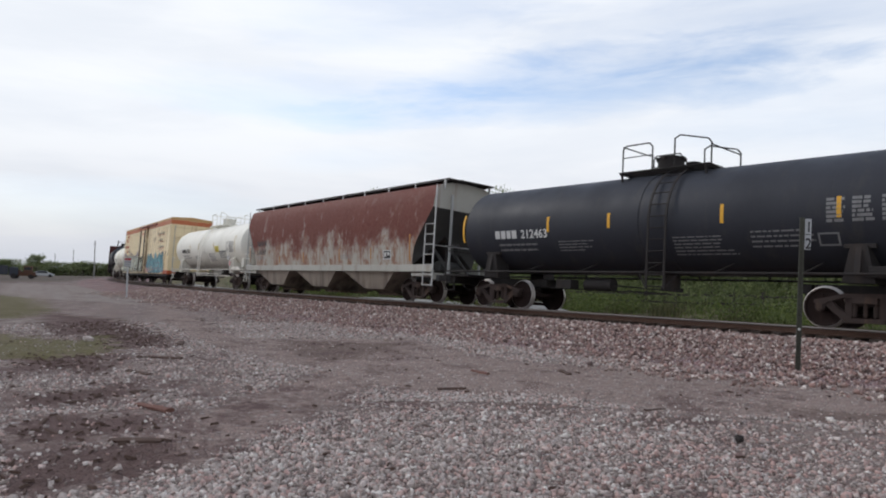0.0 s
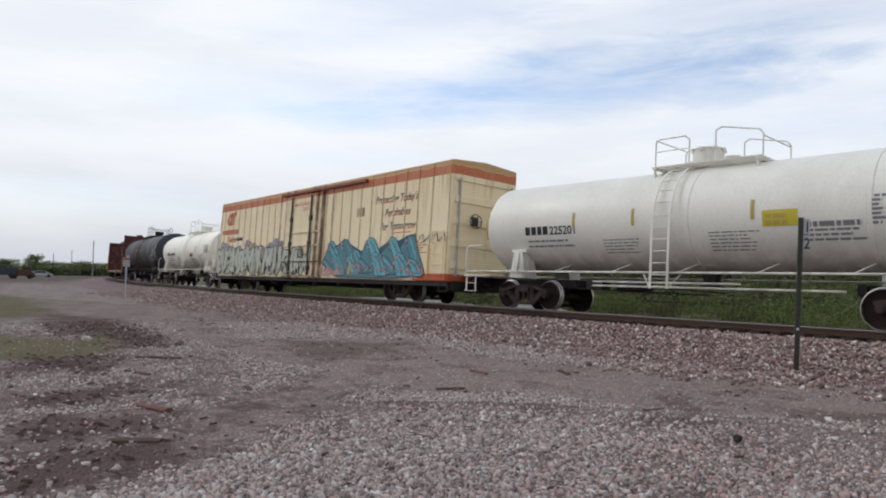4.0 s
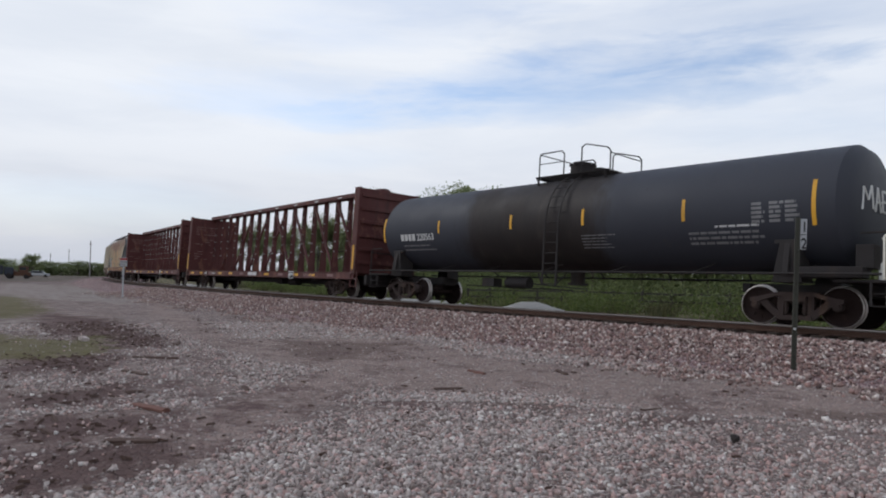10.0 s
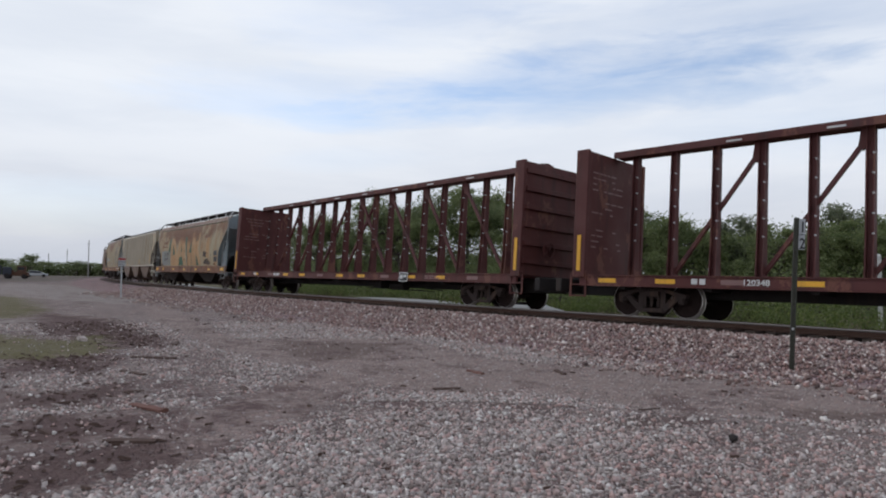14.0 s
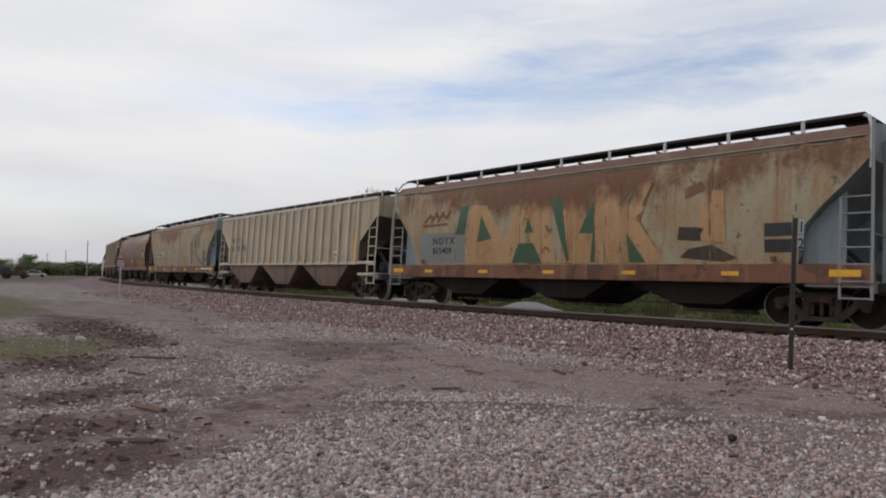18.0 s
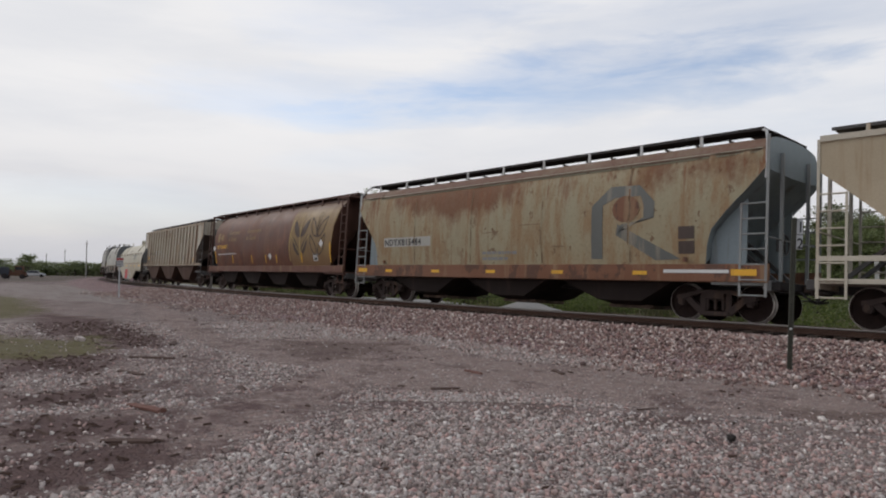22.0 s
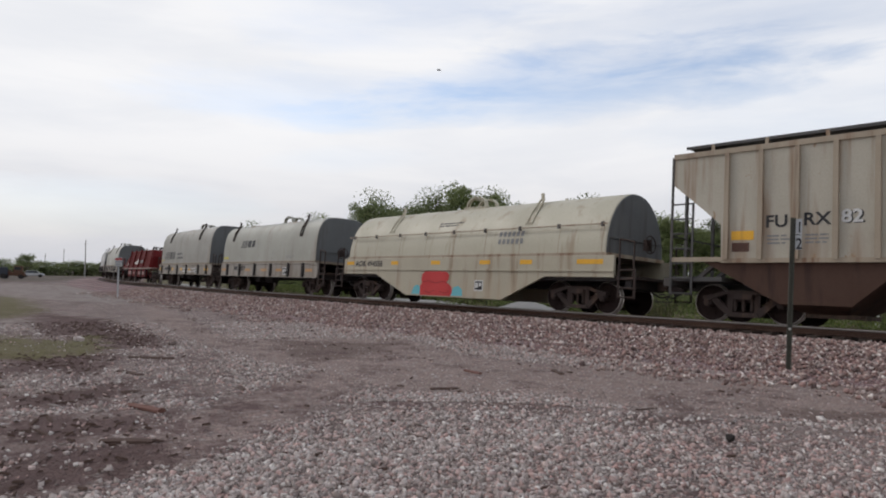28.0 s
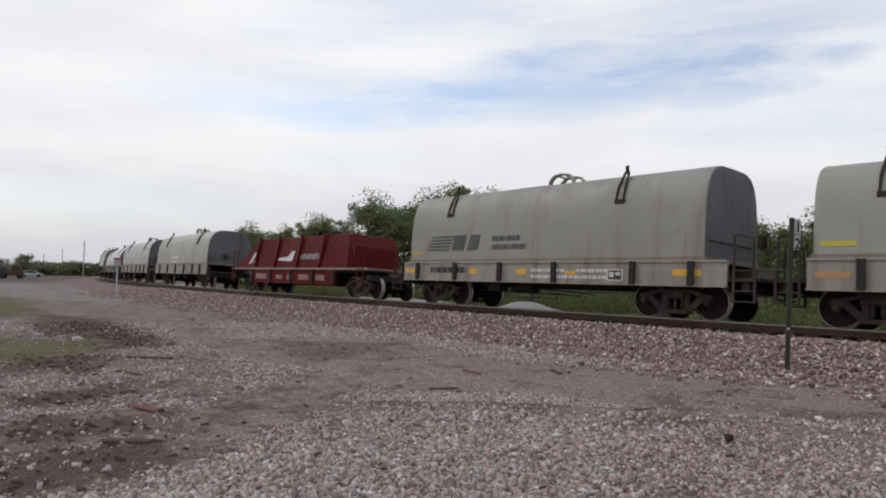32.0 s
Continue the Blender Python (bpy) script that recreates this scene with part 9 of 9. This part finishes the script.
def verge():
    """Long grass and weeds between the track and the trees."""
    rng = np.random.default_rng(9)
    n = 46000
    x = 6 - 80 * rng.random(n) ** 1.25
    off = 4.6 + 10.1 * rng.random(n) ** 0.8
    clump = np.array([patchy(a, b, 0.45, 6.0) for a, b in zip(x, off)])
    x, off = x[clump > 0.2], off[clump > 0.2]
    bare = ((x < -26) & (off > 4.8) & (off < 9.5)) | (((x + 19.7) / 3.0) ** 2 + ((off - 5.9) / 1.7) ** 2 < 1)
    x, off = x[~bare], off[~bare]
    y = RADIUS - np.sqrt(RADIUS ** 2 - x * x) + off
    z = np.array([level(a, b) for a, b in zip(x, y)])
    h = (0.18 + 0.42 * rng.random(len(x))) * np.clip(off / 6, 0.6, 1.3)
    lean = rng.normal(size=(len(x), 2)) * 0.35
    w = 0.012 + 0.02 * rng.random(len(x))
    a = rng.uniform(0, 2 * pi, len(x))
    p0 = np.stack([x - w * np.cos(a), y - w * np.sin(a), z], 1)
    p1 = np.stack([x + w * np.cos(a), y + w * np.sin(a), z], 1)
    p2 = np.stack([x + lean[:, 0] * h, y + lean[:, 1] * h, z + h], 1)
    v = np.stack([p0, p1, p2], 1).reshape(-1, 3)
    k = len(x)
    me = bpy.data.meshes.new("weeds")
    me.vertices.add(k * 3)
    me.vertices.foreach_set("co", v.reshape(-1))
    me.loops.add(k * 3)
    me.loops.foreach_set("vertex_index", np.arange(k * 3, dtype=np.int32))
    me.polygons.add(k)
    me.polygons.foreach_set("loop_start", np.arange(0, k * 3, 3, dtype=np.int32))
    me.materials.append(GRASS)
    me.update(calc_edges=True)
    tagged(new("weeds", me), "tall green grass and weeds beyond the rails", "grass", kind="stuff")


def far_woods():
    """The thicket that closes the view between the trunks."""
    rng = np.random.default_rng(21)
    x = rng.uniform(-92, 6, 15000)
    off = rng.uniform(24, 33, 15000)
    y = RADIUS - np.sqrt(RADIUS ** 2 - x * x) + off
    top = np.array([3.6 + 1.2 * noise.noise(Vector((a * 0.16, b * 0.1, 9.0))) for a, b in zip(x, y)])
    z = -0.7 + top * rng.random(15000) ** 0.8
    tagged(new("far_woods", leaf_mesh("far_woods", np.stack([x, y, z], 1), rng.uniform(0.4, 0.85, 15000), LEAF_DARK, rng)), "dark thicket behind the row of trees", "woods", kind="stuff")
    t = rng.random(7000)
    x = -232 + 26 * t + rng.normal(size=7000) * 2.0
    y = 0 + 72 * t
    top = np.array([2.6 + 0.9 * noise.noise(Vector((b * 0.12, 1.0, 4.0))) for b in y])
    z = -0.6 + top * rng.random(7000)
    tagged(new("far_hedge", leaf_mesh("far_hedge", np.stack([x, y, z], 1), rng.uniform(0.5, 1.1, 7000), LEAF_DARK, rng)), "dark distant hedge across the field", "hedge", kind="stuff")


shrubbery()
verge()
far_woods()

# pale gravel lane that ends in a low heap beyond the track
PALE_GRAVEL = Mat("pale_gravel", 0.95, 0, 0.15)
k = PALE_GRAVEL
k.color(k.mix(k.noise(18, 5, 0.7), (0.17, 0.165, 0.155), (0.36, 0.35, 0.33))).bump(k.noise(26, 4, 0.7), 0.03, 0.8)
q = Build()
rows = []
for i in range(41):
    s = -100 + 75.5 * i / 40
    fade = 1 - ease(s, -29, -24.6)
    ring = []
    for j in range(9):
        u = -1 + 2 * j / 8
        a = s / RADIUS
        d = 7.4 + 2.4 * u * (0.25 + 0.75 * fade)
        x, y = (RADIUS - d) * sin(a), RADIUS - (RADIUS - d) * cos(a)
        hump = (0.10 + 0.30 * ease(s, -46, -33) * fade) * (1 - u * u)
        ring.append((x, y, level(x, y) - 0.03 + hump + 0.03 * noise.noise(Vector((x, y, 0)))))
    rows.append(ring)
q.v = [p for r in rows for p in r]
q.f = [(i * 9 + j, (i + 1) * 9 + j, (i + 1) * 9 + j + 1, i * 9 + j + 1) for i in range(40) for j in range(8)]
q.m = [0] * len(q.f)
single("gravel_lane", q, PALE_GRAVEL.m, "pale crushed gravel lane ending in a heap", "lane", kind="structure")

q = Build()
for i in range(17):
    for j in range(25):
        r, a = i / 16, 2 * pi * j / 24
        x, y = -20.2 + 2.8 * r * cos(a) - 0.4 * r * sin(a), 6.4 + 2.1 * r * sin(a)
        q.v.append((x, y, level(x, y) - 0.03 + 0.72 * (1 - r) ** 0.65 * (1 + 0.25 * noise.noise(Vector((x, y * 1.5, 3)))) + 0.03 * noise.noise(Vector((x * 4, y * 4, 1)))))
q.f = [(i * 25 + j, (i + 1) * 25 + j, (i + 1) * 25 + j + 1, i * 25 + j + 1) for i in range(16) for j in range(24)]
q.m = [0] * len(q.f)
single("gravel_mound", q, PALE_GRAVEL.m, "low mound of pale crushed gravel beyond the rails", "mound")

# low rail fence in front of the trees
FENCE_WOOD = wood_dark("fence_wood", (0.035, 0.030, 0.026), (0.085, 0.075, 0.065))
fence = thing("fence", "low dark wooden rail fence in the grass", "fence")
fp = [Vector((-30.0, 12.2)).lerp(Vector((-17.0, 16.2)), i / 9) for i in range(9)] + [Vector((-17.0, 16.2)).lerp(Vector((-6.0, 17.4)), i / 8) for i in range(9)]
for i, p in enumerate(fp):
    z = level(p.x, p.y)
    part("post", Build().box(-0.06, 0.06, -0.06, 0.06, -0.2, 0.95 + 0.06 * (i % 3)), FENCE_WOOD, fence, m=pose(p.x, p.y, z, random.uniform(-3, 3), random.uniform(-3, 3), 20 + 5 * (i % 4)))
    if i + 1 < len(fp):
        r = fp[i + 1]
        for h in (0.45, 0.85):
            part("rail", Build().beam((p.x, p.y, z + h), (r.x, r.y, level(r.x, r.y) + h), 0.035, 0.10), FENCE_WOOD, fence)

POST_WHITE = paint("white_post_paint", (0.60, 0.60, 0.56), (0.35, 0.32, 0.27), 0.5, 0.7)
for x, y, h in ((-7.7, 11.7, 2.75), (-64.6, 27.3, 1.6)):
    single("marker_post", Build().box(-0.07, 0.07, -0.07, 0.07, -0.2, h - 0.06).prism([(-0.07, h - 0.06), (0.07, h - 0.06), (0.02, h), (-0.02, h)], -0.05, 0.05), POST_WHITE,
           "weathered white post beyond the track", "post", m=pose(x, y, level(x, y), 1.5, -1.0, 12), bevel=0.01)

# ---- signs on the near side
STEEL_POST = paint("green_brown_post", (0.060, 0.060, 0.045), (0.12, 0.08, 0.05), 0.5, 0.6)
SIGN_WHITE = paint("sign_white", (0.66, 0.66, 0.64), (0.4, 0.38, 0.34), 0.3, 0.5)
PLATE_GREY = paint("weathered_plate", (0.45, 0.465, 0.475), (0.25, 0.25, 0.25), 0.4, 0.5)
sx_, sy_ = -4.87, -4.42
sign = thing("mile_sign", "narrow half-mile marker plate on a steel post", "sign", m=pose(sx_, sy_, level(sx_, sy_), -0.3, 1.9, 28))
post = Build().box(-0.035, 0.035, -0.008, 0.008, -0.25, 2.78).box(-0.042, -0.028, -0.035, 0.008, -0.25, 2.78).box(0.028, 0.042, -0.035, 0.008, -0.25, 2.78)
part("post", post, STEEL_POST, sign, "perforated steel channel post")
for i in range(13):
    part("hole_rim", Build().rod((0, -0.012, 0.25 + 0.19 * i), (0, -0.006, 0.25 + 0.19 * i), 0.009, 8), BLACK_IRON, sign)
part("bolt", Build().rod((0, -0.05, 0.76), (0, -0.006, 0.76), 0.022, 8), SIGN_WHITE, sign)
plate = part("plate", Build().box(0.040, 0.150, -0.006, 0.006, 2.20, 2.76), PLATE_GREY, sign, "white plate with a stacked black fraction", bevel=0.003)
for words, z in (("1", 2.52), ("2", 2.22)):
    lettering(plate, words, 0.058, z, 0.27, LETTER_BLACK, flat(-0.002), "numeral", stretch=0.75)
part("fraction_bar", Build().box(0.055, 0.135, -0.010, -0.006, 2.465, 2.48), LETTER_BLACK, plate)

lx, ly = -44.6, -3.4
sign = thing("lineside_sign", "small grey-white board with red heading on weathered post", "sign", m=pose(lx, ly, level(lx, ly), 0, 0, 72))
part("post", Build().box(-0.045, 0.045, -0.04, 0.04, -0.2, 2.45), PLATE_GREY, sign, bevel=0.005)
board = part("board", Build().box(-0.20, 0.20, -0.07, -0.045, 1.95, 2.5), PLATE_GREY, sign, bevel=0.004)
SIGN_RED = paint("sign_red", (0.35, 0.04, 0.04), (0.3, 0.1, 0.08), 0.4, 0.6)
for z, h, m in ((2.34, 0.13, SIGN_RED), (2.2, 0.07, LETTER_GREY), (2.07, 0.06, LETTER_GREY), (1.95, 0.05, LETTER_GREY)):
    part("heading_bar", Build().box(-0.20, 0.20 - 0.08 * (h < 0.07), -0.074, -0.07, z, z + h), m, board)

# ---- far off: poles and parked machines
POLE_GREY = paint("pole_grey", (0.30, 0.285, 0.27), (0.16, 0.14, 0.12), 0.5, 0.8)
for x, y, h in ((-173.6, 30.0, 8.6), (-253.6, 39.8, 7.0), (-252.4, 45.0, 8.6)):
    pole = thing("utility_pole", "bare grey wooden utility pole far away", "pole", "utility poles", m=pose(x, y, level(x, y)))
    part("shaft", Build().rod((0, 0, -0.3), (0, 0, h), 0.15, 8, r2=0.09), POLE_GREY, pole)
    part("cross_arm", Build().box(-0.9, 0.9, -0.06, 0.06, h - 0.9, h - 0.78), POLE_GREY, pole)

MACHINE = paint("machine_orange", (0.115, 0.062, 0.042), (0.085, 0.065, 0.055), 0.7, 0.8, spec=0.12)
TRUCK_BLUE = paint("dark_vehicle", (0.035, 0.040, 0.055), (0.08, 0.07, 0.06), 0.4, 0.5)
GLASS = paint("dark_glass", (0.02, 0.024, 0.028), (0.03, 0.03, 0.03), 0.2, 0.15)
v = thing("track_machine", "small orange track maintenance machine parked on gravel", "machine", m=pose(-137.5, 8.8, level(-137.5, 8.8), 0, 0, 70))
part("body", Build().box(-1.7, 1.7, -0.9, 0.9, 0.5, 1.15).box(-1.7, -0.5, -0.8, 0.8, 1.15, 1.5), MACHINE, v, bevel=0.05)
part("cab", Build().box(0.1, 1.3, -0.85, 0.85, 1.15, 2.2), MACHINE, v, bevel=0.06)
part("window", Build().box(0.2, 1.2, -0.87, 0.87, 1.5, 2.0), GLASS, v)
for x in (-1.2, 1.2):
    for y in (-0.85, 0.85):
        part("wheel", Build().rod((x, y - 0.1, 0.38), (x, y + 0.1, 0.38), 0.38, 16), BLACK_IRON, v)
v = thing("parked_truck", "dark parked truck with a box body", "truck", m=pose(-137.9, 5.6, level(-137.9, 5.6), 0, 0, 80))
part("body", Build().box(-2.2, 0.9, -1.05, 1.05, 0.7, 2.3), TRUCK_BLUE, v, bevel=0.06)
part("cab", Build().box(1.0, 2.4, -1.0, 1.0, 0.6, 2.0), TRUCK_BLUE, v, bevel=0.12)
part("windscreen", Build().box(1.9, 2.43, -0.85, 0.85, 1.3, 1.85), GLASS, v)
for x in (-1.4, 1.7):
    for y in (-0.9, 0.9):
        part("wheel", Build().rod((x, y - 0.13, 0.45), (x, y + 0.13, 0.45), 0.45, 16), BLACK_IRON, v)
v = thing("parked_car", "small white car parked far off", "car", m=pose(-166.3, 17.9, level(-166.3, 17.9), 0, 0, 75))
part("body", Build().plate([(-2.1, 0.35), (2.1, 0.35), (2.15, 0.75), (1.2, 0.9), (0.7, 1.35), (-1.0, 1.4), (-1.8, 0.95), (-2.15, 0.85)], -0.8, 0.8), PLATE_GREY, v, bevel=0.08)
part("window", Build().plate([(1.05, 0.92), (0.65, 1.3), (-0.95, 1.33), (-1.55, 0.95)], -0.82, 0.82), GLASS, v)
for x in (-1.35, 1.35):
    for y in (-0.75, 0.75):
        part("wheel", Build().rod((x, y - 0.1, 0.32), (x, y + 0.1, 0.32), 0.32, 14), BLACK_IRON, v)
# ---- litter on the near ground
ROTTEN = wood_dark("rotten_wood", (0.045, 0.027, 0.022), (0.12, 0.078, 0.062))
REDDISH = wood_dark("reddish_wood", (0.10, 0.045, 0.035), (0.19, 0.10, 0.08))


def litter():
    """Bark, chips and broken ties strewn over the soil."""
    rng = np.random.default_rng(12)
    b = Build()
    px, py = rng.uniform(-24, -2.5, 60000), rng.uniform(-17.2, -6.5, 60000)
    soil = inside(px, py, SOIL)
    rag = np.array([patchy(u, v, 0.4, 2.0) for u, v in zip(px, py)])
    ok = (rng.random(60000) < 0.42 * soil ** 2 + 0.012 + 0.03 * rag) & (np.hypot(px, py - EYE.y) > 3.2)
    for x, y in zip(px[ok].tolist()[:1100], py[ok].tolist()[:1100]):
        L, t = rng.uniform(0.018, 0.060) * (1 + 1.8 * (rng.random() < 0.05)), rng.uniform(0.008, 0.024)
        a = rng.uniform(0, pi)
        m = Matrix.Translation((x, y, level(x, y) + t * 0.5)) @ Matrix.Rotation(a, 4, "Z") @ Matrix.Rotation(rng.uniform(-0.25, 0.25), 4, "Y")
        k = rng.uniform(0.25, 0.55)
        b.add([m @ Vector(p) for p in ((-L, -L * k * 0.5, 0), (L * 0.8, -L * k * 0.7, 0), (L, L * k * 0.4, 0), (-L * 0.7, L * k * 0.6, 0), (-L * 0.8, -L * k * 0.3, t), (L * 0.6, -L * k * 0.4, t), (L * 0.7, L * k * 0.3, t), (-L * 0.5, L * k * 0.4, t))],
              [(0, 3, 2, 1), (4, 5, 6, 7), (0, 1, 5, 4), (1, 2, 6, 5), (2, 3, 7, 6), (3, 0, 4, 7)])
    me = bpy.data.meshes.new("litter")
    me.from_pydata(b.v, [], b.f)
    me.materials.append(ROTTEN)
    tagged(new("litter", me), "dark wood chips and bark strewn on soil", "litter", kind="stuff")


litter()


def stick(x, y, length, w, turn, mat, label, name="broken_wood"):
    b = Build()
    rings = []
    rng = random.Random(int(x * 100))
    for i in range(6):
        u = -length / 2 + length * i / 5
        r = w * (0.7 + 0.5 * rng.random())
        rings.append([(u, r * cos(2 * pi * k / 7) * rng.uniform(0.8, 1.1), 0.3 * w + 0.45 * r * sin(2 * pi * k / 7)) for k in range(7)])
    b.loft(rings)
    single(name, b, mat, label, "wood scrap", m=pose(x, y, level(x, y) - 0.005, 0, 0, turn))


for x, y, l, w, t, m in ((-8.46, -14.48, 0.62, 0.085, 15, REDDISH), (-7.33, -10.64, 0.42, 0.05, 60, ROTTEN), (-9.08, -12.94, 0.35, 0.05, -20, ROTTEN), (-5.3, -12.96, 0.38, 0.035, 5, ROTTEN), (-7.43, -7.84, 0.5, 0.05, -35, ROTTEN),
                         (-8.32, -9.05, 0.45, 0.05, -10, REDDISH), (-13.5, -12.6, 0.9, 0.06, 40, ROTTEN), (-6.9, -15.2, 0.5, 0.06, 50, ROTTEN), (-11.6, -13.6, 0.7, 0.07, 10, ROTTEN), (-16.0, -11.2, 0.9, 0.07, -25, ROTTEN), (-4.6, -9.7, 0.3, 0.03, 70, ROTTEN)):
    stick(x, y, l, w, t, m, "broken piece of weathered wood on gravel" if m is ROTTEN else "reddish broken tie fragment on gravel")
lump = Build()
lump.add([tuple(0.055 * c for c in v * np.array((1.0, 0.9, 0.85)) * (1 + 0.12 * sin(i * 2.3))) for i, v in enumerate(ICO_V)], [tuple(int(i) for i in f) for f in ICO_F])
single("black_lump", lump, BLACK_IRON, "black lump of scrap lying on gravel", "scrap", m=pose(-3.13, -10.61, level(-3.13, -10.61) + 0.05))
for x, y, s in ((-17.9, -12.7, 0.13), (-19.6, -13.2, 0.09)):
    lump = Build()
    lump.add([tuple(s * c for c in v * np.array((1.2, 0.9, 0.6)) * (1 + 0.15 * sin(i * 1.7 + x))) for i, v in enumerate(ICO_V)], [tuple(int(i) for i in f) for f in ICO_F])
    single("boulder", lump, GREY_STONE, "pale stone lying in the grass hollow", "stone", m=pose(x, y, level(x, y) + s * 0.3, 10, 5, 30))
for car, c, half in WAGONS:
    true_up(car)

# ---- a flying insect that crosses before the camera
INSECT = paint("insect_dark", (0.03, 0.026, 0.022), (0.05, 0.04, 0.03), 0.4, 0.4)
insect = thing("flying_insect", "small dark flying insect in the air", "insect", m=pose(1.6, -19.2, level(1.6, -19.2) + 0.006))
part("body", Build().loft([[(x, r * cos(2 * pi * i / 8), r * sin(2 * pi * i / 8)) for i in range(8)] for x, r in ((-0.009, 0.0006), (-0.006, 0.0026), (-0.001, 0.0032), (0.003, 0.0026), (0.006, 0.0024), (0.008, 0.0008))]), INSECT, insect)
for sy in (-1, 1):
    part("wing", Build().loft([[(x + 0.0012 * cos(pi * i / 3), sy * y + 0.0012 * sin(pi * i / 3) * 0.3, 0.002 + 0.0004 * sin(pi * i / 3)) for i in range(6)] for x, y in ((0.001, 0.002), (-0.001, 0.007), (-0.004, 0.012))]), INSECT, insect)

# ---- what moves: the wagons roll along the bend, their wheels turn
def motions():
    rest = insect.matrix_basis.copy()
    walk(insect, [(0, rest), (27.2, rest), (27.6, pose(-1.6, -17.9, 1.55, 0, 0, 45)), (27.9, pose(-1.510, -16.533, 1.654, 0, 0, 45)), (28, pose(-2.053, -15.651, 1.896, 0, 0, 45)), (28.1, pose(-2.597, -14.812, 2.123, 0, 0, 45)), (28.2, pose(-2.970, -13.831, 2.316, 0, 0, 45)), (28.6, pose(-4.5, -8.6, 2.9, 0, 0, 45)), (32, pose(6.0, 18.0, 6.0, 0, 0, 45))])
    for car, c, half in WAGONS:
        walk(car, [(t, wagon_pose(c + run(t), half)) for t in range(0, 33)])
    for w, x, c in ROLLING:
        hub = w.matrix_basis.translation.copy()
        rows, t, t_in, t_out = [], 0.0, None, None
        ts = [i / 15 for i in range(0, 481) if -175 < c + run(i / 15) < 14]
        steps = [0.0] + ts + [32.0]
        last = -1.0
        for t in steps:
            if t - last < 0.01:
                continue
            last = t
            tt = min(max(t, ts[0]), ts[-1]) if ts else 0.0
            a = (run(tt) + x) / 0.457
            rows.append((t, Matrix.Translation(hub) @ Matrix.Rotation(a, 4, "Y")))
        walk(w, rows)


motions()
